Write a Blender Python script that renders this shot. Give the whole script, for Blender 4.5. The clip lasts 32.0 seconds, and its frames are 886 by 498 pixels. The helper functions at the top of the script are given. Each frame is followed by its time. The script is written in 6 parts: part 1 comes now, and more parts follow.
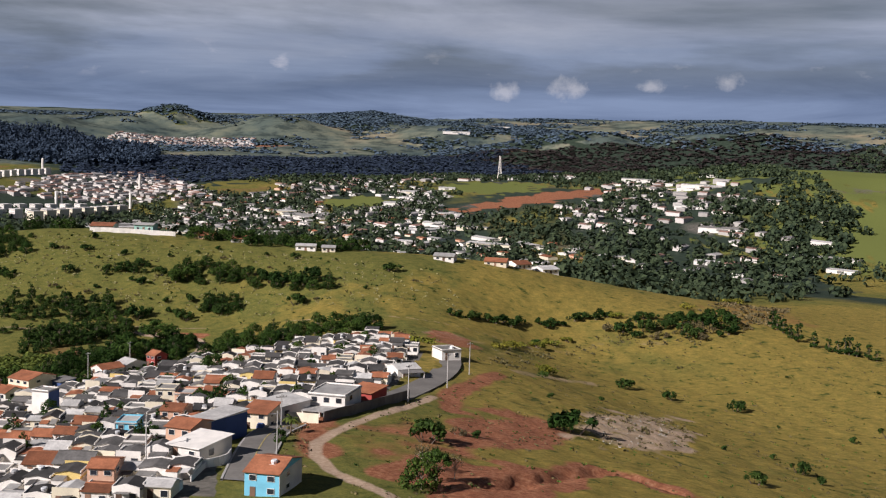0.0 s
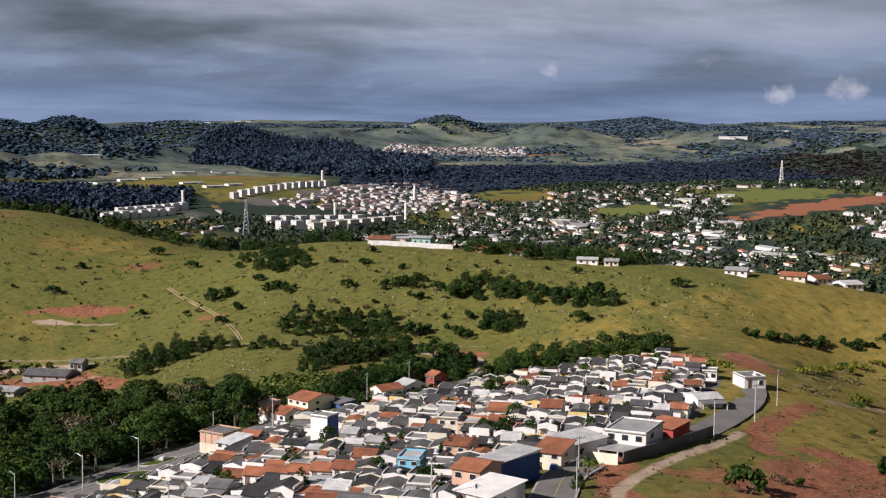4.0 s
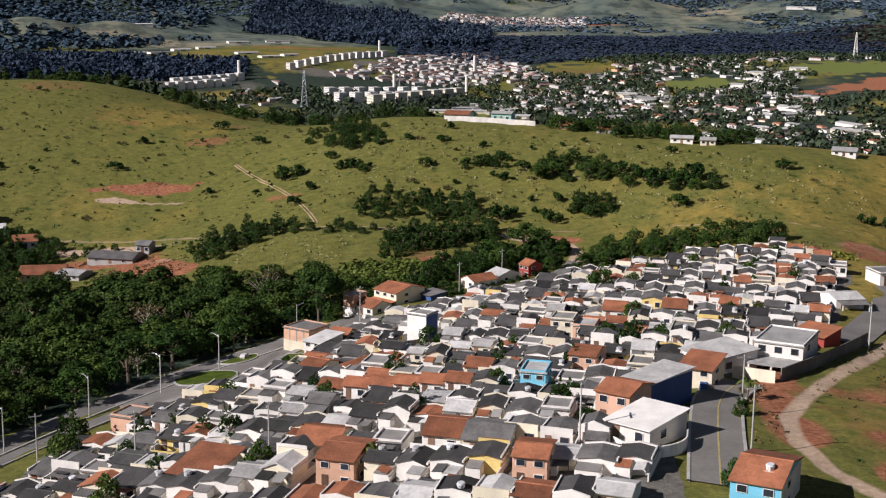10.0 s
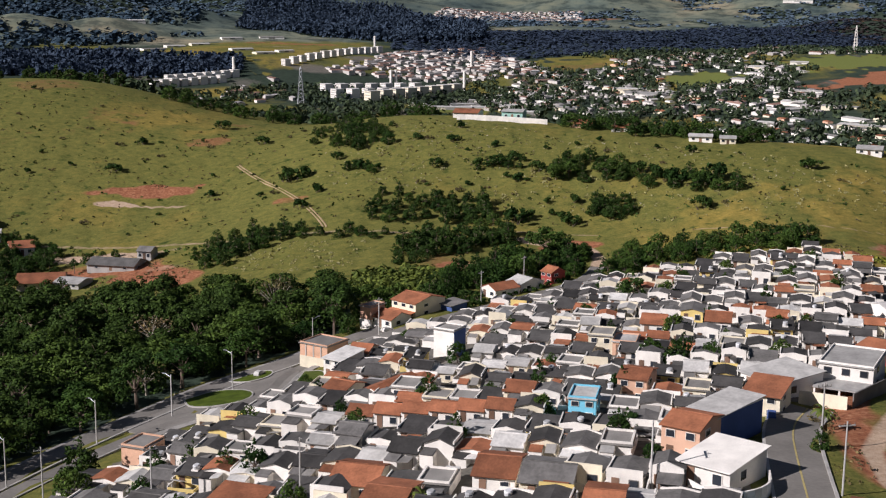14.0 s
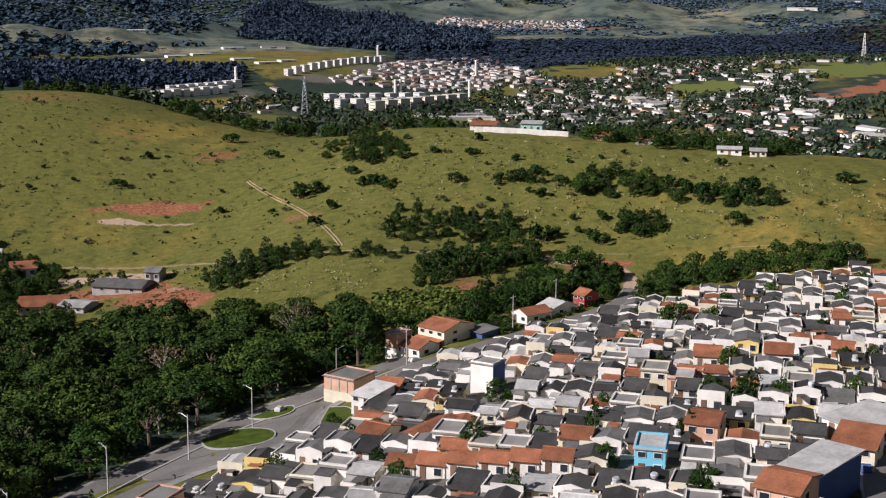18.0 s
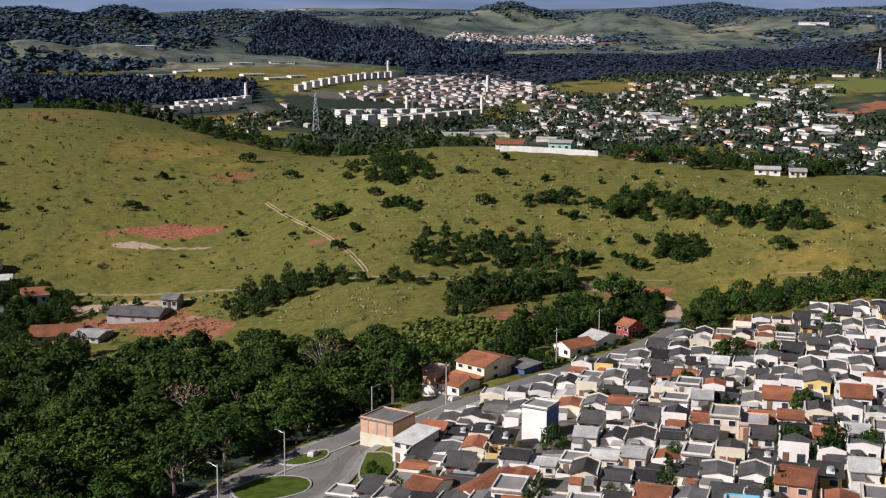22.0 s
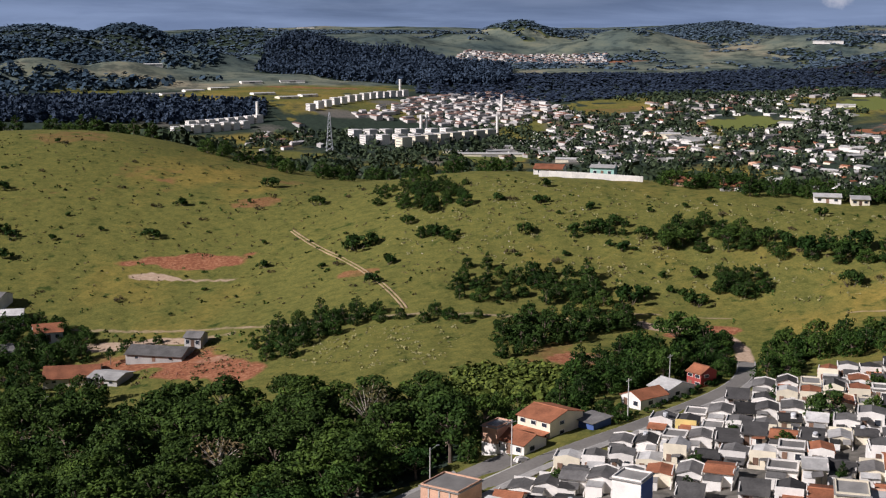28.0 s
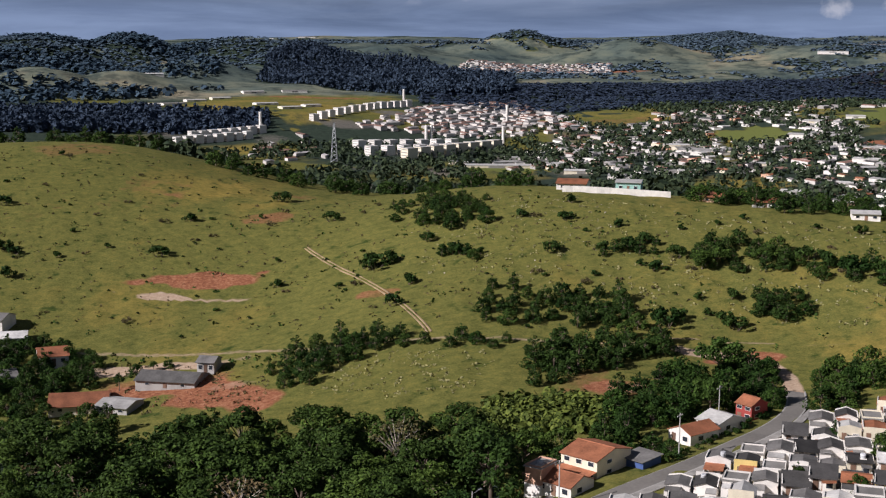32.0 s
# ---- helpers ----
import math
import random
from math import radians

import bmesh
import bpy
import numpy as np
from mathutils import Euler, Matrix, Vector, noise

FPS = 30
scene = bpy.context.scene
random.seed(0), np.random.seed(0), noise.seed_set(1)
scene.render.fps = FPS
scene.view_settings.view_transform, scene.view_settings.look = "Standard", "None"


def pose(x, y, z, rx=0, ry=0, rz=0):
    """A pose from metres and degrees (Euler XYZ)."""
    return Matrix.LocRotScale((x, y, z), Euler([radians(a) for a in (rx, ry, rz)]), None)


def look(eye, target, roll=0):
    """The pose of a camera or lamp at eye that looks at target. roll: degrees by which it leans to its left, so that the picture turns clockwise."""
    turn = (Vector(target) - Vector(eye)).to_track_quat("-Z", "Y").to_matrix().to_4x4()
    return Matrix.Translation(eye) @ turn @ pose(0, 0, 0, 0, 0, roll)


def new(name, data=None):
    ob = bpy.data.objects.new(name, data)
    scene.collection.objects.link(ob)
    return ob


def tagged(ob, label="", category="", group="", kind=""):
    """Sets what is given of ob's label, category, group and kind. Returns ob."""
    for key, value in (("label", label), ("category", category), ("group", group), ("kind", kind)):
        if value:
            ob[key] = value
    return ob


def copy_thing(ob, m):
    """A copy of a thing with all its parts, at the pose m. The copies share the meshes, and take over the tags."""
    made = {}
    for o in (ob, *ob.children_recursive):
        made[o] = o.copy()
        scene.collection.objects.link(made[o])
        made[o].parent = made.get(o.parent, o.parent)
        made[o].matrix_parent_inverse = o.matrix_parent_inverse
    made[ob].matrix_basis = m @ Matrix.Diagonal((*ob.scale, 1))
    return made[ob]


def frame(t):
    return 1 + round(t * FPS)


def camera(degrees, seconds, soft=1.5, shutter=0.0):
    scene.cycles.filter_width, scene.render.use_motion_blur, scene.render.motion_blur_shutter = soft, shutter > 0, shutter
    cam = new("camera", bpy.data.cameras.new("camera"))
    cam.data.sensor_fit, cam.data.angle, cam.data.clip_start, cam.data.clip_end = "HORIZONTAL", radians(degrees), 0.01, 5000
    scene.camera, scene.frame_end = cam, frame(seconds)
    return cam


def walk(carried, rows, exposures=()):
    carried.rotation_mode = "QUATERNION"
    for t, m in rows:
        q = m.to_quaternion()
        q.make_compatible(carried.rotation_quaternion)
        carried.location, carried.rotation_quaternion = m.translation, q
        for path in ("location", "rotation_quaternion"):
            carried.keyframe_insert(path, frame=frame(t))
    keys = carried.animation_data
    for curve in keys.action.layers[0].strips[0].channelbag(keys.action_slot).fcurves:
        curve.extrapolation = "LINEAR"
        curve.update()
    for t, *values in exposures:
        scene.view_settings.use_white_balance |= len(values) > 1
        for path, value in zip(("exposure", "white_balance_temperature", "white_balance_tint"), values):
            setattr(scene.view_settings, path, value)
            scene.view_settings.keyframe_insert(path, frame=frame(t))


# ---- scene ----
cam = camera(37, 32.0, soft=1.2)
PATH = [
    (0, 17.49, -97.53, 99.48, 12.64, -5.61, 1.87),
    (0.5, 17.39, -93.74, 99.37, 13.97, -5.72, 1.79),
    (1, 17.52, -89.75, 99.32, 14.38, -5.85, 1.71),
    (1.5, 17.72, -85.37, 99.37, 14.25, -5.98, 1.67),
    (2, 17.82, -80.85, 99.44, 13.60, -6.09, 1.47),
    (2.5, 17.52, -76.44, 99.40, 9.54, -6.08, 1.13),
    (3, 16.93, -72.42, 99.20, 3.70, -5.83, 0.61),
    (3.5, 16.24, -68.70, 99.15, 2.13, -5.70, 0.55),
    (4, 15.43, -65.31, 98.97, 0.95, -5.52, 0.59),
    (4.5, 14.40, -61.81, 99.00, 0.33, -5.45, 0.71),
    (6.5, 10.07, -47.91, 98.12, -0.84, -5.54, 0.72),
    (7, 8.67, -44.69, 97.90, -0.96, -6.94, 0.82),
    (7.5, 7.31, -41.58, 97.65, -0.93, -7.66, 0.78),
    (8, 6.01, -38.75, 97.62, -1.03, -7.93, 0.74),
    (8.5, 4.57, -36.13, 97.60, -1.11, -9.35, 0.76),
    (9, 3.13, -33.44, 97.54, -1.13, -10.48, 0.75),
    (9.5, 1.92, -30.75, 97.47, -1.19, -10.94, 0.74),
    (10, 0.65, -28.02, 97.40, -1.15, -11.08, 0.74),
    (10.5, -0.64, -25.48, 97.27, -1.10, -11.14, 0.68),
    (11, -1.86, -23.06, 97.14, -1.04, -11.21, 0.73),
    (11.5, -2.96, -20.49, 97.11, -0.96, -11.25, 0.73),
    (12, -4.05, -18.03, 97.05, -0.89, -11.27, 0.69),
    (12.5, -5.20, -15.49, 97.09, -0.86, -11.30, 0.65),
    (13, -6.38, -12.99, 97.09, -0.79, -11.31, 0.63),
    (13.5, -7.43, -10.31, 97.07, -0.77, -11.31, 0.62),
    (14, -8.21, -7.73, 97.08, -0.80, -11.29, 0.52),
    (14.5, -9.26, -4.97, 97.23, -0.80, -11.28, 0.41),
    (16.5, -13.42, 6.57, 96.74, -0.75, -11.10, 0.34),
    (17, -14.57, 9.63, 96.70, -0.76, -11.05, 0.31),
    (17.5, -15.61, 12.46, 96.63, -0.77, -10.98, 0.32),
    (18, -16.72, 15.33, 96.53, -0.78, -10.92, 0.31),
    (18.5, -17.77, 18.13, 96.48, -0.78, -10.82, 0.30),
    (19, -18.96, 20.70, 96.44, -0.80, -10.74, 0.24),
    (19.5, -20.08, 23.34, 96.46, -0.84, -10.67, 0.23),
    (20, -21.19, 26.05, 96.48, -0.86, -10.61, 0.25),
    (20.5, -22.36, 28.75, 96.35, -0.88, -10.51, 0.26),
    (21, -23.53, 31.57, 96.30, -0.90, -10.44, 0.30),
    (21.5, -24.62, 34.11, 96.35, -0.96, -10.36, 0.26),
    (22, -25.69, 36.66, 96.37, -1.03, -10.29, 0.22),
    (22.5, -26.89, 39.21, 96.34, -1.09, -10.22, 0.26),
    (23, -28.04, 41.85, 96.36, -1.16, -10.13, 0.21),
    (23.5, -29.26, 44.49, 96.35, -1.21, -10.06, 0.26),
    (24, -30.29, 47.18, 96.32, -1.28, -9.99, 0.23),
    (24.5, -31.42, 49.95, 96.30, -1.33, -9.92, 0.21),
    (26.5, -35.94, 60.87, 95.88, -1.22, -9.67, 0.24),
    (27, -37.02, 63.70, 95.86, -1.22, -9.62, 0.28),
    (27.5, -38.09, 66.60, 95.83, -1.25, -9.56, 0.21),
    (28, -39.17, 69.65, 95.78, -1.24, -9.51, 0.27),
    (28.5, -40.26, 72.48, 95.79, -1.27, -9.46, 0.29),
    (29, -41.34, 75.23, 95.80, -1.30, -9.39, 0.26),
    (29.5, -42.64, 77.97, 95.73, -1.28, -9.34, 0.33),
    (30, -43.64, 80.61, 95.70, -1.31, -9.27, 0.26),
    (30.5, -44.68, 83.28, 95.60, -1.28, -9.23, 0.28),
    (31, -45.83, 85.90, 95.46, -1.23, -9.19, 0.31),
    (31.5, -46.97, 88.44, 95.52, -1.22, -9.16, 0.27),
    (32, -48.17, 90.75, 95.62, -1.18, -9.10, 0.35),
]


def heading(x, y, z, yaw, pitch, roll):
    """A pose from the eye, the compass turn and the tilt in degrees."""
    a, b = radians(yaw), radians(pitch)
    way = Vector((math.sin(a) * math.cos(b), math.cos(a) * math.cos(b), math.sin(b)))
    return look((x, y, z), Vector((x, y, z)) + way * 50, roll)


walk(cam, [(r[0], heading(*r[1:])) for r in PATH], [(0, 0.22, 6000, 18), (3, 0.29, 5920, 18), (7, 0.28, 5890, 18), (10, 0.24, 5870, 18), (32, 0.19, 5830, 18)])

# ---- from the plan to the ground ----
# The numbers below are drawn on a plan sheet that is squeezed in depth; lay() gives true metres.
WIDE, DEEP, TALL, LEAN = 1.10, 1.675, 1.124, -0.264
MID, FAR_FROM, FAR_EASE = (-15.0, 0.0, 97.0), 2500.0, 0.39


def ease(x, y):
    """How much nearer the blue distance is drawn than it lies; one over all the near land."""
    d = np.maximum(np.hypot(x - MID[0], y - MID[1]), 1.0)
    return np.where(d > FAR_FROM, FAR_FROM + (d - FAR_FROM) * FAR_EASE, d) / d


def lay(p):
    """Points of the plan, in true metres."""
    p = np.asarray(p, float)
    q = np.stack([WIDE * p[..., 0], DEEP * p[..., 1] + LEAN * p[..., 2], TALL * p[..., 2]], -1)
    return (q - MID) * ease(q[..., 0], q[..., 1])[..., None] + MID


# ---- world, sun ----
SUN_EL, SUN_AZ = 32.0, -118.0      # height; compass turn from +y towards +x
world = bpy.data.worlds.new("sky")
scene.world = world
world.use_nodes = True
wn, wl = world.node_tree.nodes, world.node_tree.links
wn.clear()


def wnode(kind, **kw):
    n = wn.new(kind)
    for k, v in kw.items():
        n.inputs[k].default_value = v
    return n


sky = wn.new("ShaderNodeTexSky")
sky.sky_type = "NISHITA"
sky.sun_disc = False
sky.sun_elevation, sky.sun_rotation = radians(SUN_EL), radians(SUN_AZ)
sky.air_density, sky.dust_density, sky.ozone_density = 1.0, 0.6, 2.0
coord = wn.new("ShaderNodeTexCoord")
split = wn.new("ShaderNodeSeparateXYZ")
wide_sky = wn.new("ShaderNodeVectorMath")
wide_sky.operation = "MULTIPLY"
wide_sky.inputs[1].default_value = (1.556, 1.0, 1.556)
wl.new(coord.outputs["Generated"], wide_sky.inputs[0])
sky_way = wn.new("ShaderNodeVectorMath")
sky_way.operation = "NORMALIZE"
wl.new(wide_sky.outputs[0], sky_way.inputs[0])
wl.new(sky_way.outputs[0], split.inputs[0])


def wmath(op, a, b=0.0):
    n = wn.new("ShaderNodeMath")
    n.operation = op
    for i, v in enumerate((a, b)):
        if isinstance(v, (int, float)):
            n.inputs[i].default_value = v
        else:
            wl.new(v, n.inputs[i])
    return n.outputs[0]


lift = wmath("ADD", wmath("ABSOLUTE", split.outputs["Z"]), 0.10)
flat = wn.new("ShaderNodeCombineXYZ")
wl.new(wmath("DIVIDE", split.outputs["X"], lift), flat.inputs["X"])
wl.new(wmath("DIVIDE", split.outputs["Y"], lift), flat.inputs["Y"])
banks = wnode("ShaderNodeTexNoise", Scale=0.21, Detail=8.0, Roughness=0.52, Distortion=0.25)
wl.new(flat.outputs[0], banks.inputs["Vector"])
wisps = wnode("ShaderNodeTexNoise", Scale=0.75, Detail=7.0, Roughness=0.6, Distortion=0.4)
wl.new(flat.outputs[0], wisps.inputs["Vector"])
# the cloud deck: slate blue low down, pale grey higher up, with ragged edges
height = wmath("ADD", split.outputs["Z"], wmath("MULTIPLY", wmath("SUBTRACT", banks.outputs["Fac"], 0.5), 0.17))
height = wmath("ADD", height, wmath("MULTIPLY", wmath("SUBTRACT", wisps.outputs["Fac"], 0.5), 0.05))
deck = wn.new("ShaderNodeValToRGB")
e = deck.color_ramp.elements
while len(e) < 5:
    e.new(0.5)
for k, (p, c) in zip(e, ((0.0, (0.175, 0.225, 0.315)), (0.03, (0.128, 0.168, 0.238)), (0.075, (0.210, 0.252, 0.318)), (0.12, (0.325, 0.347, 0.378)), (0.3, (0.055, 0.070, 0.100)))):
    k.position, k.color = p, (*c, 1)
wl.new(height, deck.inputs["Fac"])
scaled = wn.new("ShaderNodeVectorMath")
scaled.operation = "SCALE"
scaled.inputs["Scale"].default_value = 17.6
# cloud bellies, and a few small white heads standing over the slate band
belly = wn.new("ShaderNodeMix")
belly.data_type, belly.blend_type = "RGBA", "MULTIPLY"
belly.inputs["Factor"].default_value = 1.0
shade = wn.new("ShaderNodeValToRGB")
shade.color_ramp.elements[0].position, shade.color_ramp.elements[0].color = 0.36, (0.80, 0.82, 0.85, 1)
shade.color_ramp.elements[1].position, shade.color_ramp.elements[1].color = 0.62, (1.16, 1.15, 1.13, 1)
streak = wnode("ShaderNodeTexNoise", Scale=0.42, Detail=9.0, Roughness=0.62, Distortion=0.6)
wl.new(flat.outputs[0], streak.inputs["Vector"])
wl.new(streak.outputs["Fac"], shade.inputs["Fac"])
wl.new(deck.outputs[0], belly.inputs["A"])
wl.new(shade.outputs[0], belly.inputs["B"])
heads = wnode("ShaderNodeTexNoise", Scale=21.0, Detail=5.0, Roughness=0.55)
squat = wn.new("ShaderNodeVectorMath")
squat.operation = "MULTIPLY"
squat.inputs[1].default_value = (1.0, 1.0, 2.0)
wl.new(sky_way.outputs[0], squat.inputs[0])
wl.new(squat.outputs[0], heads.inputs["Vector"])
puff = wn.new("ShaderNodeMapRange")
puff.inputs["From Min"].default_value, puff.inputs["From Max"].default_value = 0.60, 0.72
wl.new(heads.outputs["Fac"], puff.inputs["Value"])
rise_in = wn.new("ShaderNodeMapRange")
rise_in.inputs["From Min"].default_value, rise_in.inputs["From Max"].default_value = 0.035, 0.05
wl.new(split.outputs["Z"], rise_in.inputs["Value"])
fall_off = wn.new("ShaderNodeMapRange")
fall_off.inputs["From Min"].default_value, fall_off.inputs["From Max"].default_value = 0.085, 0.065
wl.new(split.outputs["Z"], fall_off.inputs["Value"])
whites = wn.new("ShaderNodeMix")
whites.data_type = "RGBA"
whites.inputs["B"].default_value = (0.46, 0.46, 0.48, 1)
wl.new(wmath("MULTIPLY", wmath("MULTIPLY", puff.outputs[0], 0.55), wmath("MULTIPLY", rise_in.outputs[0], fall_off.outputs[0])), whites.inputs["Factor"])
wl.new(belly.outputs["Result"], whites.inputs["A"])
ragged = wnode("ShaderNodeTexNoise", Scale=70.0, Detail=5.0, Roughness=0.6)
wl.new(sky_way.outputs[0], ragged.inputs["Vector"])
heads_on = whites.outputs["Result"]
for cx, cy, cz, size in ((0.385, 0.922, 0.034, 0.019), (0.446, 0.894, 0.037, 0.024), (0.519, 0.854, 0.041, 0.014), (0.577, 0.816, 0.047, 0.016)):
    span = wn.new("ShaderNodeVectorMath")
    span.operation = "SUBTRACT"
    span.inputs[1].default_value = (cx, cy, cz)
    wl.new(sky_way.outputs[0], span.inputs[0])
    tall = wn.new("ShaderNodeVectorMath")
    tall.operation = "MULTIPLY"
    tall.inputs[1].default_value = (1.0, 1.0, 1.7)
    wl.new(span.outputs[0], tall.inputs[0])
    far_off = wn.new("ShaderNodeVectorMath")
    far_off.operation = "LENGTH"
    wl.new(tall.outputs[0], far_off.inputs[0])
    rim = wmath("ADD", wmath("DIVIDE", far_off.outputs["Value"], size), wmath("MULTIPLY", wmath("SUBTRACT", ragged.outputs["Fac"], 0.5), 1.9))
    body = wn.new("ShaderNodeMapRange")
    body.inputs["From Min"].default_value, body.inputs["From Max"].default_value = 1.0, 0.25
    wl.new(rim, body.inputs["Value"])
    head = wn.new("ShaderNodeMix")
    head.data_type = "RGBA"
    head.inputs["B"].default_value = (0.46, 0.46, 0.47, 1)
    wl.new(wmath("MULTIPLY", body.outputs[0], 0.7), head.inputs["Factor"])
    wl.new(heads_on, head.inputs["A"])
    heads_on = head.outputs["Result"]
wl.new(heads_on, scaled.inputs[0])
cover = wn.new("ShaderNodeValToRGB")
cover.color_ramp.elements[0].position, cover.color_ramp.elements[1].position = 0.40, 0.52
wl.new(banks.outputs["Fac"], cover.inputs["Fac"])
low = wn.new("ShaderNodeMapRange")
low.inputs["From Min"].default_value, low.inputs["From Max"].default_value = 0.03, 0.11
wl.new(split.outputs["Z"], low.inputs["Value"])
blend = wn.new("ShaderNodeMix")
blend.data_type = "RGBA"
wl.new(wmath("MAXIMUM", cover.outputs[0], wmath("SUBTRACT", 1.0, low.outputs[0])), blend.inputs["Factor"])
dim = wn.new("ShaderNodeVectorMath")
dim.operation = "SCALE"
dim.inputs["Scale"].default_value = 0.25
wl.new(sky.outputs[0], dim.inputs[0])
wl.new(dim.outputs[0], blend.inputs["A"])
wl.new(scaled.outputs[0], blend.inputs["B"])
back = wnode("ShaderNodeBackground", Strength=0.057)
wl.new(blend.outputs["Result"], back.inputs["Color"])
wout = wn.new("ShaderNodeOutputWorld")
wl.new(back.outputs[0], wout.inputs["Surface"])

sun = new("sun", bpy.data.lights.new("sun", "SUN"))
sun.data.energy, sun.data.angle, sun.data.color = 5.0, radians(0.53), (1.0, 0.93, 0.82)
sa, se = radians(SUN_AZ), radians(SUN_EL)
to_sun = Vector((math.sin(sa) * math.cos(se), math.cos(sa) * math.cos(se), math.sin(se)))
sun.matrix_world = look(to_sun * 900, (0, 0, 0))


# ---- materials ----
def material(name, rgb, rough=0.85, metal=0.0, spread=0.12, grain=1.2, stain=0.25, bump=0.0, hue=0.0, speck=8.0, spec=0.3, island=False):
    """A worn surface: broad stains, fine grain and a change from piece to piece."""
    m = bpy.data.materials.new(name)
    m.use_nodes = True
    t, l = m.node_tree.nodes, m.node_tree.links
    b = t["Principled BSDF"]
    b.inputs["Roughness"].default_value, b.inputs["Metallic"].default_value = rough, metal
    b.inputs["Specular IOR Level"].default_value = spec
    tc = t.new("ShaderNodeTexCoord")
    info = t.new("ShaderNodeObjectInfo")
    add = t.new("ShaderNodeVectorMath")
    add.operation = "MULTIPLY_ADD"
    l.new(info.outputs["Random"], add.inputs[0])
    add.inputs[1].default_value = (91, 57, 33)
    l.new(tc.outputs["Object"], add.inputs[2])
    big, fine = t.new("ShaderNodeTexNoise"), t.new("ShaderNodeTexNoise")
    big.inputs["Scale"].default_value, big.inputs["Detail"].default_value = grain * 0.35, 5
    fine.inputs["Scale"].default_value, fine.inputs["Detail"].default_value = speck, 4
    l.new(add.outputs[0], big.inputs["Vector"])
    l.new(add.outputs[0], fine.inputs["Vector"])
    mix = t.new("ShaderNodeMath")
    mix.operation = "MULTIPLY_ADD"
    l.new(fine.outputs["Fac"], mix.inputs[0])
    mix.inputs[1].default_value = 0.55
    half = t.new("ShaderNodeMath")
    half.operation = "MULTIPLY"
    half.inputs[1].default_value = 0.9
    l.new(big.outputs["Fac"], half.inputs[0])
    l.new(half.outputs[0], mix.inputs[2])
    ramp = t.new("ShaderNodeValToRGB")
    lo = [c * (1 - stain) for c in rgb]
    hi = [min(1, c * (1 + stain * 0.55)) for c in rgb]
    e = ramp.color_ramp.elements
    e[0].position, e[0].color = 0.45, (lo[0], lo[1] * (1 - hue), lo[2] * (1 - hue), 1)
    e[1].position, e[1].color = 0.95, (*hi, 1)
    l.new(mix.outputs[0], ramp.inputs["Fac"])
    tint = t.new("ShaderNodeHueSaturation")
    val = t.new("ShaderNodeMath")
    val.operation = "MULTIPLY_ADD"
    geo = t.new("ShaderNodeNewGeometry")
    l.new(geo.outputs["Random Per Island"] if island else info.outputs["Random"], val.inputs[0])
    val.inputs[1].default_value, val.inputs[2].default_value = 2 * spread, 1 - spread
    l.new(val.outputs[0], tint.inputs["Value"])
    l.new(ramp.outputs[0], tint.inputs["Color"])
    l.new(tint.outputs[0], b.inputs["Base Color"])
    if bump:
        bp = t.new("ShaderNodeBump")
        bp.inputs["Strength"].default_value, bp.inputs["Distance"].default_value = bump, 0.1
        l.new(mix.outputs[0], bp.inputs["Height"])
        l.new(bp.outputs[0], b.inputs["Normal"])
    return m


def leaf_material(name, rgb, dark=0.45, warm=0.25, spread=0.2):
    """Foliage: leaves differ one by one, clump by clump and tree by tree."""
    m = bpy.data.materials.new(name)
    m.use_nodes = True
    t, l = m.node_tree.nodes, m.node_tree.links
    b = t["Principled BSDF"]
    b.inputs["Roughness"].default_value = 0.6
    b.inputs["Specular IOR Level"].default_value = 0.06
    geo, info, tc = t.new("ShaderNodeNewGeometry"), t.new("ShaderNodeObjectInfo"), t.new("ShaderNodeTexCoord")
    n = t.new("ShaderNodeTexNoise")
    n.inputs["Scale"].default_value, n.inputs["Detail"].default_value = 0.45, 3
    l.new(tc.outputs["Object"], n.inputs["Vector"])
    s = t.new("ShaderNodeMath")
    s.operation = "ADD"
    l.new(n.outputs["Fac"], s.inputs[0])
    sc = t.new("ShaderNodeMath")
    sc.operation = "MULTIPLY_ADD"
    l.new(geo.outputs["Random Per Island"], sc.inputs[0])
    sc.inputs[1].default_value, sc.inputs[2].default_value = 0.5, -0.25
    l.new(sc.outputs[0], s.inputs[1])
    ramp = t.new("ShaderNodeValToRGB")
    e = ramp.color_ramp.elements
    e[0].position, e[0].color = 0.25, (rgb[0] * dark, rgb[1] * dark, rgb[2] * dark, 1)
    e[1].position, e[1].color = 0.8, (min(1, rgb[0] * (1 + warm * 2)), rgb[1] * (1 + warm), rgb[2], 1)
    l.new(s.outputs[0], ramp.inputs["Fac"])
    hs = t.new("ShaderNodeHueSaturation")
    v = t.new("ShaderNodeMath")
    v.operation = "MULTIPLY_ADD"
    l.new(info.outputs["Random"], v.inputs[0])
    v.inputs[1].default_value, v.inputs[2].default_value = 2 * spread, 1 - spread
    l.new(v.outputs[0], hs.inputs["Value"])
    h = t.new("ShaderNodeMath")
    h.operation = "MULTIPLY_ADD"
    l.new(info.outputs["Random"], h.inputs[0])
    h.inputs[1].default_value, h.inputs[2].default_value = -0.035, 0.53
    l.new(h.outputs[0], hs.inputs["Hue"])
    l.new(ramp.outputs[0], hs.inputs["Color"])
    l.new(hs.outputs[0], b.inputs["Base Color"])
    return m


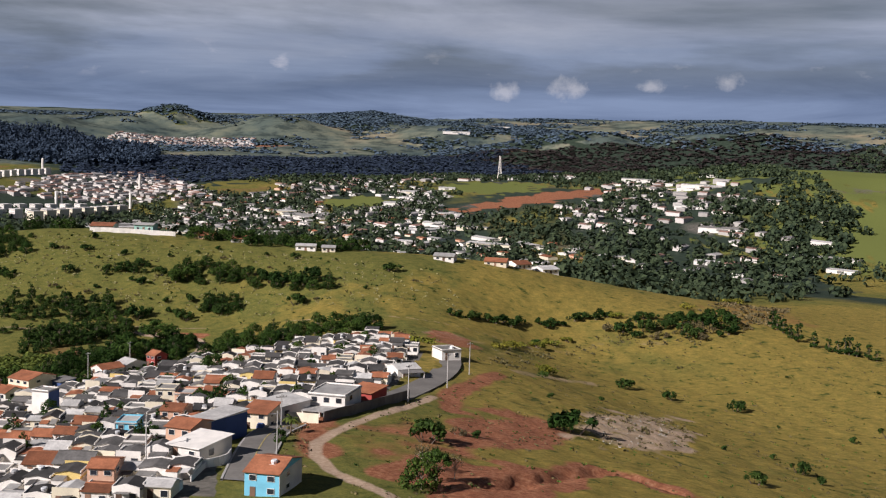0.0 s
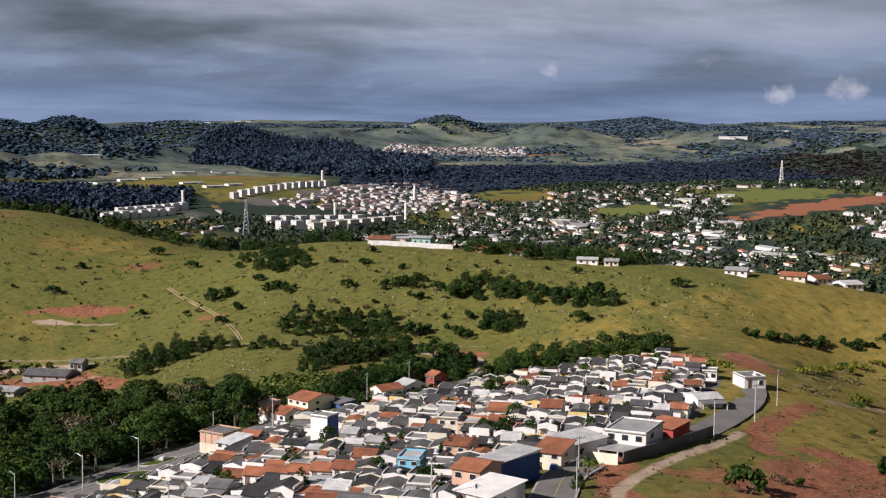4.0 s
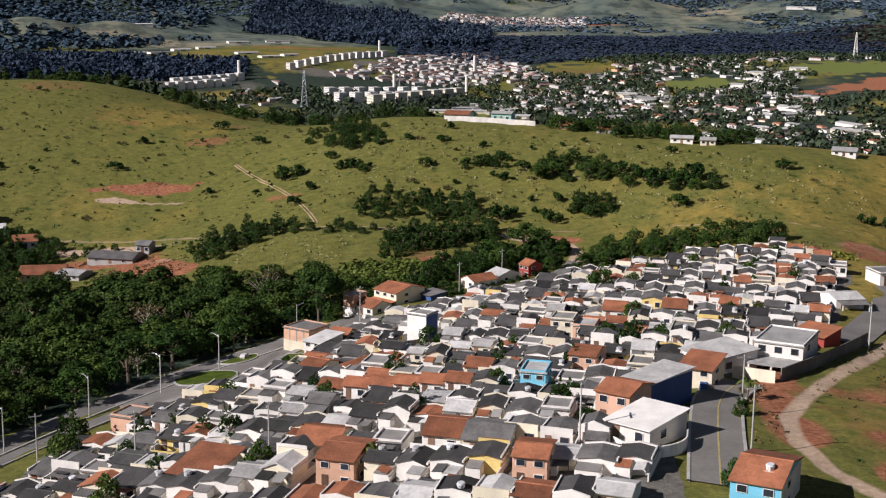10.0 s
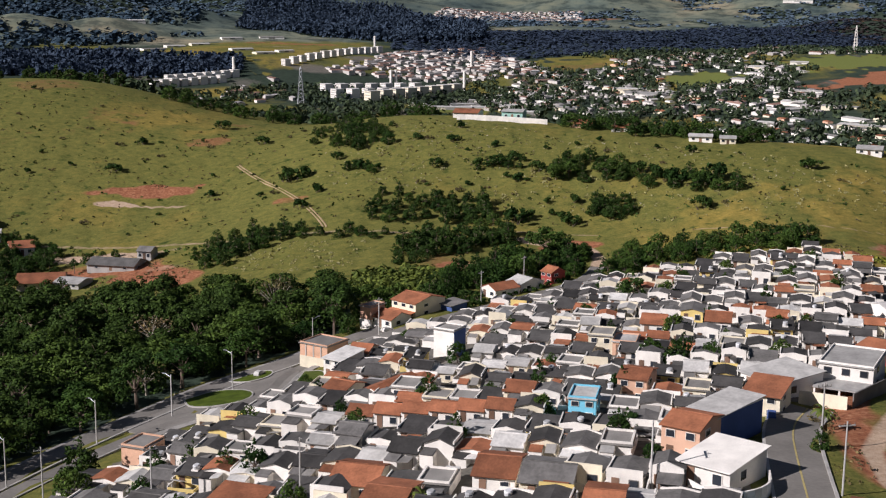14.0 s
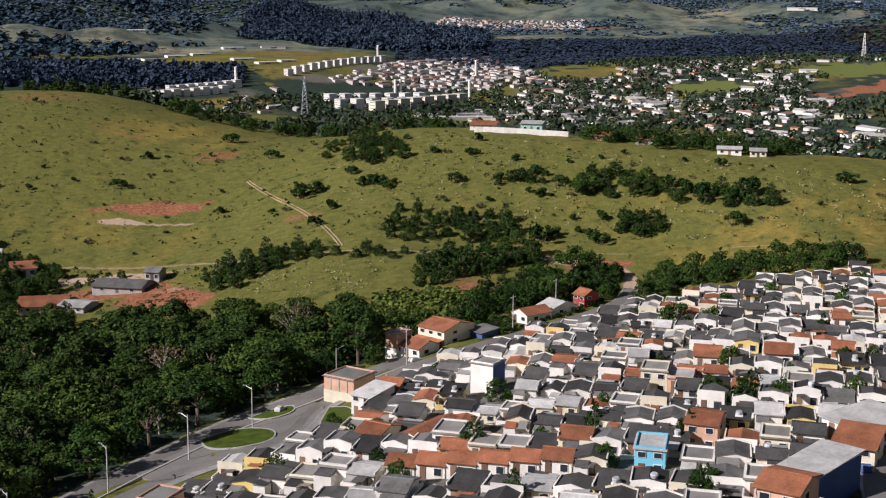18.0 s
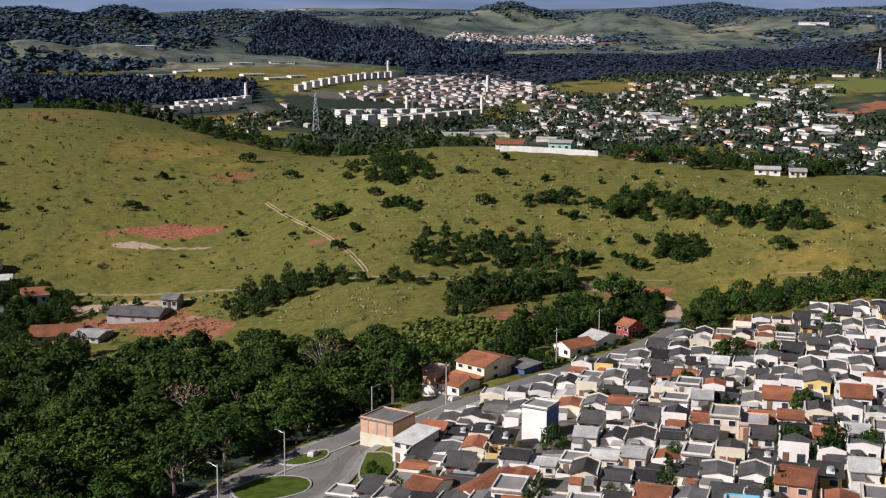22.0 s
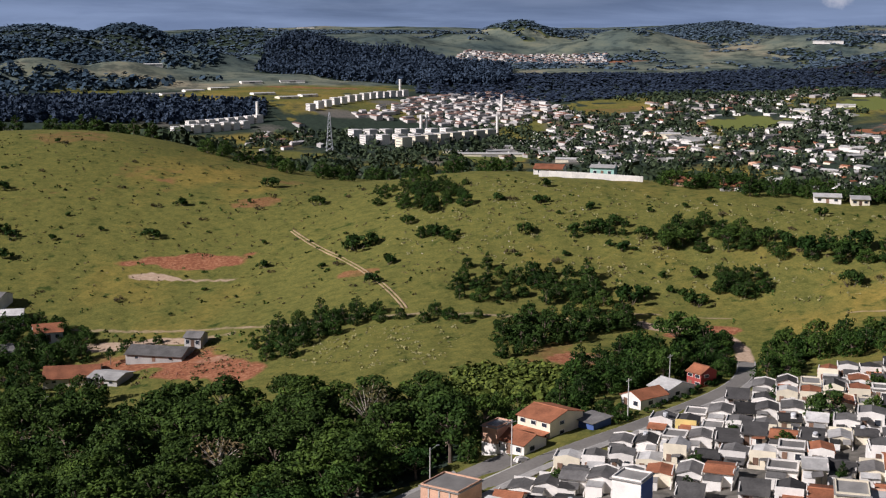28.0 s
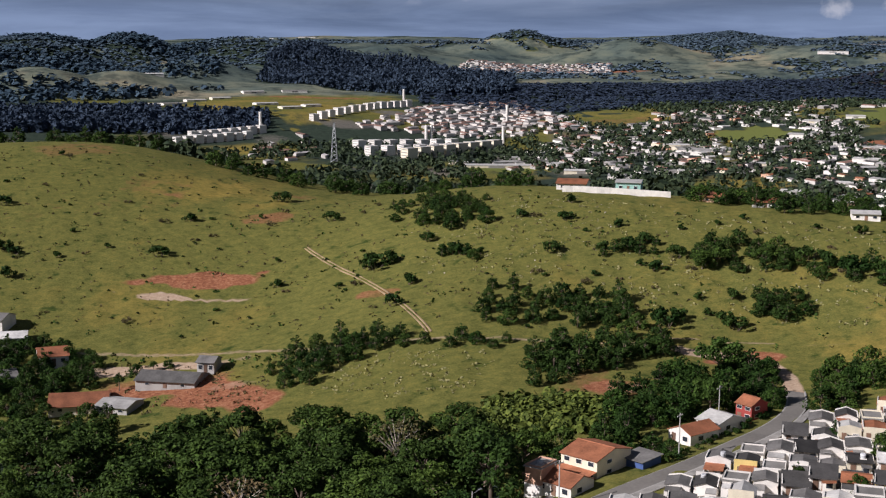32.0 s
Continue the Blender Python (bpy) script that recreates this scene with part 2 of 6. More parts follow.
M = {
    "white": material("white_plaster", (0.79, 0.745, 0.68), spread=0.12, stain=0.22),
    "cream": material("cream_plaster", (0.74, 0.66, 0.50), spread=0.1, stain=0.2),
    "grey": material("bare_render", (0.42, 0.40, 0.37), spread=0.15, stain=0.3),
    "yellow": material("yellow_paint", (0.72, 0.55, 0.20), spread=0.1, stain=0.2),
    "pink": material("salmon_paint", (0.68, 0.42, 0.29), spread=0.1, stain=0.2),
    "blue": material("sky_blue_paint", (0.20, 0.55, 0.72), spread=0.08, stain=0.2),
    "mint": material("mint_paint", (0.36, 0.58, 0.50), spread=0.08, stain=0.2),
    "navy": material("dark_blue_paint", (0.06, 0.10, 0.25), spread=0.1, stain=0.2),
    "red": material("dark_red_paint", (0.34, 0.06, 0.05), spread=0.1, stain=0.2),
    "green": material("lime_paint", (0.50, 0.66, 0.22), spread=0.1, stain=0.2),
    "brick": material("hollow_brick", (0.52, 0.27, 0.16), spread=0.06, stain=0.3, speck=5, bump=0.3),
    "tile": material("clay_roof_tiles", (0.32, 0.122, 0.060), rough=0.8, spread=0.35, stain=0.45, speck=3.0, bump=0.5),
    "fibre": material("weathered_fibre_cement", (0.140, 0.132, 0.124), rough=0.9, spread=0.4, stain=0.45, speck=2.5, bump=0.4),
    "darkfibre": material("blackened_fibre_cement", (0.062, 0.058, 0.055), rough=0.9, spread=0.5, stain=0.45, speck=2.5, bump=0.4),
    "sheet": material("light_sheet_roofing", (0.52, 0.50, 0.47), rough=0.65, metal=0.0, spread=0.35, stain=0.35, speck=2.0),
    "slab": material("concrete_slab", (0.26, 0.245, 0.225), spread=0.25, stain=0.35, bump=0.2),
    "glass": material("dark_window_glass", (0.03, 0.035, 0.045), rough=0.15, spread=0.3, spec=0.5),
    "door": material("painted_door", (0.20, 0.12, 0.08), rough=0.6, spread=0.5),
    "tank": material("water_tank_plastic", (0.56, 0.56, 0.56), rough=0.55, spread=0.35, stain=0.2),
    "asphalt": material("asphalt", (0.200, 0.184, 0.164), spread=0.05, stain=0.3, grain=0.3, speck=1.5, bump=0.1),
    "kerb": material("kerb_concrete", (0.42, 0.40, 0.37), spread=0.1, stain=0.3),
    "paint": material("road_paint", (0.42, 0.34, 0.14), spread=0.05, stain=0.3),
    "whitepaint": material("white_road_paint", (0.7, 0.7, 0.66), spread=0.05, stain=0.35),
    "concrete": material("pole_concrete", (0.48, 0.46, 0.43), spread=0.15, stain=0.2),
    "metal": material("galvanised_metal", (0.45, 0.46, 0.48), rough=0.45, metal=0.7, spread=0.1),
    "dark": material("dark_wall", (0.13, 0.12, 0.11), spread=0.2, stain=0.3),
    "bark": material("bark", (0.16, 0.12, 0.09), spread=0.25, stain=0.4, bump=0.5),
    "paleb": material("pale_branches", (0.38, 0.33, 0.27), spread=0.2, stain=0.3),
    "leaf": leaf_material("tree_leaves", (0.039, 0.075, 0.017), dark=0.3, warm=0.16, spread=0.28),
    "leaf2": leaf_material("light_tree_leaves", (0.056, 0.102, 0.021), dark=0.32, warm=0.18, spread=0.25),
    "leaf3": leaf_material("dry_leaves", (0.125, 0.11, 0.062)),
    "gold": leaf_material("yellow_green_leaves", (0.16, 0.17, 0.03)),
    "grass": leaf_material("mown_grass", (0.10, 0.13, 0.02), warm=0.15),
    "banana": leaf_material("banana_leaves", (0.115, 0.15, 0.035)),
    "far": leaf_material("distant_leaves", (0.042, 0.066, 0.040)),
    # far hill foliage: distance haze is put into the pale blue base colour
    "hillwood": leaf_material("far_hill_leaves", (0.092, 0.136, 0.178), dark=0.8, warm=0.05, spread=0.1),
    "straw": leaf_material("straw_tufts", (0.33, 0.29, 0.15), dark=0.7, warm=0.1),
    "crop": leaf_material("brown_crop_leaves", (0.060, 0.047, 0.045), dark=0.95, warm=0.02, spread=0.1),
    # plantation foliage, blued in its base colour to stand for haze
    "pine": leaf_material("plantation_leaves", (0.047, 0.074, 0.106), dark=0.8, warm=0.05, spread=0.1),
    "townwall": material("town_walls", (0.54, 0.50, 0.46), spread=0.4, stain=0.2, island=True),
    "towntile": material("town_tile_roofs", (0.26, 0.15, 0.115), spread=0.4, stain=0.3, island=True),
    "townroof": material("town_roofs", (0.31, 0.29, 0.28), spread=0.6, stain=0.3, island=True),
    "palebrick": material("pale_hollow_brick", (0.60, 0.36, 0.24), spread=0.05, stain=0.25, speck=4, bump=0.3),
    "rock": material("pale_rock", (0.40, 0.36, 0.30), spread=0.25, stain=0.35),
    "rut": material("worn_wheel_rut", (0.40, 0.29, 0.17), spread=0.05, stain=0.45, grain=0.9),
    "path": material("dry_dirt", (0.46, 0.36, 0.24), spread=0.05, stain=0.35, grain=0.6, bump=0.2),
    "earth": material("red_earth", (0.28, 0.12, 0.07), spread=0.1, stain=0.35, bump=0.3),
}


# ---- the lie of the land: soft knolls and hollows round the estate ----
KNOLLS = [
    (-66, 165, 1), (-80, 138, 4), (-90, 100, 8), (-45, 185, 1), (-31, 207, 2.5), (3, 227, 4), (44, 289, 6),
    (-29, 147, 13), (-28, 115, 17), (-1, 112, 23), (-1, 144, 16), (24, 106, 27), (39, 146, 20), (64, 142, 23),
    (16, 165, 15), (-11, 171, 11), (110, 216, 15), (42, 85, 28), (85, 140, 20),
]
SLOPES = [
    (165, 210, 1), (210, 160, -3), (180, 290, 2), (-108, 335, 3), (-55, 294, 5), (-124, 277, -9),
    (-170, 270, -13), (-78, 195, -4), (-110, 185, -6), (-60, 240, -4), (-116, 396, 20), (60, 262, 6), (-10, 300, 7), (-230, 330, 3),
]
CREST = [
    (-257, 450, 37), (-205, 455, 36.5), (-173, 440, 31), (-93, 420, 19.5), (-43, 400, 28), (-5, 378, 30.5),
    (27, 368, 29), (57, 352, 28), (103, 341, 27), (138, 325, 25), (179, 320, 19), (231, 330, 13), (292, 345, 4),
]
RIMS = [
    (0, 450, 10), (130, 420, 4), (-150, 530, 6), (-330, 470, 30), (-260, 540, 14), (280, 420, -14), (330, 250, -4), (60, 0, 34),
    (-120, 0, 14), (-300, 150, -6), (200, 0, 12), (0, -150, 36), (-300, -100, 14), (320, -80, 6), (0, 620, -32),
    (300, 620, -30), (-300, 650, -28), (-450, 300, 5), (480, 420, -10),
]
KN = np.array(KNOLLS + SLOPES + CREST + RIMS, float)


def _kernel(d2):
    return np.sqrt(d2 + 30.0 ** 2)


def _solve():
    d2 = (KN[:, None, 0] - KN[None, :, 0]) ** 2 + (KN[:, None, 1] - KN[None, :, 1]) ** 2
    return np.linalg.solve(_kernel(d2) - 1.2 * np.eye(len(KN)), KN[:, 2] - 5.0)


KW = _solve()


def swell(x, y, scale, seed):
    """Rolling noise from a few crossed waves."""
    r = np.random.RandomState(seed)
    out = 0
    for k in range(9):
        a, p, q = r.uniform(0, 6.283), r.uniform(0, 6.283), r.uniform(0.6, 1.9)
        out = out + np.sin((x * np.cos(a) + y * np.sin(a)) * 6.283 * q / scale + p) / q
    return out / 4.0


FAR_R = np.array([0, 600, 800, 1080, 1300, 1700, 2200, 2700, 5200.0])
FAR_Z = np.array([-25, -30, -42, -40, -17, -12, -8, 4, 4.0])
# height of the last ridge, by compass turn
RIDGE_TURN = np.array([-180, -40, -30, -24, -19, -14, -10, -4, 0, 4, 8, 11, 13, 14.8, 17, 18.5, 22, 26, 30, 36, 46, 180.0])
RIDGE_Z = np.array([70, 66, 64, 58, 64, 74, 84, 84, 80, 82, 86, 92, 106, 116, 96, 82, 98, 101, 106, 116, 120, 90.0])
# single hills: compass turn, distance, half width, half depth, height of the top, how wooded
HILLS = [
    (2.2, 3050, 125, 150, 107, 0.9), (-26.7, 2600, 170, 260, 78, 1), (-21.8, 2650, 110, 220, 81, 1), (-15.0, 2750, 190, 230, 79, 1), (-30.5, 2500, 150, 240, 66, 1),
    (-26.8, 1900, 75, 120, 27, 0), (-22.4, 1930, 70, 110, 18, 0), (-18.0, 2200, 95, 120, 32, 0.1), (-11.8, 2420, 110, 150, 60, 0.75), (-6.6, 2720, 170, 210, 62, 0.1),
    (-1.2, 2900, 120, 150, 66, 0.15), (9.0, 2900, 130, 200, 81, 0.15), (6.0, 2760, 100, 110, 46, 0.1), (20.6, 2950, 190, 240, 72, 0.5), (14.0, 3300, 230, 240, 74, 0.8),
    (45, 1250, 260, 230, 43, 0), (28.6, 2450, 170, 150, 66, 0.75), (35.5, 2500, 220, 160, 74, 0.7), (33.6, 2150, 110, 110, 36, 0.1), (40.5, 2250, 150, 120, 44, 0.15), (45.5, 2400, 150, 170, 76, 0.5), (24.4, 2150, 90, 100, 22, 0.3),
]
HILL_AT = [(r * math.sin(math.radians(t)), r * math.cos(math.radians(t)) - 20, math.sin(math.radians(t)), math.cos(math.radians(t)), w, d, z, k) for t, r, w, d, z, k in HILLS]


def on_hills(x, y):
    """For each single hill, how far up it a place lies, from 0 to 1."""
    for hx, hy, sx, sy, w, d, z, k in HILL_AT:
        ahead, aside = (x - hx) * sx + (y - hy) * sy, (x - hx) * sy - (y - hy) * sx
        yield np.exp(-0.5 * ((aside / w) ** 2 + (ahead / d) ** 2)), z, k


def wooded_hills(x, y):
    """How wooded the far hills are at each place."""
    cover, most = np.full(np.broadcast(x, y).shape, 0.38), np.full(np.broadcast(x, y).shape, 0.12)
    for g, z, k in on_hills(x, y):
        cover = np.where(g > most, k, cover)
        most = np.maximum(most, g)
    return cover + 0.55 * swell(x, y, 430, 81) + 0.3 * swell(x, y, 150, 82)


def land(x, y):
    """Height of the ground, in metres."""
    x, y = np.asarray(x, float), np.asarray(y, float)
    near = np.full(np.broadcast(x, y).shape, 5.0)
    for (kx, ky, _), w in zip(KN, KW):
        near = near + w * _kernel((x - kx) ** 2 + (y - ky) ** 2)
    r = np.hypot(x, y + 20)
    far = np.interp(r, FAR_R, FAR_Z)
    east = np.clip(np.arctan2(x, np.maximum(y, 1.0)) / 0.5, -1, 1.6)
    far = far + np.exp(-((r - 1050) / 330) ** 2) * (26 * np.clip(east, 0, 1) )
    far = far + np.exp(-((r - 1230) / 150) ** 2) * 14 * np.clip(-east * 2.0, 0, 1)
    turn = np.degrees(np.arctan2(x, y + 20))
    ridge = np.interp(turn, RIDGE_TURN, RIDGE_Z)
    up = np.clip((r - 2300) / 1700, 0, 1)
    far = far + (ridge - 4) * up * up * (3 - 2 * up) * np.clip((5600 - r) / 1300, 0, 1)
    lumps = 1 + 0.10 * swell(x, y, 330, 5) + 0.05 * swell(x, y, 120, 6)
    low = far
    for g, top, k in on_hills(x, y):
        far = np.maximum(far, low + (top - low) * g * np.where(g < 0.93, lumps, 1))
    far = far + 3 * swell(x, y, 300, 8) * np.clip((r - 700) / 600, 0, 1)
    k = np.clip((r - 570) / 240, 0, 1)
    k = k * k * (3 - 2 * k)
    return near * (1 - k) + far * k


# ---- the ground ----
def mesh_of(name, verts, faces, mat=None, smooth=False):
    me = bpy.data.meshes.new(name)
    me.from_pydata(verts, [], faces)
    if mat is not None:
        me.materials.append(mat)
    if smooth:
        me.polygons.foreach_set("use_smooth", [True] * len(me.polygons))
    me.update()
    return me


class Geo:
    """Gathers boxes, slabs and tubes into one mesh."""

    def __init__(self):
        self.v, self.f = [], []

    def add(self, verts, faces):
        n = len(self.v)
        self.v += [tuple(p) for p in verts]
        self.f += [tuple(n + i for i in q) for q in faces]
        return self

    def box(self, x0, x1, y0, y1, z0, z1):
        return self.add([(x0, y0, z0), (x1, y0, z0), (x1, y1, z0), (x0, y1, z0), (x0, y0, z1), (x1, y0, z1), (x1, y1, z1), (x0, y1, z1)],
                        [(0, 3, 2, 1), (4, 5, 6, 7), (0, 1, 5, 4), (1, 2, 6, 5), (2, 3, 7, 6), (3, 0, 4, 7)])

    def slab(self, a, b, c, d, t):
        """A sheet with corners a b c d (seen from above, anticlockwise) and thickness t."""
        up = (Vector(b) - Vector(a)).cross(Vector(d) - Vector(a)).normalized() * t
        lower = [Vector(p) - up for p in (a, b, c, d)]
        return self.add([*lower, a, b, c, d], [(0, 3, 2, 1), (4, 5, 6, 7), (0, 1, 5, 4), (1, 2, 6, 5), (2, 3, 7, 6), (3, 0, 4, 7)])

    def tube(self, a, b, r0, r1, n=7):
        a, b = Vector(a), Vector(b)
        q = (b - a).to_track_quat("Z", "Y")
        ring = [q @ Vector((math.cos(6.2832 * i / n), math.sin(6.2832 * i / n), 0)) for i in range(n)]
        vs = [a + p * r0 for p in ring] + [b + p * r1 for p in ring]
        fs = [(i, (i + 1) % n, n + (i + 1) % n, n + i) for i in range(n)] + [tuple(range(n - 1, -1, -1)), tuple(range(n, 2 * n))]
        return self.add(vs, fs)

    def mesh(self, name, mat, smooth=False):
        return mesh_of(name, self.v, self.f, mat, smooth)


def part(name, geo, mat, parent, label=""):
    ob = new(name, geo.mesh(name, mat) if isinstance(geo, Geo) else geo)
    ob.parent = parent
    if label:
        tagged(ob, label)
    return ob


def inside(x, y, poly):
    """Whether points lie in a polygon."""
    x, y = np.asarray(x, float), np.asarray(y, float)
    r = np.zeros(np.broadcast(x, y).shape, bool)
    for (x0, y0), (x1, y1) in zip(poly, poly[1:] + poly[:1]):
        if y0 != y1:
            r ^= ((y0 > y) != (y1 > y)) & (x < (x1 - x0) * (y - y0) / (y1 - y0) + x0)
    return r


def along(line, step):
    """Points every step metres along a line of corners, rounded off."""
    pts = [Vector((*p, 0)) for p in line]
    for _ in range(2):
        out = [pts[0]]
        for a, b in zip(pts, pts[1:]):
            out += [a * 0.75 + b * 0.25, a * 0.25 + b * 0.75]
        pts = out + [pts[-1]]
    res = [pts[0]]
    for a, b in zip(pts, pts[1:]):
        n = max(1, int((b - a).length / step))
        res += [a + (b - a) * (i / n) for i in range(1, n + 1)]
    return res


def away(x, y, line):
    """Distance of points from a line of corners."""
    best = np.full(np.broadcast(x, y).shape, 1e9)
    for (x0, y0), (x1, y1) in zip(line, line[1:]):
        dx, dy = x1 - x0, y1 - y0
        t = np.clip(((x - x0) * dx + (y - y0) * dy) / (dx * dx + dy * dy), 0, 1)
        best = np.minimum(best, np.hypot(x - x0 - t * dx, y - y0 - t * dy))
    return best


ESTATE = [(-78, 84), (-76, 112), (-68, 138), (-59, 153), (-46, 161), (-35, 165), (-33, 182), (-28, 193), (-20, 198), (-5, 209), (12, 224), (25, 236), (66, 250), (96, 252),
          (104, 236), (102, 212), (95, 198), (84, 176), (70, 152), (61, 142), (50, 134), (34, 124), (29, 106), (27, 84)]
AVENUE = [(-98, 108), (-85, 138), (-77, 157), (-70, 170), (-63, 181), (-55, 188), (-45, 195), (-36, 201), (-27, 206.5)]
SERVICE = [(-88, 116), (-77, 138), (-69, 152), (-61, 160), (-51, 163.5), (-46.5, 172), (-46, 184), (-41, 190.5), (-32, 196.5), (-24, 202), (-14, 208.5), (-3, 215.5), (9, 225), (22.4, 236), (31, 247), (34.5, 258)]
STREET = [(32, 90), (33.5, 96), (36.5, 107.5), (40.3, 120), (46, 128)]
LANE = [(76, 155), (86, 168), (98, 184), (106, 198), (110, 212)]
TRACK = [(34, 256), (36.5, 267.7), (34.5, 275.9), (25.2, 280.4), (14, 284), (0, 287), (-30, 289), (-60, 291), (-85, 294), (-110, 300), (-150, 304), (-180, 306)]
DIRT = [(88, 160), (74, 143), (62, 130), (54, 120), (48.5, 112), (46.8, 104), (48, 96), (53, 88), (58, 80)]
HILLPATH = [(-55, 294), (-56.6, 298.3), (-66.5, 316.5), (-79.9, 335), (-89, 345), (-102, 361)]
FOOTPATH = [(10, 291), (50, 284), (90, 277), (120, 272), (165, 270)]
GULLY = [(74, 92), (82, 95), (92, 102), (108, 112), (115, 111), (119, 104)]
GULLY_EAST = [(119, 104), (128, 99), (143, 98), (198, 113), (240, 118)]
FOREST = [(-114, 100), (-97, 136), (-84, 157), (-76, 172), (-70, 184), (-60, 194), (-49, 202), (-37, 211), (-38, 230), (-52, 242), (-88, 246), (-122, 248),
          (-150, 250), (-200, 254), (-240, 200), (-200, 110)]

PLANTED = ([(-640, 1120), (-304, 1170), (-286, 1090), (-330, 1070), (-570, 1006)], [(-560, 2250), (-400, 2400), (-186, 2420), (48, 2040), (27, 1560), (-130, 1545), (-500, 1900)],
           [(-119, 1380), (-140, 1715), (90, 1896), (714, 2057), (1730, 1924), (1490, 1500), (900, 1540), (650, 1500), (470, 1440), (92, 1260)])


FIELDS = ([(480, 430), (720, 420), (760, 640), (690, 700), (600, 640), (520, 560)], [(640, 720), (760, 900), (930, 1130), (1150, 1150), (1400, 900), (1000, 600), (740, 600)], [(640, 770), (665, 835), (750, 835), (735, 775)])


def ground_tints(x, y):
    """How much bare red earth, pale dust, shade-darkened woodland floor, town ground, dry grass, distance haze and lush
    grass lies at each place.
    """
    wob = 1.2 * swell(x, y, 31, 21) + 0.9 * swell(x, y, 11, 22)
    ell = lambda cx, cy, rx, ry, tilt=0.0: np.clip(1.25 - np.hypot(((x - cx) * math.cos(tilt) + (y - cy) * math.sin(tilt)) / rx,
                                                                 (-(x - cx) * math.sin(tilt) + (y - cy) * math.cos(tilt)) / ry) - 0.3 * wob, 0, 0.45) / 0.45
    r = np.hypot(x, y)
    near = lambda line, half: np.clip(1.5 - away(x, y, line) / half - 0.25 * wob, 0, 1)
    earth = 0.95 * ell(-133, 344.5, 19, 5) + 0.4 * ell(-197, 385, 40, 9, 0.2) + 0.6 * ell(-122, 384, 9, 6) + 0.5 * ell(-112, 412, 8, 6) + 0.6 * ell(-74, 322, 9, 3) + 0.5 * ell(-215, 440, 25, 14) + 0.45 * ell(-170, 408, 22, 8)
    earth = earth + 0.85 * ell(97, 136, 26, 11, 0.8) + 0.95 * ell(78, 96, 16, 11) + 0.45 * ell(68, 108, 16, 22) + 0.35 * ell(86, 118, 18, 12) + 0.9 * near(GULLY, 3.2) + 0.55 * near(GULLY_EAST, 4.5) + 0.8 * near([(89, 150), (96, 168), (107, 180), (121, 196)], 3.5)
    earth = earth + 0.35 * ell(118, 258, 16, 6) + 0.7 * ell(124, 248, 9, 13) + 0.5 * ell(-16, 268, 9, 5, 0.6) + 0.8 * ell(-113, 276, 20, 7.5, -0.3) + 0.55 * ell(-130, 285, 18, 8) + 0.8 * ell(28, 279, 11, 4) + 0.6 * ell(-5, 262, 7, 5) + 0.5 * ell(300, 320, 40, 20, 0.5)
    earth = earth + ell(470, 942, 100, 40, 0.2) + 0.5 * ell(150, 1190, 60, 30) + 0.6 * ell(-300, 1500, 130, 22) + 0.7 * ell(330, 2350, 90, 30) + 0.6 * ell(900, 1950, 120, 40)
    earth = earth + near([(56, 138), (49, 122), (47, 104)], 3.5) * 0.8
    dust = 0.68 * ell(146, 160, 38, 13, 0.75) + 0.95 * ell(-147, 335.2, 11, 2.2, -0.12) + 0.7 * ell(-130, 333.0, 13, 1.2, -0.05) + 0.4 * near(GULLY, 1.6) + 0.9 * ell(-140, 295, 26, 3) + 0.42 * near([(128, 222), (154, 261), (204, 284), (237, 275)], 3.0)
    dust = dust + 0.55 * near([(132, 206), (157, 223), (169, 229)], 3.5) + 0.35 * ell(300, 318, 36, 16, 0.5) + 0.5 * ell(-108, 281, 8, 2) + 0.45 * ell(124, 256, 16, 6) + 0.5 * ell(-4, 263, 5, 3)
    dust = dust + 0.85 * np.clip(1.5 - away(x, y, DIRT) / 1.6, 0, 1) + 0.6 * np.clip(1.4 - away(x, y, TRACK) / 1.4, 0, 1) + 0.8 * np.clip(1.5 - away(x, y, TRACK[:5]) / 2.4, 0, 1) + 0.6 * np.clip(1.5 - away(x, y, FOOTPATH) / 0.8, 0, 1)
    # woodland floor; this tint also carries painted shade between the trees
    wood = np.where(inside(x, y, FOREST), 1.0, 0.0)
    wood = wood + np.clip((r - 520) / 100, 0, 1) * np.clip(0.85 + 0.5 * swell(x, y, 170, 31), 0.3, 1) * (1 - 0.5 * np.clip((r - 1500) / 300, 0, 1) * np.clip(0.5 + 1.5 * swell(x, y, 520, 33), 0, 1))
    town = np.where(inside(x, y, ESTATE), 1.0, 0.0) + 0.7 * np.clip((r - 700) / 60, 0, 1) * np.clip(swell(x, y, 120, 41) + 0.2, 0, 1) * (r < 1450)
    dry = np.clip(0.45 + 0.55 * swell(x, y, 140, 51) + 0.25 * swell(x, y, 33, 52), 0, 1) + 0.6 * np.clip((x - 50) / 50, 0, 1) * np.clip((270 - y) / 40, 0, 1) - 0.5 * np.clip((r - 1300) / 300, 0, 1) - 0.42 * np.clip((80 - x) / 60, 0, 1) * (r < 560) + 0.9 * np.clip((x - 200) / 60, 0, 1) * np.clip((430 - y) / 60, 0, 1)
    for cx, cy, rx, ry in ((470, 1095, 75, 70), (285, 1050, 45, 48), (130, 1290, 70, 35), (-10, 905, 40, 14), (-230, 900, 60, 16), (-380, 1350, 130, 120),
                           (700, 620, 170, 90), (610, 570, 50, 25), (640, 900, 60, 40), (1100, 1000, 420, 280), (700, 2300, 120, 120), (-330, 1400, 130, 230), (150, 1205, 75, 40), (-600, 1165, 60, 30), (600, 2000, 160, 90), (300, 3000, 420, 260), (-560, 2900, 160, 110)):
        wood = wood * (1 - ell(cx, cy, rx, ry))
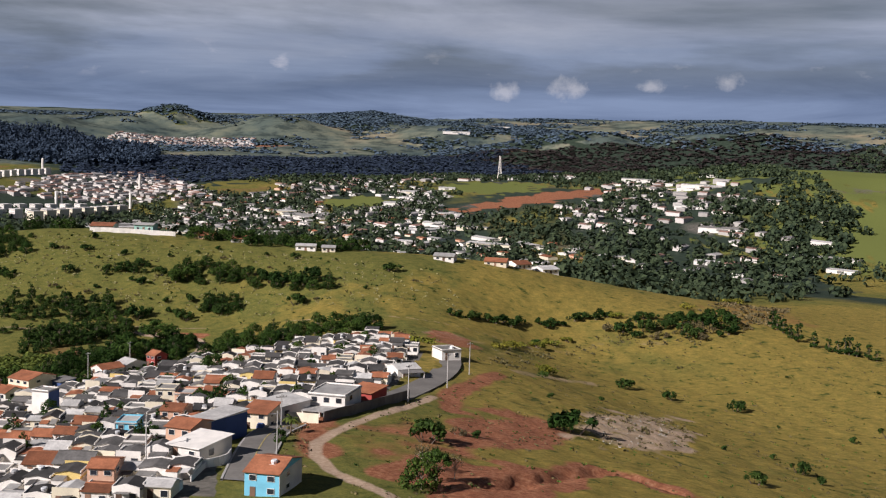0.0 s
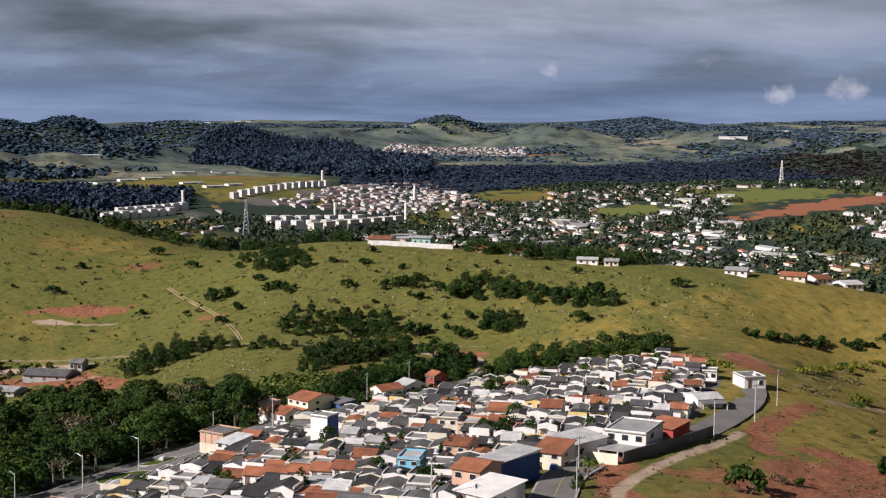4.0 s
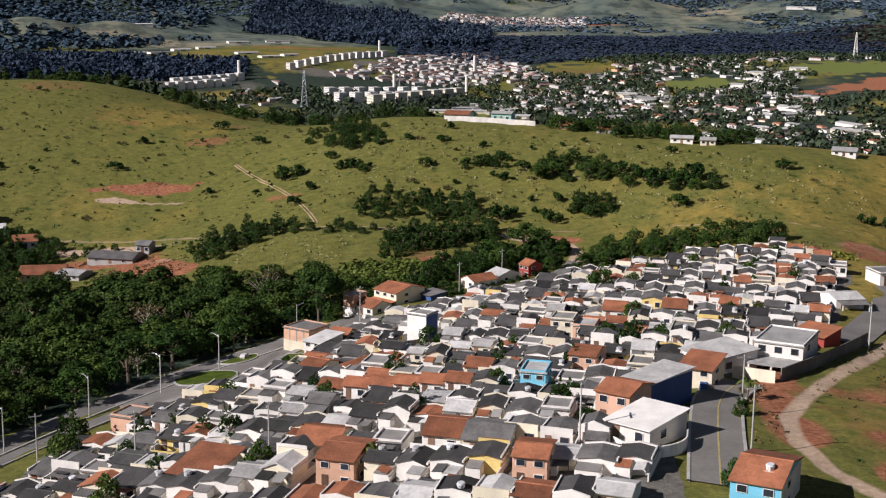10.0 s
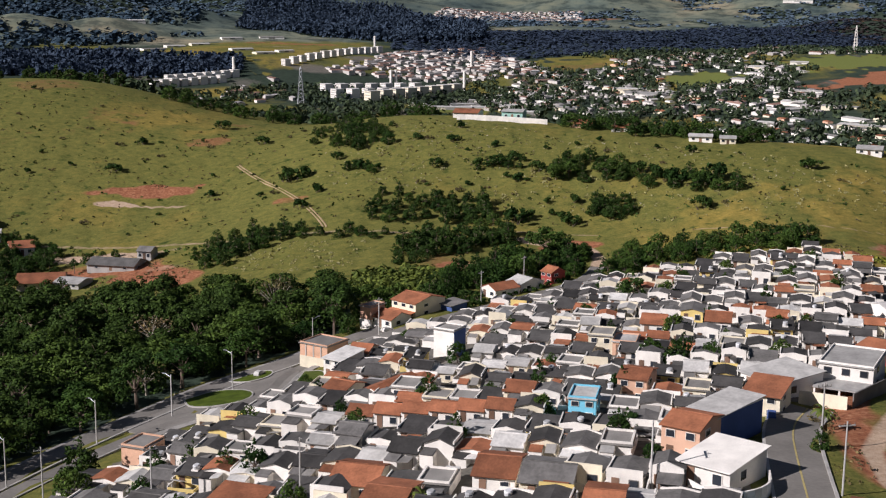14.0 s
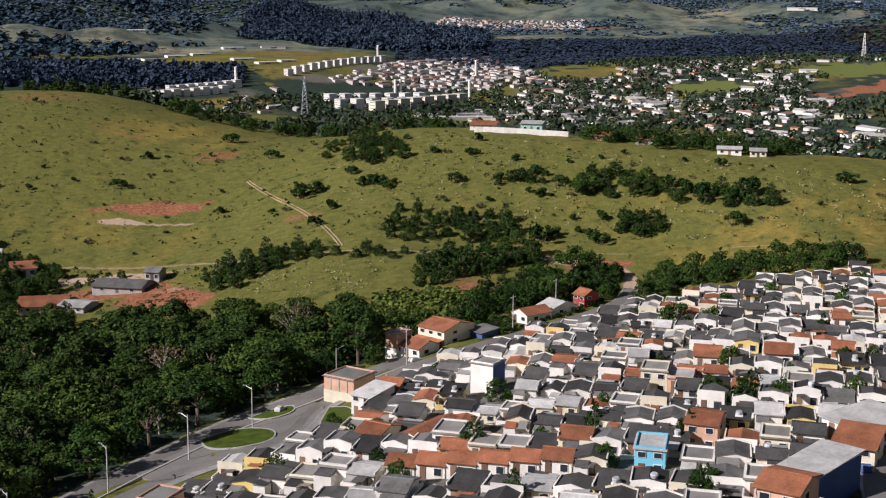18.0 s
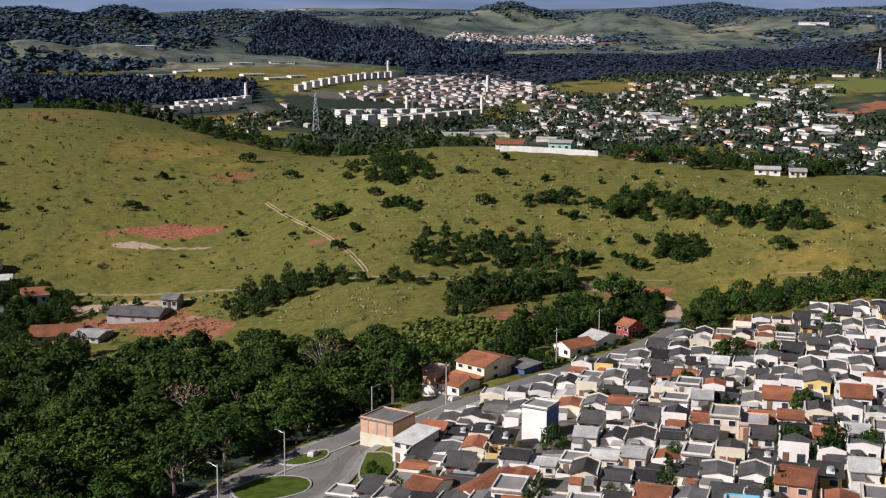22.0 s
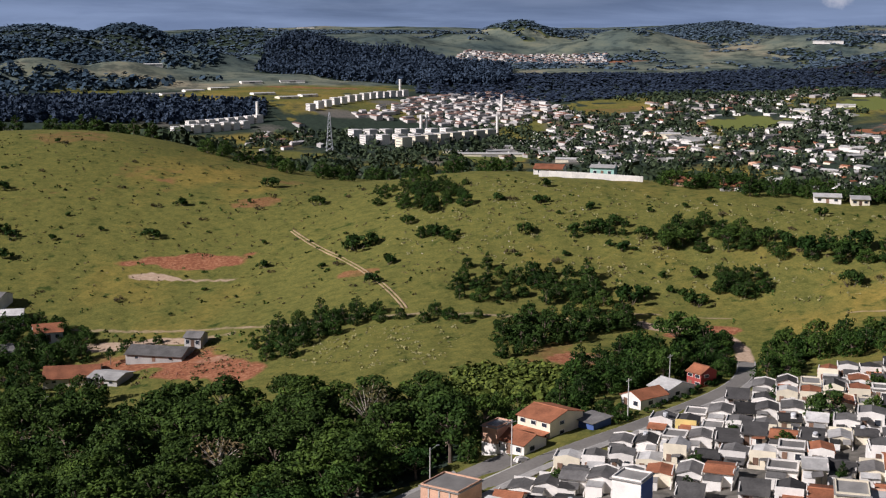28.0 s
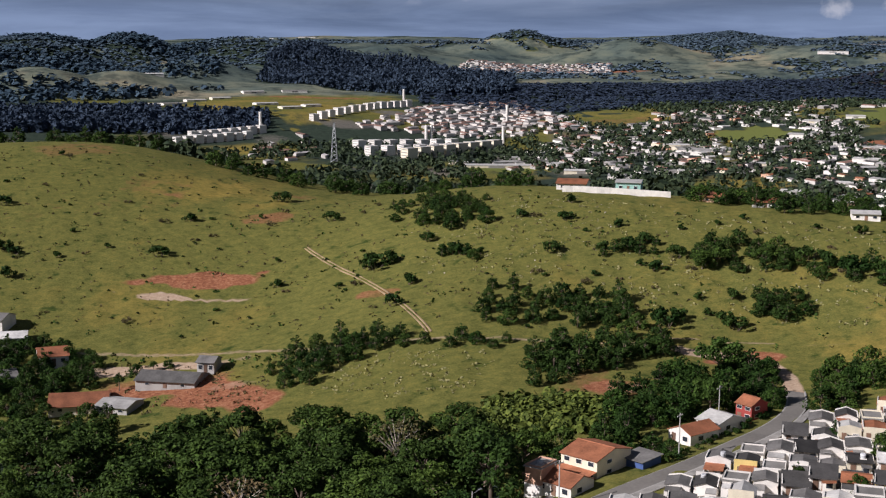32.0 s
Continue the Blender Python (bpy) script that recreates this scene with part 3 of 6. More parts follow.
        town = town * (1 - ell(cx, cy, rx, ry))
    for q in FIELDS:
        wood = wood * (1 - inside(x + 18 * swell(x, y, 90, 34), y + 18 * swell(x, y, 80, 35), q))
    planted = sum(inside(x, y, q) * 1.0 for q in PLANTED)
    wooded = np.clip((r - 2000) / 200, 0, 1) * np.clip((wooded_hills(x, y) - 0.45) / 0.2, 0, 1)
    wood = np.clip(wood + planted + wooded, 0, 1)
    # dry western crest; the eastern patch paints a slope turned from the sun lighter
    dry = dry + 0.4 * ell(-190, 405, 60, 26) + 0.55 * ell(150, 285, 55, 28)
    lush = ell(285, 1050, 45, 48) + ell(470, 1095, 75, 70) + ell(640, 900, 60, 40) + ell(700, 620, 170, 90) + ell(1000, 900, 420, 280) + ell(-10, 905, 40, 14) + ell(-600, 1165, 60, 30) + 0.3 * ell(-66, 262, 30, 16)
    dry = dry + ell(-330, 1400, 120, 200) * 0.25 + ell(150, 1205, 75, 40) * 0.1
    dust = dust + 0.55 * ell(-300, 1420, 70, 14, 0.3) + 0.5 * ell(-380, 1540, 60, 12) + 0.5 * ell(-260, 1660, 60, 16)
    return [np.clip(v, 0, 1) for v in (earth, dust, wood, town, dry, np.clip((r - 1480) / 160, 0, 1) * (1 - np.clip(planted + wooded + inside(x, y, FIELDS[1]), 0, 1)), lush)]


def ground_material():
    m = bpy.data.materials.new("ground")
    m.use_nodes = True
    t, l = m.node_tree.nodes, m.node_tree.links
    b = t["Principled BSDF"]
    b.inputs["Roughness"].default_value = 0.95
    b.inputs["Specular IOR Level"].default_value = 0.1
    tc = t.new("ShaderNodeTexCoord")

    def tex(scale, detail=6, rough=0.6):
        n = t.new("ShaderNodeTexNoise")
        n.inputs["Scale"].default_value, n.inputs["Detail"].default_value, n.inputs["Roughness"].default_value = scale, detail, rough
        l.new(tc.outputs["Object"], n.inputs["Vector"])
        return n.outputs["Fac"]

    def ramp(fac, *stops):
        n = t.new("ShaderNodeValToRGB")
        e = n.color_ramp.elements
        while len(e) < len(stops):
            e.new(0.5)
        for k, (p, c) in zip(e, stops):
            k.position, k.color = p, (*c, 1)
        l.new(fac, n.inputs["Fac"])
        return n.outputs["Color"]

    def mixed(fac, a, bb):
        n = t.new("ShaderNodeMix")
        n.data_type = "RGBA"
        l.new(fac, n.inputs["Factor"])
        l.new(a, n.inputs["A"])
        l.new(bb, n.inputs["B"])
        return n.outputs["Result"]

    def edge(name, noise_out, lo=0.42, hi=0.62):
        a = t.new("ShaderNodeAttribute")
        a.attribute_name = name
        s = t.new("ShaderNodeMath")
        s.operation = "MULTIPLY_ADD"
        l.new(noise_out, s.inputs[0])
        s.inputs[1].default_value = 0.5
        l.new(a.outputs["Fac"], s.inputs[2])
        q = t.new("ShaderNodeMapRange")
        q.inputs["From Min"].default_value, q.inputs["From Max"].default_value = lo + 0.25, hi + 0.35
        l.new(s.outputs[0], q.inputs["Value"])
        return q.outputs[0]

    tuft, patch, broad = tex(1.7, 5, 0.7), tex(0.16, 7, 0.65), tex(0.03, 5)
    fresh = ramp(tuft, (0.3, (0.090, 0.092, 0.021)), (0.7, (0.182, 0.173, 0.045)))
    dried = ramp(tuft, (0.3, (0.187, 0.145, 0.031)), (0.7, (0.295, 0.222, 0.056)))
    grass = mixed(edge("dry", patch, 0.3, 0.8), fresh, dried)
    weeds = ramp(patch, (0.3, (0.042, 0.062, 0.012)), (0.48, (0.11, 0.115, 0.03)))
    spots = t.new("ShaderNodeMapRange")
    spots.inputs["From Min"].default_value, spots.inputs["From Max"].default_value = 0.44, 0.33
    l.new(patch, spots.inputs["Value"])
    grass = mixed(spots.outputs[0], grass, weeds)
    mottle = t.new("ShaderNodeMix")
    mottle.data_type, mottle.blend_type = "RGBA", "MULTIPLY"
    mottle.inputs["Factor"].default_value = 1.0
    l.new(grass, mottle.inputs["A"])
    l.new(ramp(tex(0.30, 7, 0.8), (0.34, (0.62, 0.70, 0.62)), (0.5, (1.0, 1.0, 1.0)), (0.64, (1.36, 1.26, 1.2))), mottle.inputs["B"])
    grass = mottle.outputs["Result"]
    lush = ramp(tuft, (0.3, (0.115, 0.135, 0.034)), (0.7, (0.175, 0.195, 0.052)))
    grass = mixed(edge("lush", patch), grass, lush)
    # floor colour taken near black, with the shade under the trees in it
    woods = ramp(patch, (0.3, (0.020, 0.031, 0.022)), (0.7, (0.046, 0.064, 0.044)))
    streets = ramp(tex(0.5), (0.3, (0.09, 0.082, 0.07)), (0.7, (0.21, 0.19, 0.16)))
    earth = ramp(tex(0.8, 6, 0.7), (0.3, (0.135, 0.047, 0.028)), (0.5, (0.285, 0.112, 0.056)), (0.7, (0.42, 0.22, 0.125)))
    dust = ramp(tex(0.9, 6, 0.7), (0.3, (0.33, 0.22, 0.14)), (0.7, (0.54, 0.41, 0.30)))
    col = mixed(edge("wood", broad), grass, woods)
    # far fields: haze is painted in as muted, bluish land colours
    hazy_land = ramp(tex(0.0045, 9, 0.62), (0.36, (0.070, 0.096, 0.090)), (0.47, (0.115, 0.138, 0.112)), (0.56, (0.165, 0.178, 0.130)), (0.66, (0.27, 0.235, 0.16)))
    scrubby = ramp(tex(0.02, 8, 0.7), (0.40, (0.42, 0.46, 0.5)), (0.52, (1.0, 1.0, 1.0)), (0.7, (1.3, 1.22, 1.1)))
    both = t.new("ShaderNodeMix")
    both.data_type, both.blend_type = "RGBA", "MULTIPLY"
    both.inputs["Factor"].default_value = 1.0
    l.new(hazy_land, both.inputs["A"])
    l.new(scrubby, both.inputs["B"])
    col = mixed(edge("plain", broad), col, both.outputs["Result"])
    col = mixed(edge("town", patch), col, streets)
    col = mixed(edge("earth", patch), col, earth)
    col = mixed(edge("dust", patch), col, dust)
    l.new(col, b.inputs["Base Color"])
    bp = t.new("ShaderNodeBump")
    bp.inputs["Strength"].default_value, bp.inputs["Distance"].default_value = 0.45, 0.35
    l.new(tuft, bp.inputs["Height"])
    l.new(bp.outputs[0], b.inputs["Normal"])
    return m


def build_ground():
    turn = np.radians(np.concatenate([np.arange(-52, 74, 0.3), np.arange(74, 308, 2.6)]))
    reach = [0.0]
    while reach[-1] < 4900:
        r = reach[-1]
        reach.append(r + (6 if r < 60 else 1.5 + max(0, r - 330) * 0.012 if r < 700 else r * 0.0125))
    reach = np.array(reach[1:])
    a, r = np.meshgrid(turn, reach)
    x, y = r * np.sin(a), r * np.cos(a) - 20
    z = land(x, y)
    flat_on = np.clip((r - 60) / 40, 0, 1)
    z = z + flat_on * 0.18 * swell(x, y, 9, 61) * (r < 600)
    cut = np.clip(1 - away(x, y, GULLY) / (2.6 + 0.9 * swell(x, y, 7, 62)), 0, 1) ** 0.6
    z = z - 1.5 * cut * (1 + 0.4 * swell(x, y, 6, 63)) - 0.25 * np.clip(1.3 - np.hypot((x - 146) / 38, (y - 160) / 24), 0, 1) * swell(x, y, 5, 64)
    n, k = a.shape[1], a.shape[0]
    verts = np.stack([x, y, z], -1).reshape(-1, 3)
    i, j = np.meshgrid(np.arange(k - 1), np.arange(n), indexing="ij")
    j2 = (j + 1) % n
    quads = np.stack([i * n + j, i * n + j2, (i + 1) * n + j2, (i + 1) * n + j], -1).reshape(-1, 4)[:, ::-1]
    centre = np.array([[0, -20, float(land(0, -20))]])
    tris = [(len(verts), int((q + 1) % n), int(q))[::-1] for q in range(n)]
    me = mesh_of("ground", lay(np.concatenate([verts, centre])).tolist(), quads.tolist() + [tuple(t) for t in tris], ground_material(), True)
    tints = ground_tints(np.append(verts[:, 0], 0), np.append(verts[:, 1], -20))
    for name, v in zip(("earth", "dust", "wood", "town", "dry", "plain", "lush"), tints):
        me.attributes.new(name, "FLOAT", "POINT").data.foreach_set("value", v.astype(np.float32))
    return tagged(new("ground", me), "rolling green pasture with bare red earth patches", "ground", kind="structure")


ground = build_ground()


def at(x, y, dz=0.0):
    return float(land(x, y)) + dz


def ribbon(name, line, half, mat, lift, step=2.5, shift=0.0, thick=0.35):
    """A strip laid over the ground along a line."""
    pts = along(line, step)
    g = Geo()
    for i, p in enumerate(pts):
        d = (pts[min(i + 1, len(pts) - 1)] - pts[max(i - 1, 0)]).normalized()
        s = Vector((d.y, -d.x, 0))
        for k in (-1, 1):
            q = p + s * (shift + k * half)
            zz = at(p.x + s.x * shift, p.y + s.y * shift, lift)
            g.v += [(q.x, q.y, zz), (q.x, q.y, zz - thick)]
    for i in range(len(pts) - 1):
        a, b = i * 4, i * 4 + 4
        g.f += [(a, a + 2, b + 2, b), (a + 1, b + 1, b + 3, a + 3), (a, b, b + 1, a + 1), (a + 2, a + 3, b + 3, b + 2)]
    return new(name, mesh_of(name, lay(g.v).tolist(), g.f, mat))


tagged(ribbon("road", AVENUE, 3.0, M["asphalt"], 0.30), "grey asphalt avenue beside the dark woodland", "road", kind="structure")
tagged(ribbon("road", SERVICE, 1.9, M["asphalt"], 0.27), "grey asphalt side carriageway with a grass median", "road", kind="structure")
tagged(ribbon("road", STREET, 3.5, M["asphalt"], 0.22), "worn grey asphalt street at the estate edge", "road", kind="structure")
tagged(ribbon("road", LANE, 3.6, M["asphalt"], 0.22), "grey asphalt lane rising past the last houses", "road", kind="structure")
for sh in (-0.55, 0.55):
    tagged(ribbon("footpath", HILLPATH, 0.23, M["rut"], 0.17, 1.5, shift=sh), "narrow bare wheel rut up the hillside", "path", kind="structure")
tagged(ribbon("road_marking", STREET, 0.12, M["paint"], 0.24, thick=0.02, shift=0.2), "faded yellow centre line on the street", "road marking", kind="structure")
for sh in (-3.2, 3.2):
    tagged(ribbon("kerb", AVENUE, 0.18, M["kerb"], 0.42, shift=sh), "pale concrete kerb along the avenue", "kerb", kind="structure")
tagged(ribbon("kerb", SERVICE, 0.16, M["kerb"], 0.42, shift=2.1), "pale concrete kerb along the side carriageway", "kerb", kind="structure")
tagged(ribbon("kerb", SERVICE[9:], 0.16, M["kerb"], 0.42, shift=-2.1), "pale concrete kerb along the avenue", "kerb", kind="structure")
for sh in (-3.7, 3.7):
    tagged(ribbon("kerb", STREET, 0.2, M["kerb"], 0.36, shift=sh), "pale concrete kerb along the street", "kerb", kind="structure")
tagged(ribbon("pavement", AVENUE[:-1], 0.8, M["slab"], 0.36, shift=-4.2), "cracked concrete pavement beside the woodland", "pavement", kind="structure")
tagged(ribbon("pavement", SERVICE[2:-1], 0.7, M["slab"], 0.36, shift=3.0), "cracked concrete pavement beside the houses", "pavement", kind="structure")


def plate(name, poly, lift, mat, label, category, kerb=False):
    """A raised sheet with a rounded outline that follows the ground, with a kerb round it if asked."""
    rim = along(poly + poly[:1], 1.2)[:-1]
    cx, cy = sum(p.x for p in rim) / len(rim), sum(p.y for p in rim) / len(rim)
    v, f, n = [(cx, cy, at(cx, cy, lift))], [], len(rim)
    for k in range(1, 9):
        for p in rim:
            x, y = cx + (p.x - cx) * k / 8, cy + (p.y - cy) * k / 8
            v.append((x, y, at(x, y, lift)))
    v += [(p.x, p.y, at(p.x, p.y, lift - 0.6)) for p in rim]
    for i in range(n):
        i2 = (i + 1) % n
        f.append((0, 1 + i, 1 + i2))
        f += [(1 + k * n + i, 1 + (k + 1) * n + i, 1 + (k + 1) * n + i2, 1 + k * n + i2) for k in range(8)]
    ob = tagged(new(name, mesh_of(name, lay(v).tolist(), f, M[mat])), label, category, kind="structure")
    if kerb:
        tagged(ribbon("kerb", poly + poly[:1], 0.16, M["kerb"], lift + 0.04, 1.2), "pale kerb round the grass", "kerb", kind="structure")
    return ob


plate("road", [(-77, 163), (-70, 177), (-61, 187), (-50, 192), (-43, 187), (-43, 168), (-49, 161), (-60, 157), (-69, 154)], 0.24, "asphalt", "worn grey asphalt of the small roundabout", "road")
plate("verge", [(-67, 175), (-61, 180), (-52, 176), (-50.5, 168), (-57, 166.5), (-64, 169)], 0.46, "grass", "mown grass island in the roundabout", "grass island", True)
plate("verge", [(-60, 185), (-56, 188.5), (-51, 190), (-50, 185), (-55, 182.5)], 0.46, "grass", "small grass island by the avenue", "grass island", True)
plate("verge", [(-42.5, 184), (-36.5, 181), (-35.5, 164), (-40.5, 166), (-43, 173)], 0.46, "grass", "rough grass plot below the brick building", "grass plot", True)
# ---- houses ----
def gable(w, d, h, rise, z0=-3.5):
    """Walls with two gable ends at the sides; the ridge runs along the width."""
    x, y = w / 2, d / 2
    v = [(-x, -y, z0), (x, -y, z0), (x, y, z0), (-x, y, z0), (-x, -y, h), (x, -y, h), (x, y, h), (-x, y, h), (-x, 0, h + rise), (x, 0, h + rise)]
    return Geo().add(v, [(0, 3, 2, 1), (0, 1, 5, 4), (1, 2, 6, 9, 5), (2, 3, 7, 6), (3, 0, 4, 8, 7), (4, 5, 9, 8), (6, 7, 8, 9)])


def turned(g):
    """The same shape a quarter turn round."""
    g.v = [(-y, x, z) for x, y, z in g.v]
    return g


def slopes(w, d, h, rise, lap=0.35, t=0.14):
    x, y = w / 2 + lap * 0.6, d / 2 + lap
    k = rise * lap / (d / 2)
    return [Geo().slab((-x, -y, h - k + 0.15), (x, -y, h - k + 0.15), (x, 0, h + rise + 0.15), (-x, 0, h + rise + 0.15), t),
            Geo().slab((x, y, h - k + 0.15), (-x, y, h - k + 0.15), (-x, 0, h + rise + 0.15), (x, 0, h + rise + 0.15), t)]


def opening(g_frame, g_pane, x, z, w, h, y):
    """A framed window in a wall that faces -y."""
    g_frame.box(x - w / 2 - 0.08, x + w / 2 + 0.08, y - 0.07, y + 0.02, z - 0.08, z + h + 0.08)
    g_pane.box(x - w / 2, x + w / 2, y - 0.09, y - 0.03, z, z + h)


def side_opening(w2, y, z, w, h, sgn):
    f, p = Geo(), Geo()
    a, b = sorted((sgn * (w2 - 0.02), sgn * (w2 + 0.07)))
    f.box(a, b, y - w / 2 - 0.08, y + w / 2 + 0.08, z - 0.08, z + h + 0.08)
    a, b = sorted((sgn * (w2 + 0.03), sgn * (w2 + 0.09)))
    p.box(a, b, y - w / 2, y + w / 2, z, z + h)
    return f, p


def tank(parent, x, y, z, r=0.52, h=0.5):
    g = Geo().tube((x, y, z), (x, y, z + h), r * 0.86, r, 10)
    tk = part("water_tank", g, M["tank"], parent)
    part("lid", Geo().tube((x, y, z + h), (x, y, z + h + 0.16), r * 1.04, r * 0.8, 10), M["tank"], tk)


def house(w=5.6, d=8.0, storeys=1, wall="white", roof="fibre", form="gable", rise=1.3, label="", porch=False, tanks=1, wh=2.4, name="house", side="", trim="white", windows=True, yard=False, cover="", back="sheet"):
    """A small house: walls, roof, door, windows, tank and yard wall. Its front faces -y."""
    h = wh * storeys
    ob = new(name)
    if form == "gable":
        part("body", gable(w, d, h, rise), M[wall], ob)
        for g in slopes(w, d, h, rise):
            part("roof_slope", g, M[roof], ob)
        part("ridge_cap", Geo().tube((-w / 2 - 0.2, 0, h + rise + 0.14), (w / 2 + 0.2, 0, h + rise + 0.14), 0.13, 0.13, 6), M[roof], ob)
    elif form == "cross":
        part("body", turned(gable(d, w, h, rise)), M[wall], ob)
        for g in slopes(d, w, h, rise, 0.28):
            part("roof_slope", turned(g), M[roof], ob)
        if yard:
            x, y, e = w / 2 + 0.06, -d / 2 - 0.2, h + (0.34 if trim != "dark" else 0.2 + rise)
            top = e + (rise * 0.96 if trim != "dark" else 0.02)
            g = Geo().add([(-x, y, 0), (x, y, 0), (x, y, e), (0, y, top), (-x, y, e), (-x, y + 0.16, 0), (x, y + 0.16, 0), (x, y + 0.16, e), (0, y + 0.16, top), (-x, y + 0.16, e)],
                          [(0, 1, 2, 3, 4), (9, 8, 7, 6, 5), (4, 3, 8, 9), (3, 2, 7, 8), (1, 6, 7, 2), (5, 0, 4, 9)])
            part("gable_parapet", g, M[wall], ob)
    elif form == "shed":
        x, y = w / 2, d / 2
        v = [(-x, -y, -3.5), (x, -y, -3.5), (x, y, -3.5), (-x, y, -3.5), (-x, -y, h), (x, -y, h), (x, y, h + rise), (-x, y, h + rise)]
        part("body", Geo().add(v, [(0, 3, 2, 1), (4, 5, 6, 7), (0, 1, 5, 4), (1, 2, 6, 5), (2, 3, 7, 6), (3, 0, 4, 7)]), M[wall], ob)
        part("roof", Geo().slab((-x - 0.3, -y - 0.5, h - 0.02), (x + 0.3, -y - 0.5, h - 0.02), (x + 0.3, y + 0.3, h + rise + 0.18), (-x - 0.3, y + 0.3, h + rise + 0.18), 0.12), M[roof], ob)
    else:
        g = Geo().box(-w / 2, w / 2, -d / 2, d / 2, -3.5, h)
        part("body", g, M[wall], ob)
        part("roof_slab", Geo().box(-w / 2 - 0.25, w / 2 + 0.25, -d / 2 - 0.25, d / 2 + 0.25, h, h + 0.16), M[roof], ob)
        p = Geo()
        for b in ((-w / 2, w / 2, -d / 2, -d / 2 + 0.15), (-w / 2, w / 2, d / 2 - 0.15, d / 2), (-w / 2, -w / 2 + 0.15, -d / 2 + 0.15, d / 2 - 0.15), (w / 2 - 0.15, w / 2, -d / 2 + 0.15, d / 2 - 0.15)):
            p.box(*b, h + 0.16, h + 0.42)
        part("parapet", p, M[wall], ob)
    if side:
        part("side_wall", Geo().box(w / 2, w / 2 + 0.05, -d / 2, d / 2, -3, h - 0.05), M[side], ob)
    if windows:
        for s in range(storeys):
            for x in ((-w * 0.26, w * 0.26) if w < 7 else (-w * 0.33, 0, w * 0.33)):
                if s == 0 and x == (-w * 0.26 if w < 7 else 0):
                    continue
                f, p = Geo(), Geo()
                opening(f, p, x, s * wh + wh * 0.36, 1.05, wh * 0.4, -d / 2 - (0.2 if yard and form == "cross" else 0))
                wd = part("window", f, M[trim], ob)
                part("pane", p, M["glass"], wd)
            if yard:
                continue
            f, p = side_opening(w / 2 + (0.05 if side else 0), -d * 0.15, s * wh + wh * 0.4, 1.0, wh * 0.36, 1)
            wd = part("window", f, M[trim], ob)
            part("pane", p, M["glass"], wd)
        x = -w * 0.26 if w < 7 else 0
        part("door", Geo().box(x - 0.45, x + 0.45, -d / 2 - (0.26 if yard and form == "cross" else 0.06), -d / 2 + 0.02, 0.0, wh * 0.82), M["door"], ob)
    if porch:
        part("porch_roof", Geo().slab((-w / 2, -d / 2 - 2.2, wh - 0.5), (w / 2, -d / 2 - 2.2, wh - 0.5), (w / 2, -d / 2 - 0.02, wh - 0.1), (-w / 2, -d / 2 - 0.02, wh - 0.1), 0.1), M[porch], ob)
        for x in (-w / 2 + 0.15, w / 2 - 0.15):
            part("porch_post", Geo().box(x - 0.1, x + 0.1, -d / 2 - 2.1, -d / 2 - 1.9, -2.5, wh - 0.6), M[wall], ob)
    if yard:
        side_x = w / 2 - 0.12 if tanks else -w / 2
        part("yard_wall", Geo().box(-w / 2, w / 2, -d / 2 - 2.0, -d / 2 - 1.86, -2.5, 1.15).box(side_x, side_x + 0.12, -d / 2 - 1.86, -d / 2, -2.5, 1.15), M[wall if wall not in ("blue", "grey") else "white"], ob)
        aw = 2.0 if w < 4.4 else 3.0
        ax = -w / 2 if tanks else w / 2 - aw
        part("annexe", Geo().box(ax, ax + aw, d / 2, d / 2 + 1.5, -3, 1.75), M["white"], ob)
        part("annexe_roof", Geo().slab((ax - 0.02, d / 2 + 0.01, 2.04), (ax + aw - 0.05, d / 2 + 0.01, 2.04), (ax + aw - 0.05, d / 2 + 1.6, 1.82), (ax - 0.02, d / 2 + 1.6, 1.82), 0.07), M[back], ob)
    if yard:
        px = -w / 2 - 0.16
        part("party_wall", Geo().box(px, px + 0.18, -d / 2 - 1.9, d / 2 + 1.5, -3, wh * 0.55).box(px, px + 0.18, -d / 2, d / 2, wh * 0.8, wh + 0.42), M["white"], ob)
    if yard:
        # loose sheets over the yards, each at its own slope
        r = random.Random(int(w * 1000 + d * 100))
        for y0, y1 in ((-d / 2 - 1.8, -d / 2 - 0.35), (d / 2 + 0.1, d / 2 + 1.7)):
            if r.random() < 0.55:
                x0 = r.uniform(-w / 2, w * 0.05)
                x1, z0, z1, z2 = x0 + r.uniform(1.3, 2.4), r.uniform(1.5, wh), r.uniform(1.5, wh), r.uniform(-0.25, 0.25)
                part("lean_to", Geo().slab((x0, y0, z0), (x1, y0, z0 + z2), (x1, y1, z1 + z2), (x0, y1, z1), 0.05).box(x0 + 0.05, x0 + 0.15, y0 + 0.1, y0 + 0.2, -2.5, min(z0, z1) - 0.05), M[r.choice(("sheet", "fibre", "fibre", "darkfibre", "darkfibre", "tile", "slab"))], ob)
    if cover:
        x0, x1 = (-w / 2, w * 0.3) if tanks else (-w * 0.25, w / 2 + 0.05)
        part("carport_roof", Geo().slab((x0, -d / 2 - 2.25, wh - 0.42), (x1, -d / 2 - 2.25, wh - 0.42), (x1, -d / 2 - 0.02, wh - 0.14), (x0, -d / 2 - 0.02, wh - 0.14), 0.07), M[cover], ob)
        part("carport_post", Geo().box(x0 + 0.05, x0 + 0.2, -d / 2 - 1.85, -d / 2 - 1.7, -2.5, wh - 0.48), M["grey"], ob)
    if tanks:
        zt = h + 0.16 if form == "flat" else h + rise * 0.5
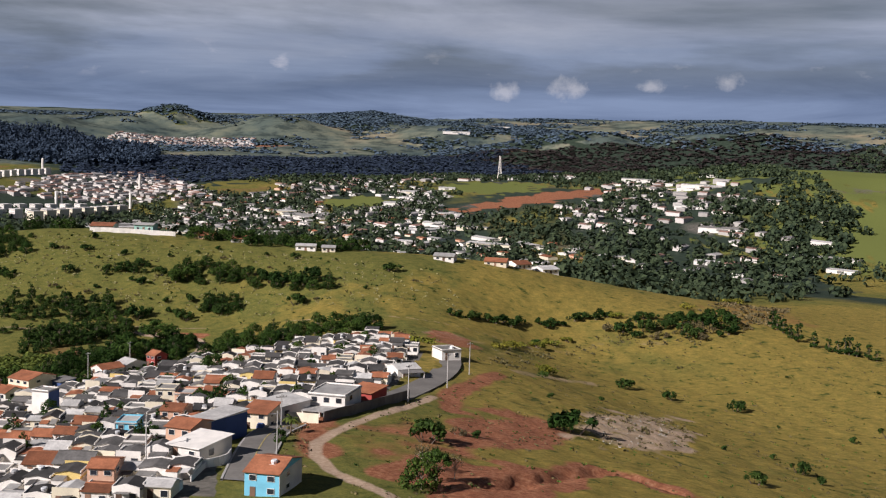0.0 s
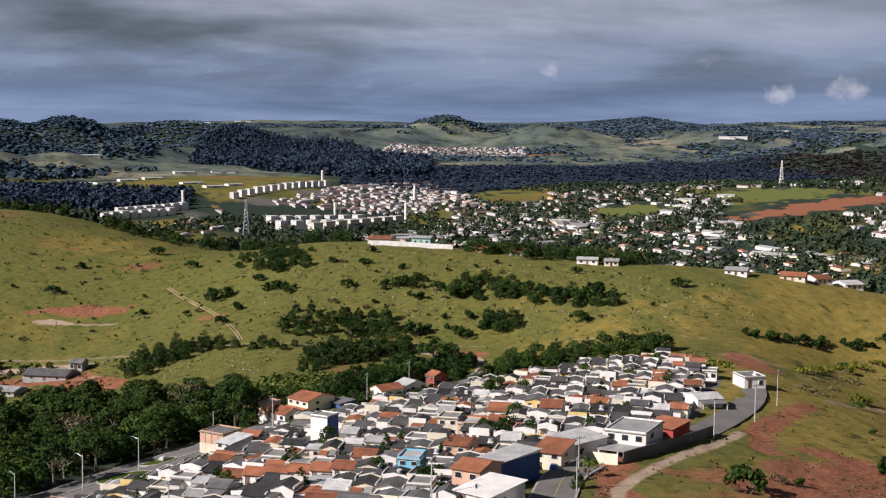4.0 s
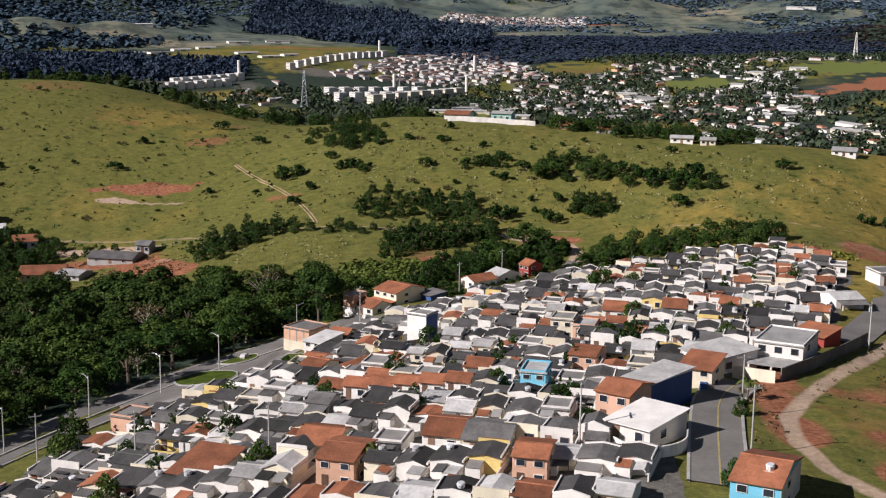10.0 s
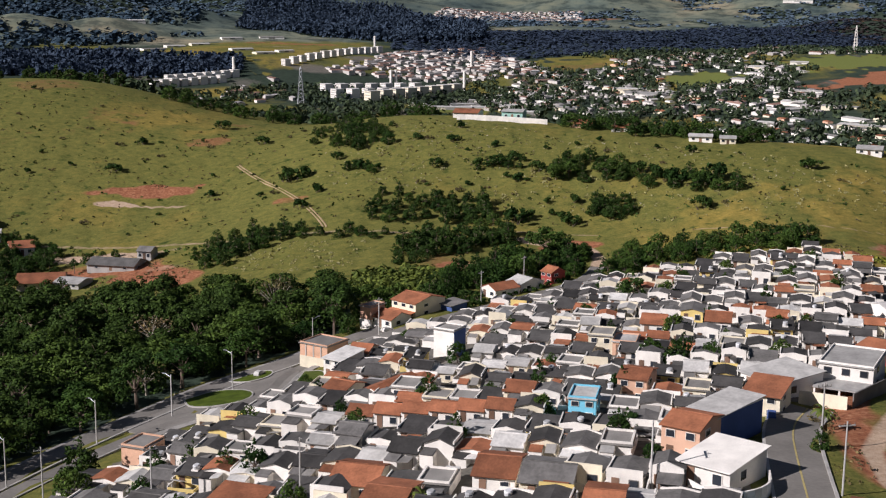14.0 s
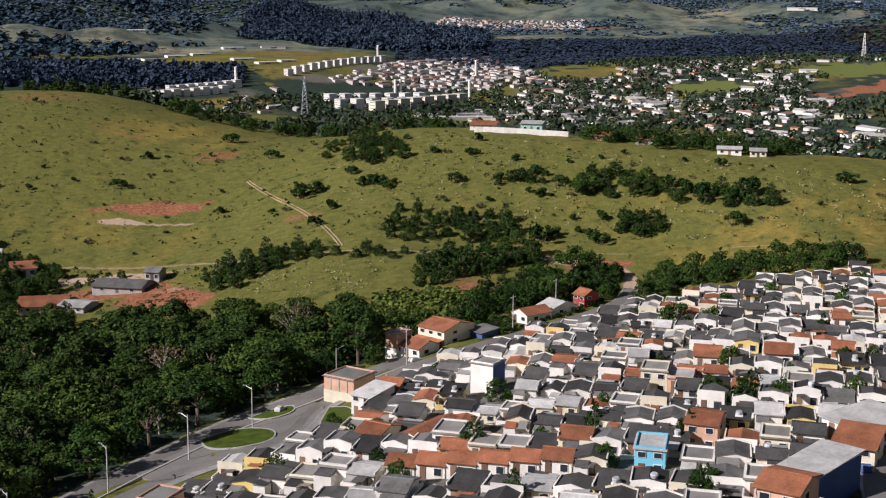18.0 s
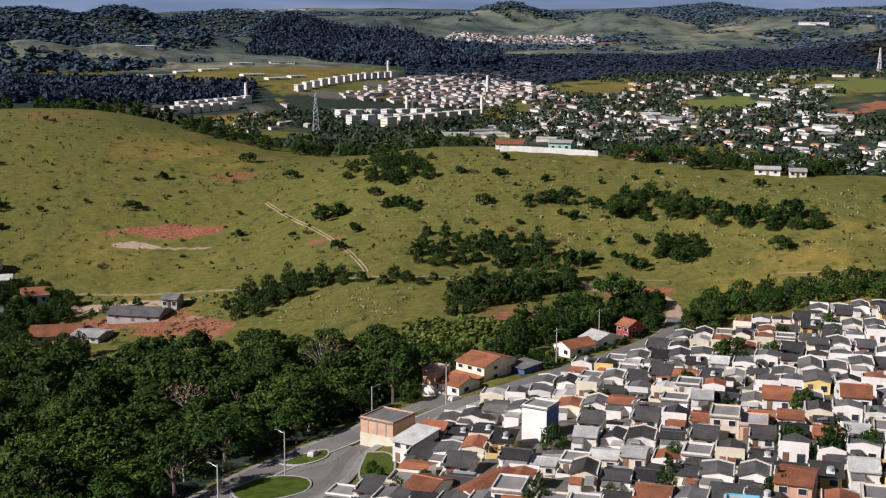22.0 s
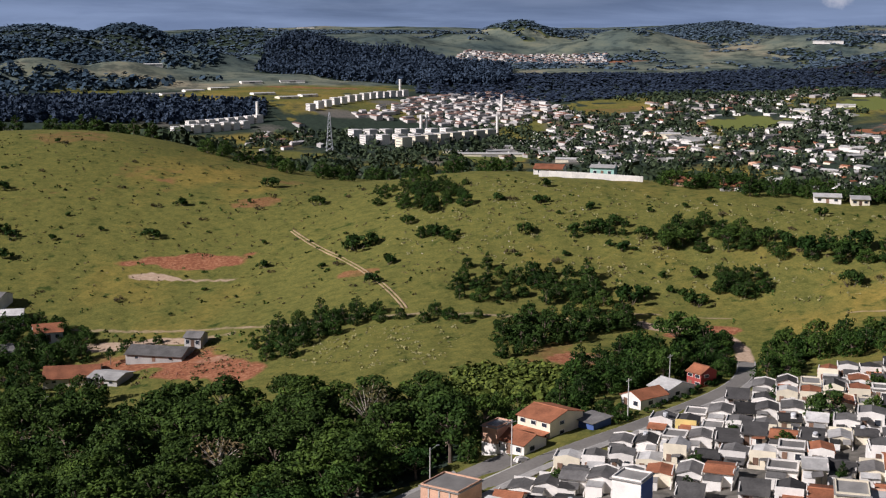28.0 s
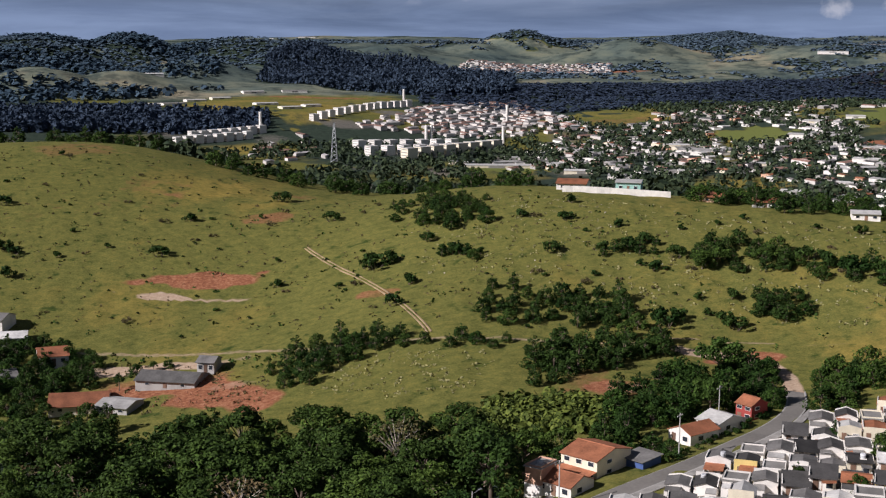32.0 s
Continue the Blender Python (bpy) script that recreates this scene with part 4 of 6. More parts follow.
        part("tank_plinth", Geo().box(w * 0.15 - 0.55, w * 0.15 + 0.55, -d * 0.2 - 0.55, -d * 0.2 + 0.55, h - 0.6, zt + 0.12), M["white"], ob)
        tank(ob, w * 0.15, -d * 0.2, zt + 0.12)
    tagged(ob, label, "house")
    return ob


def set_down(ob, x, y, turn=0.0, dz=0.0):
    ob.matrix_basis = pose(x, y, at(x, y, dz), 0, 0, turn)
    return ob


WORDS = {"white": "white", "cream": "cream", "grey": "bare grey", "yellow": "yellow", "pink": "salmon pink", "blue": "sky blue", "green": "lime green", "brick": "bare brick", "red": "dark red",
         "fibre": "grey fibre-cement roof", "darkfibre": "blackened fibre-cement roof", "tile": "orange clay-tile roof", "sheet": "pale sheet roof", "slab": "concrete slab roof"}
KINDS = []
kr = random.Random(5)
for k in range(60):
    wall = kr.choice(("white",) * 16 + ("cream",) * 4 + ("grey", "yellow", "pink"))
    roof = kr.choice(("darkfibre",) * 10 + ("fibre",) * 7 + ("sheet",) * 3 + ("tile",) * 4 + ("slab",) * 1)
    form = kr.choice(("gable", "gable", "cross")) if roof == "tile" else "flat" if roof == "slab" else kr.choice(("cross", "cross", "cross", "cross", "gable", "shed"))
    cover = kr.choice(("",) * 10 + ("sheet", "fibre", "darkfibre", "tile"))
    lab = "%s row house with a %s%s" % (WORDS[wall], WORDS[roof], " and carport" if cover else " and walled yard")
    KINDS.append((dict(w=kr.uniform(4.1, 4.6), d=kr.uniform(3.0, 3.8), wall=wall, roof=roof, form=form, yard=True, cover=cover, label=lab, tanks=roof != "tile" and k % 5 == 2, rise=kr.uniform(0.35, 0.7) if form != "shed" else 0.4,
                       wh=kr.uniform(2.05, 2.55), trim="dark" if k % 2 else "white", back=kr.choice(("sheet", "fibre", "darkfibre", "slab", "tile"))), 1))

rng = random.Random(11)
PLACED = []       # ground taken by the houses that stand out: x, y, clear radius


def landmark(ob, x, y, turn, clear, dz=0.0):
    PLACED.append((x, y, clear))
    return set_down(ob, x, y, turn, dz)


# the houses that stand out
brick = landmark(house(7.2, 5.4, 2, "palebrick", "slab", "flat", label="two-storey bare brick building on a pale base beside the avenue", tanks=0, wh=2.5, windows=False, name="brick_building"), -38.8, 189.3, -22, 6)
part("base", Geo().box(-3.65, 3.65, -2.76, 2.75, -3, 2.2), M["cream"], brick, "pale rendered base")
for x in (-2.0, 0, 2.0):
    part("pillar", Geo().box(x - 0.12, x + 0.12, -2.78, -2.68, 2.2, 4.9), M["grey"], brick)
# the cube's navy right side is the white wall's shade, put into colour
landmark(house(4.6, 3.4, 2, "white", "slab", "flat", label="plain white two-storey cube house with a blind front", tanks=0, wh=3.1, windows=False, side="navy"), -9.7, 176, -20, 5)
tower_house = landmark(house(3.2, 4, 2, "palebrick", "slab", "flat", label="narrow brick tower house on a white base by the avenue", tanks=1, wh=2.74, windows=False), -30, 212.5, -24, 3.5)
part("base", Geo().box(-1.65, 1.65, -2.06, 2.05, -3, 2.3), M["white"], tower_house, "white painted base")
landmark(house(7.5, 8, 2, "cream", "tile", "gable", label="cream two-storey house with an orange tile gable roof", porch="tile", tanks=0, wh=1.95), -18.6, 219.6, -30, 5)
landmark(house(7, 5, 1, "white", "tile", "gable", label="low white annexe under orange tiles by the avenue", tanks=0), -25.5, 211.5, -30, 4)
landmark(house(4.6, 4, 1, "navy", "fibre", "shed", rise=0.3, wh=1.7, label="dark blue carport with a grey roof by the avenue", tanks=0, windows=False), -9.6, 220.4, -35, 4)
landmark(house(5, 6.5, 1, "white", "tile", "cross", label="white house with a small orange gable by the avenue", tanks=0), 3.6, 231.8, -40, 4)
landmark(house(5, 6.5, 1, "white", "sheet", "gable", label="white house with a pale gable roof by the avenue", tanks=0), 10.8, 237.2, -40, 4)
landmark(house(3.6, 4, 2, "red", "tile", "gable", label="dark red two-storey house at the end of the avenue", tanks=0, wh=1.7), 19.4, 243.6, -40, 4)
big = landmark(house(8.2, 8.2, 2, "white", "sheet", "flat", label="large white two-storey house with three front windows", tanks=0, wh=2.32, trim="dark"), 58, 139.3, -18, 7.5)
part("terrace_roof", Geo().slab((-4.0, -7.4, 2.0), (4.0, -7.4, 2.0), (4.0, -4.12, 2.25), (-4.0, -4.12, 2.25), 0.16), M["sheet"], big, "pale terrace slab")
for x in (-3.7, 0, 3.7):
    part("terrace_post", Geo().box(x - 0.15, x + 0.15, -7.3, -7.0, -3, 1.85), M["white"], big)
landmark(house(6.6, 7.8, 1, "white", "sheet", "shed", rise=0.8, label="broad house with a shining pale sheet roof", tanks=0, wh=3.15), 45.3, 136.6, -50, 5.5)
landmark(house(5.4, 5, 2, "cream", "tile", "shed", rise=0.8, label="cream two-storey house under a dark tile roof", tanks=0, wh=1.83), 39.8, 127.8, -18, 4)
landmark(house(5.0, 5.4, 2, "pink", "tile", "gable", rise=0.9, label="salmon two-storey house with an orange roof", tanks=0, wh=2.24), 24.0, 112.0, -22, 4.4)
landmark(house(4.6, 9.6, 2, "white", "sheet", "shed", rise=0.4, label="tall house with dark blue side walls under a pale roof", tanks=0, wh=2.41, windows=False, side="navy"), 29.2, 116.4, -31, 5)
landmark(house(6.2, 6.8, 1, "white", "white", "shed", rise=0.5, label="white corner house with a broad white roof", tanks=0, wh=3.24), 25.6, 103.2, -28, 5)
landmark(house(5.6, 7.6, 2, "blue", "tile", "gable", rise=1.2, label="sky blue two-storey house with an orange tile roof", tanks=1, wh=2.0, side="white"), 36.6, 87.0, -17, 6)
landmark(house(4.3, 4.4, 2, "blue", "sheet", "flat", label="bright sky blue house among the rows", tanks=0, wh=1.75), 12.6, 132.4, -8, 4)
landmark(house(6.8, 5.4, 1, "white", "sheet", "gable", label="white house with a pale ribbed roof by the lane", tanks=0, rise=0.8, wh=2.3, porch="fibre"), 87.5, 184.5, 8, 5)
landmark(house(6.4, 5, 1, "white", "slab", "flat", label="white flat-roofed house at the lane's end", tanks=1, wh=3.3), 107.5, 206, 8, 5)
landmark(house(6, 5, 1, "red", "tile", "shed", rise=0.6, label="low red house behind the dark wall", tanks=0, windows=False), 69, 153, -30, 4)
landmark(house(5.4, 6, 2, "palebrick", "tile", "gable", rise=0.8, label="half-plastered brick house with an orange roof", tanks=0, wh=1.9), -16, 101.5, -10, 3.4)
landmark(house(4.4, 4.6, 2, "pink", "tile", "gable", rise=0.6, label="salmon two-storey house with an open loggia", tanks=0, wh=1.8), 9.4, 94, -8, 2.6)
landmark(house(6.5, 6, 1, "cream", "tile", "gable", rise=1.2, label="cream house with a broad orange tile roof", tanks=0), -21, 112.5, -8, 3.6)
landmark(house(7, 6.5, 1, "white", "tile", "shed", rise=1.1, label="white house under one large orange tile slope", tanks=0), -38, 108.5, -12, 3.6)
landmark(house(5.5, 6, 1, "white", "tile", "gable", rise=1.1, label="white house with a steep orange tile roof", tanks=0), -2, 108, -8, 4)
landmark(house(6.5, 6, 1, "cream", "fibre", "gable", rise=1.0, label="cream house with a dark fibre-cement roof", tanks=0), 4.2, 104, -8, 4)
landmark(house(4.4, 4.2, 2, "palebrick", "slab", "flat", label="narrow unplastered brick house at the estate corner", tanks=0, wh=1.65, windows=False), -61.8, 138.4, -14, 3.2)
for w, d, st, wall, roof, form, rise, wh, x, y, turn, clear, lab in (
        (4.4, 5.6, 2, "white", "sheet", "shed", 0.5, 2.0, -32.5, 177.2, -22, 3.2, "white two-storey house with a sloping pale roof beside the brick building"),
        (4.6, 4.6, 1, "cream", "tile", "gable", 0.9, 3.2, -29.0, 152.2, -20, 2.8, "cream house with a steep orange roof near the avenue"),
        (4.4, 4.0, 1, "white", "tile", "gable", 0.7, 2.4, -31.5, 163.5, -15, 2.6, "low white house with an orange roof by the grass plot"),
        (4.6, 8.4, 1, "white", "tile", "cross", 0.9, 2.6, -20.0, 150.5, -24, 3.0, "white house under a long orange tile ridge"),
        (4.4, 4.2, 2, "white", "slab", "flat", 0.3, 1.9, -16.6, 146.4, -9, 2.4, "white box house with a flat roof among the rows"),
        (4.8, 4.2, 2, "cream", "slab", "flat", 0.3, 2.1, 21.4, 168.6, -9, 2.6, "cream two-storey house with a blind front wall"),
        (4.6, 4.2, 1, "pink", "sheet", "flat", 0.3, 2.7, 26.0, 167.6, -9, 2.4, "peach house with a flat roof among the rows"),
        (4.8, 5.0, 2, "pink", "tile", "gable", 0.8, 2.0, 22.6, 140.4, -14, 3.0, "peach two-storey house under an orange roof"),
        (5.2, 5.4, 1, "white", "tile", "gable", 1.1, 2.7, 34.6, 180.6, -9, 2.8, "white house under a broad orange roof in the rows"),
        (5.2, 5.0, 1, "white", "tile", "gable", 1.1, 3.0, 47.2, 177.0, -9, 2.8, "tall white house with a steep orange roof in the rows"),
        (4.8, 4.6, 1, "yellow", "fibre", "cross", 0.6, 2.8, 44.6, 187.5, -9, 2.6, "yellow house with a grey gable roof in the rows")):
    landmark(house(w, d, st, wall, roof, form, rise=rise, wh=wh, label=lab, tanks=0), x, y, turn, clear)
for x in (-23.5, -18.9, -14.3, -9.7, -5.1, -0.5):
    landmark(house(4.4, 3.2, 1, "white", "tile", "gable", rise=0.85, label="white row house with an orange tile roof", tanks=0, wh=2.6), x, 133.6 - 0.169 * x, -9.6, 2.0)

# the rows
protos = []
for kw, weight in KINDS:
    protos += [(kw, None)] * weight
made = {}
ROWTURN = -9.6
ux, uy = math.cos(radians(ROWTURN)), math.sin(radians(ROWTURN))
for k, v in enumerate([132.9 + 17.7 * (i // 2) + 8.4 * (i % 2) for i in range(-6, 16)]):
    s = -80 + rng.uniform(0, 3)
    while s < 125:
        s += 4.75 + rng.uniform(-0.1, 0.25)
        x, y = s * ux, s * uy + v + rng.uniform(-1.0, 1.0)
        if not (inside(x, y, ESTATE) and inside(x + 2.5, y, ESTATE) and inside(x - 3, y, ESTATE) and inside(x, y + 3, ESTATE)):
            continue
        if any(math.hypot(x - px, y - py) < c + 0.9 for px, py, c in PLACED) or rng.random() < 0.045:
            continue
        kw = protos[rng.randrange(len(protos))][0]
        if v > 180 and kw["roof"] == "darkfibre" and rng.random() < 0.6:
            kw = protos[rng.randrange(len(protos))][0]
        key = id(kw)
        if abs(v - 132.9) < 1 and -28 < x < 3:
            continue
        turn = ROWTURN + rng.uniform(-2.5, 2.5) + (180 if k % 2 == 0 and kw["form"] != "shed" else 0)
        dz = rng.uniform(-0.3, 0.3)
        p = pose(x, y, at(x, y, dz), 0, 0, turn)
        if key not in made:
            made[key] = house(**kw)
            tagged(made[key], group="houses of the estate")
            made[key].matrix_basis = p
        else:
            copied = copy_thing(made[key], p)
            copied.scale = (rng.uniform(0.92, 1.06), rng.uniform(0.88, 1.06), rng.choice((0.82, 0.9, 0.95, 1.0, 1.05, 1.1, 1.15, 1.45)))


# ---- trees ----
def leaves(n, lobes, size, rnd, squash=0.8):
    """Leaf sprays scattered over uneven lobes (x, y, z, r), as one list of quads."""
    v, f = [], []
    tot = sum(q[3] ** 2 for q in lobes)
    for cx, cy, cz, r in lobes:
        lean = Vector((rnd.uniform(.75, 1.3), rnd.uniform(.75, 1.3), squash * rnd.uniform(.7, 1.25)))
        for _ in range(int(n * r * r / tot)):
            d = Vector((rnd.gauss(0, 1), rnd.gauss(0, 1), rnd.gauss(0.25, 1))).normalized()
            out = rnd.uniform(0.5, 1.0) ** 0.6 * (1.35 if rnd.random() < 0.12 else 1.0)
            c = Vector((cx, cy, cz)) + Vector((d.x * lean.x, d.y * lean.y, d.z * lean.z)) * r * out
            nrm = (d * 0.8 + Vector((rnd.uniform(-.8, .8), rnd.uniform(-.8, .8), rnd.uniform(-.4, .9)))).normalized()
            a = nrm.orthogonal().normalized()
            a.rotate(Matrix.Rotation(rnd.uniform(0, 6.28), 3, nrm))
            b = nrm.cross(a)
            s, s2 = size * rnd.uniform(0.5, 1.35), size * rnd.uniform(0.35, 0.8)
            i = len(v)
            v += [tuple(c - a * s), tuple(c + b * s2 - nrm * s * 0.15), tuple(c + a * s), tuple(c - b * s2 - nrm * s * 0.15)]
            f.append((i, i + 1, i + 2, i + 3))
    return v, f


def limb_tree(name, height, spread, mat, seed, label, lobes_n=11, n=1500, size=0.42, bare=0.0, bark="bark", low=0.35):
    """A tapered trunk with forking limbs and a crown of leaf sprays on uneven lobes."""
    rnd = random.Random(seed)
    ob = new(name)
    g = Geo()
    top = height * rnd.uniform(0.34, 0.42)
    bend = Vector((rnd.uniform(-.3, .3), rnd.uniform(-.3, .3), 0))
    g.tube((0, 0, -0.8), bend * 0.5 + Vector((0, 0, top * 0.5)), height * 0.032, height * 0.024)
    g.tube(bend * 0.5 + Vector((0, 0, top * 0.5)), bend + Vector((0, 0, top)), height * 0.024, height * 0.018)
    lobes = []
    many = int(lobes_n * 1.9)
    for i in range(many):
        a = 2.39996 * i + rnd.uniform(-.5, .5)
        q = math.sqrt((i + 0.4) / many) * rnd.uniform(0.75, 1.12)
        r = spread * rnd.choice((0.13, 0.17, 0.2, 0.24, 0.3))
        x, y = math.cos(a) * spread * q * 0.8, math.sin(a) * spread * q * 0.8
        z = height * (low + (0.95 - low) * (1 - 0.75 * min(1.2, q) ** 2) * rnd.uniform(0.62, 1.08)) - r * 0.3
        lobes.append((x, y, z, r))
        if i % 2 == 0:
            g.tube(bend + Vector((0, 0, top * rnd.uniform(0.75, 1))), Vector((x, y, z)), height * 0.013, height * 0.004, 5)
    if low < 0.2:
        for i in range(9):
            a, r = 0.7 * i + rnd.uniform(-.3, .3), spread * rnd.uniform(0.2, 0.34)
            lobes.append((math.cos(a) * spread * rnd.uniform(.5, .75), math.sin(a) * spread * rnd.uniform(.5, .75), height * rnd.uniform(0.08, 0.3), r))
    part("trunk", g, M[bark], ob)
    v, f = leaves(int(n * (1 - bare)), lobes, size, rnd)
    part("crown", mesh_of("crown", v, f, M[mat]), None, ob)
    tagged(ob, label, "tree")
    return ob


def bush(name, height, spread, mat, seed, label, n=420, size=0.3):
    rnd = random.Random(seed)
    ob = new(name)
    lobes, g = [], Geo()
    for i in range(12):
        a, q = rnd.uniform(0, 6.283), rnd.uniform(0.05, 1) ** 0.6
        r = spread * rnd.uniform(0.16, 0.36)
        p = (math.cos(a) * spread * q * 0.78, math.sin(a) * spread * q * 0.78, height * (0.18 + (0.62 - 0.4 * q) * rnd.uniform(0.4, 1.1)))
        lobes.append((*p, r))
        if i % 2:
            g.tube((p[0] * 0.2, p[1] * 0.2, -0.5), p, 0.09, 0.03, 5)
    part("stem", g, M["bark"], ob)
    v, f = leaves(n, lobes, size, rnd, height / spread * 0.8)
    part("foliage", mesh_of("foliage", v, f, M[mat]), None, ob)
    tagged(ob, label, "bush")
    return ob


TREES = [limb_tree("tree", h, s, m, i, lab, n=n, size=sz) for i, (h, s, m, lab, n, sz) in enumerate((
    (11, 5.2, "leaf", "dark green broadleaf tree in the dense woodland", 1750, 0.36), (13, 6.0, "leaf", "tall dark broadleaf tree with an uneven crown", 2000, 0.38),
    (9, 4.6, "leaf2", "bright green leafy tree in the woodland", 1550, 0.34), (12, 4.8, "leaf", "slender dark woodland tree", 1650, 0.35),
    (10, 5.6, "leaf2", "broad mid-green tree with loose foliage", 1700, 0.36), (9, 4.4, "leaf3", "sparse grey-brown tree with thin leaves", 600, 0.4)))]
TREES += [limb_tree("tree", h, s, m, 20 + i, lab, n=n, size=sz, low=lo, lobes_n=ln, bark=bk) for i, (h, s, m, lab, n, sz, lo, ln, bk) in enumerate((
    (6.8, 4.2, "leaf", "dense dark tree leafy down to the ground", 1600, 0.32, 0.1, 13, "bark"), (6.2, 4.4, "leaf2", "mid-green tree with low hanging foliage", 1600, 0.32, 0.1, 13, "bark"),
    (7.6, 3.4, "leaf", "upright dark tree leafy down to the ground", 1500, 0.3, 0.1, 13, "bark"), (9.5, 5.6, "leaf3", "half-bare tree with pale forked branches", 330, 0.34, 0.45, 22, "paleb"),
    (7.0, 1.9, "leaf", "narrow dark hedge tree on the pasture edge", 700, 0.34, 0.1, 9, "bark")))]
BUSHES = [bush("bush", h, s, m, 40 + i, lab, n, sz) for i, (h, s, m, lab, n, sz) in enumerate((
    (2.6, 2.3, "leaf", "round dark green bush on the pasture", 420, 0.28), (3.4, 3.0, "leaf", "large dark bush on the pasture", 560, 0.32),
    (1.6, 1.6, "leaf2", "low green shrub on the pasture", 260, 0.22), (2.2, 2.4, "leaf3", "dry brownish shrub on the pasture", 300, 0.25), (1.1, 1.0, "leaf", "small dark tussock bush on the slope", 150, 0.18), (2.0, 2.4, "gold", "yellow-green flowering shrub on the pasture", 380, 0.24)))]
used = set()


def plant(proto, x, y, scale=1.0, group="", wide=1.0):
    m = pose(x, y, at(x, y), 0, 0, rng.uniform(0, 360))
    if proto.name not in used:
        used.add(proto.name)
        ob = proto
        ob.matrix_basis = m
    else:
        ob = copy_thing(proto, m)
    ob.scale = (wide * scale * rng.uniform(0.9, 1.1), wide * scale * rng.uniform(0.9, 1.1), scale * rng.uniform(0.85, 1.15))
    if group:
        tagged(ob, group=group)
    return ob


def scatter(poly, gap, tries, clear=()):
    """Points in a polygon no closer to each other than gap."""
    xs, ys = [p[0] for p in poly], [p[1] for p in poly]
    out = []
    for _ in range(tries):
        x, y = rng.uniform(min(xs), max(xs)), rng.uniform(min(ys), max(ys))
        if inside(x, y, poly) and all((x - a) ** 2 + (y - b) ** 2 > gap * gap for a, b in out) and all(math.hypot(x - a, y - b) > r for a, b, r in clear):
            out.append((x, y))
    return out


def joined(name, spots, label):
    """Many trees standing so close that nobody could count them, as one mesh."""
    vs, fs, ms, mats, base = [], [], [], [], 0
    for proto, x, y, s, wide in spots:
        m = np.array(Matrix.Rotation(rng.uniform(0, 6.283), 3, "Z")) * np.array([[s * wide], [s * wide], [s]])
        for kid in proto.children:
            me = kid.data
            co = np.empty(len(me.vertices) * 3)
            me.vertices.foreach_get("co", co)
            vs.append(co.reshape(-1, 3) @ m.T * WIDE + lay((x, y, at(x, y))))
            if me.materials[0] not in mats:
                mats.append(me.materials[0])
            fs += [tuple(base + i for i in p.vertices) for p in me.polygons] if kid.name.startswith("trunk") else (np.arange(len(me.vertices)).reshape(-1, 4) + base).tolist()
            ms += [mats.index(me.materials[0])] * len(me.polygons)
            base += len(me.vertices)
    me = mesh_of(name, np.concatenate(vs).tolist(), fs)
    for k in mats:
        me.materials.append(k)
    me.polygons.foreach_set("material_index", ms)
    return tagged(new(name, me), label, "trees", kind="stuff")


deep = []
for x, y in scatter(FOREST, 5.6, 5000):
    if x < -185:
        continue
    kind, size = rng.choice((0, 0, 1, 1, 3, 2, 4, 4, 2, 0, 1, 3, 2, 4, 4, 6, 2, 1, 3, 4, 9) if x < -60 else (0, 1, 1, 3, 2)), rng.uniform(0.5, 1.15)
    if away(x, y, AVENUE) < 15:
        plant(TREES[kind], x, y, size, "woodland trees", 1.3)
    else:
        deep.append((TREES[kind], x, y, size, 1.32))
joined("woodland", deep, "dense dark broadleaf woodland beside the avenue")
# belts of trees: between the estate and the hill, beside the small field, clumps on the slope
BELT = [(-36, 222), (-10, 227), (0, 236), (12, 244), (20, 250), (30, 264), (34, 272), (16, 276), (4, 264), (-7, 242), (-20, 233), (-34, 231)]
BELT_EAST = [(44, 254), (60, 254), (84, 255), (100, 256), (99, 263), (84, 265), (66, 266), (46, 266)]
HEDGE = [(-94, 272), (-84, 276), (-76, 284), (-64, 288), (-62, 293), (-84, 296), (-94, 292)]
HEDGE_LOW = [(-62, 286), (-32, 283), (-32, 288), (-62, 291)]
CLUMPS = [[(-28, 264), (-16, 268), (-4, 274), (8, 280), (10, 287), (2, 298), (-14, 296), (-26, 284)], [(-62, 364), (-50, 354), (-38, 355), (-38, 368), (-50, 378), (-60, 380)],
          [(27, 322), (40, 318), (52, 319), (56, 326), (46, 334), (31, 334)], [(-41, 303), (-28, 302), (-25, 311), (-34, 317), (-42, 315)],
          [(-24, 300), (-9, 298), (1, 301), (3, 309), (-9, 312), (-24, 308)], [(39, 299), (49, 295), (53, 300), (48, 306), (41, 306)]]
for poly, gap, pick, lo, hi in [(BELT, 5.4, (6, 7, 7, 8, 4), 0.8, 1.2), (BELT_EAST, 4.6, (6, 7, 7), 0.75, 1.15), ([(34, 243), (46, 250), (49, 264), (42, 264), (39, 253)], 4.2, (6, 7, 7), 0.6, 1.0), ([(22, 252), (30, 264), (33, 272), (22, 272)], 4.2, (7, 7, 6), 0.7, 1.0), (HEDGE, 3.7, (6, 7, 8), 0.6, 0.9), (HEDGE_LOW, 4.5, (6, 7), 0.4, 0.62)] + [(c, 5.0 if i else 5.4, (6, 6, 8, 7), 0.45 if i else 0.45, 0.98 if i else 0.8) for i, c in enumerate(CLUMPS)]:
    for x, y in scatter(poly, gap, 500):
        plant(TREES[rng.choice(pick)], x, y, rng.uniform(lo, hi), "hillside trees")
DENSE = [(-12, 236), (-10.5, 254), (-1, 268), (17, 272), (32, 263), (28.5, 250), (16, 247), (1, 243)]
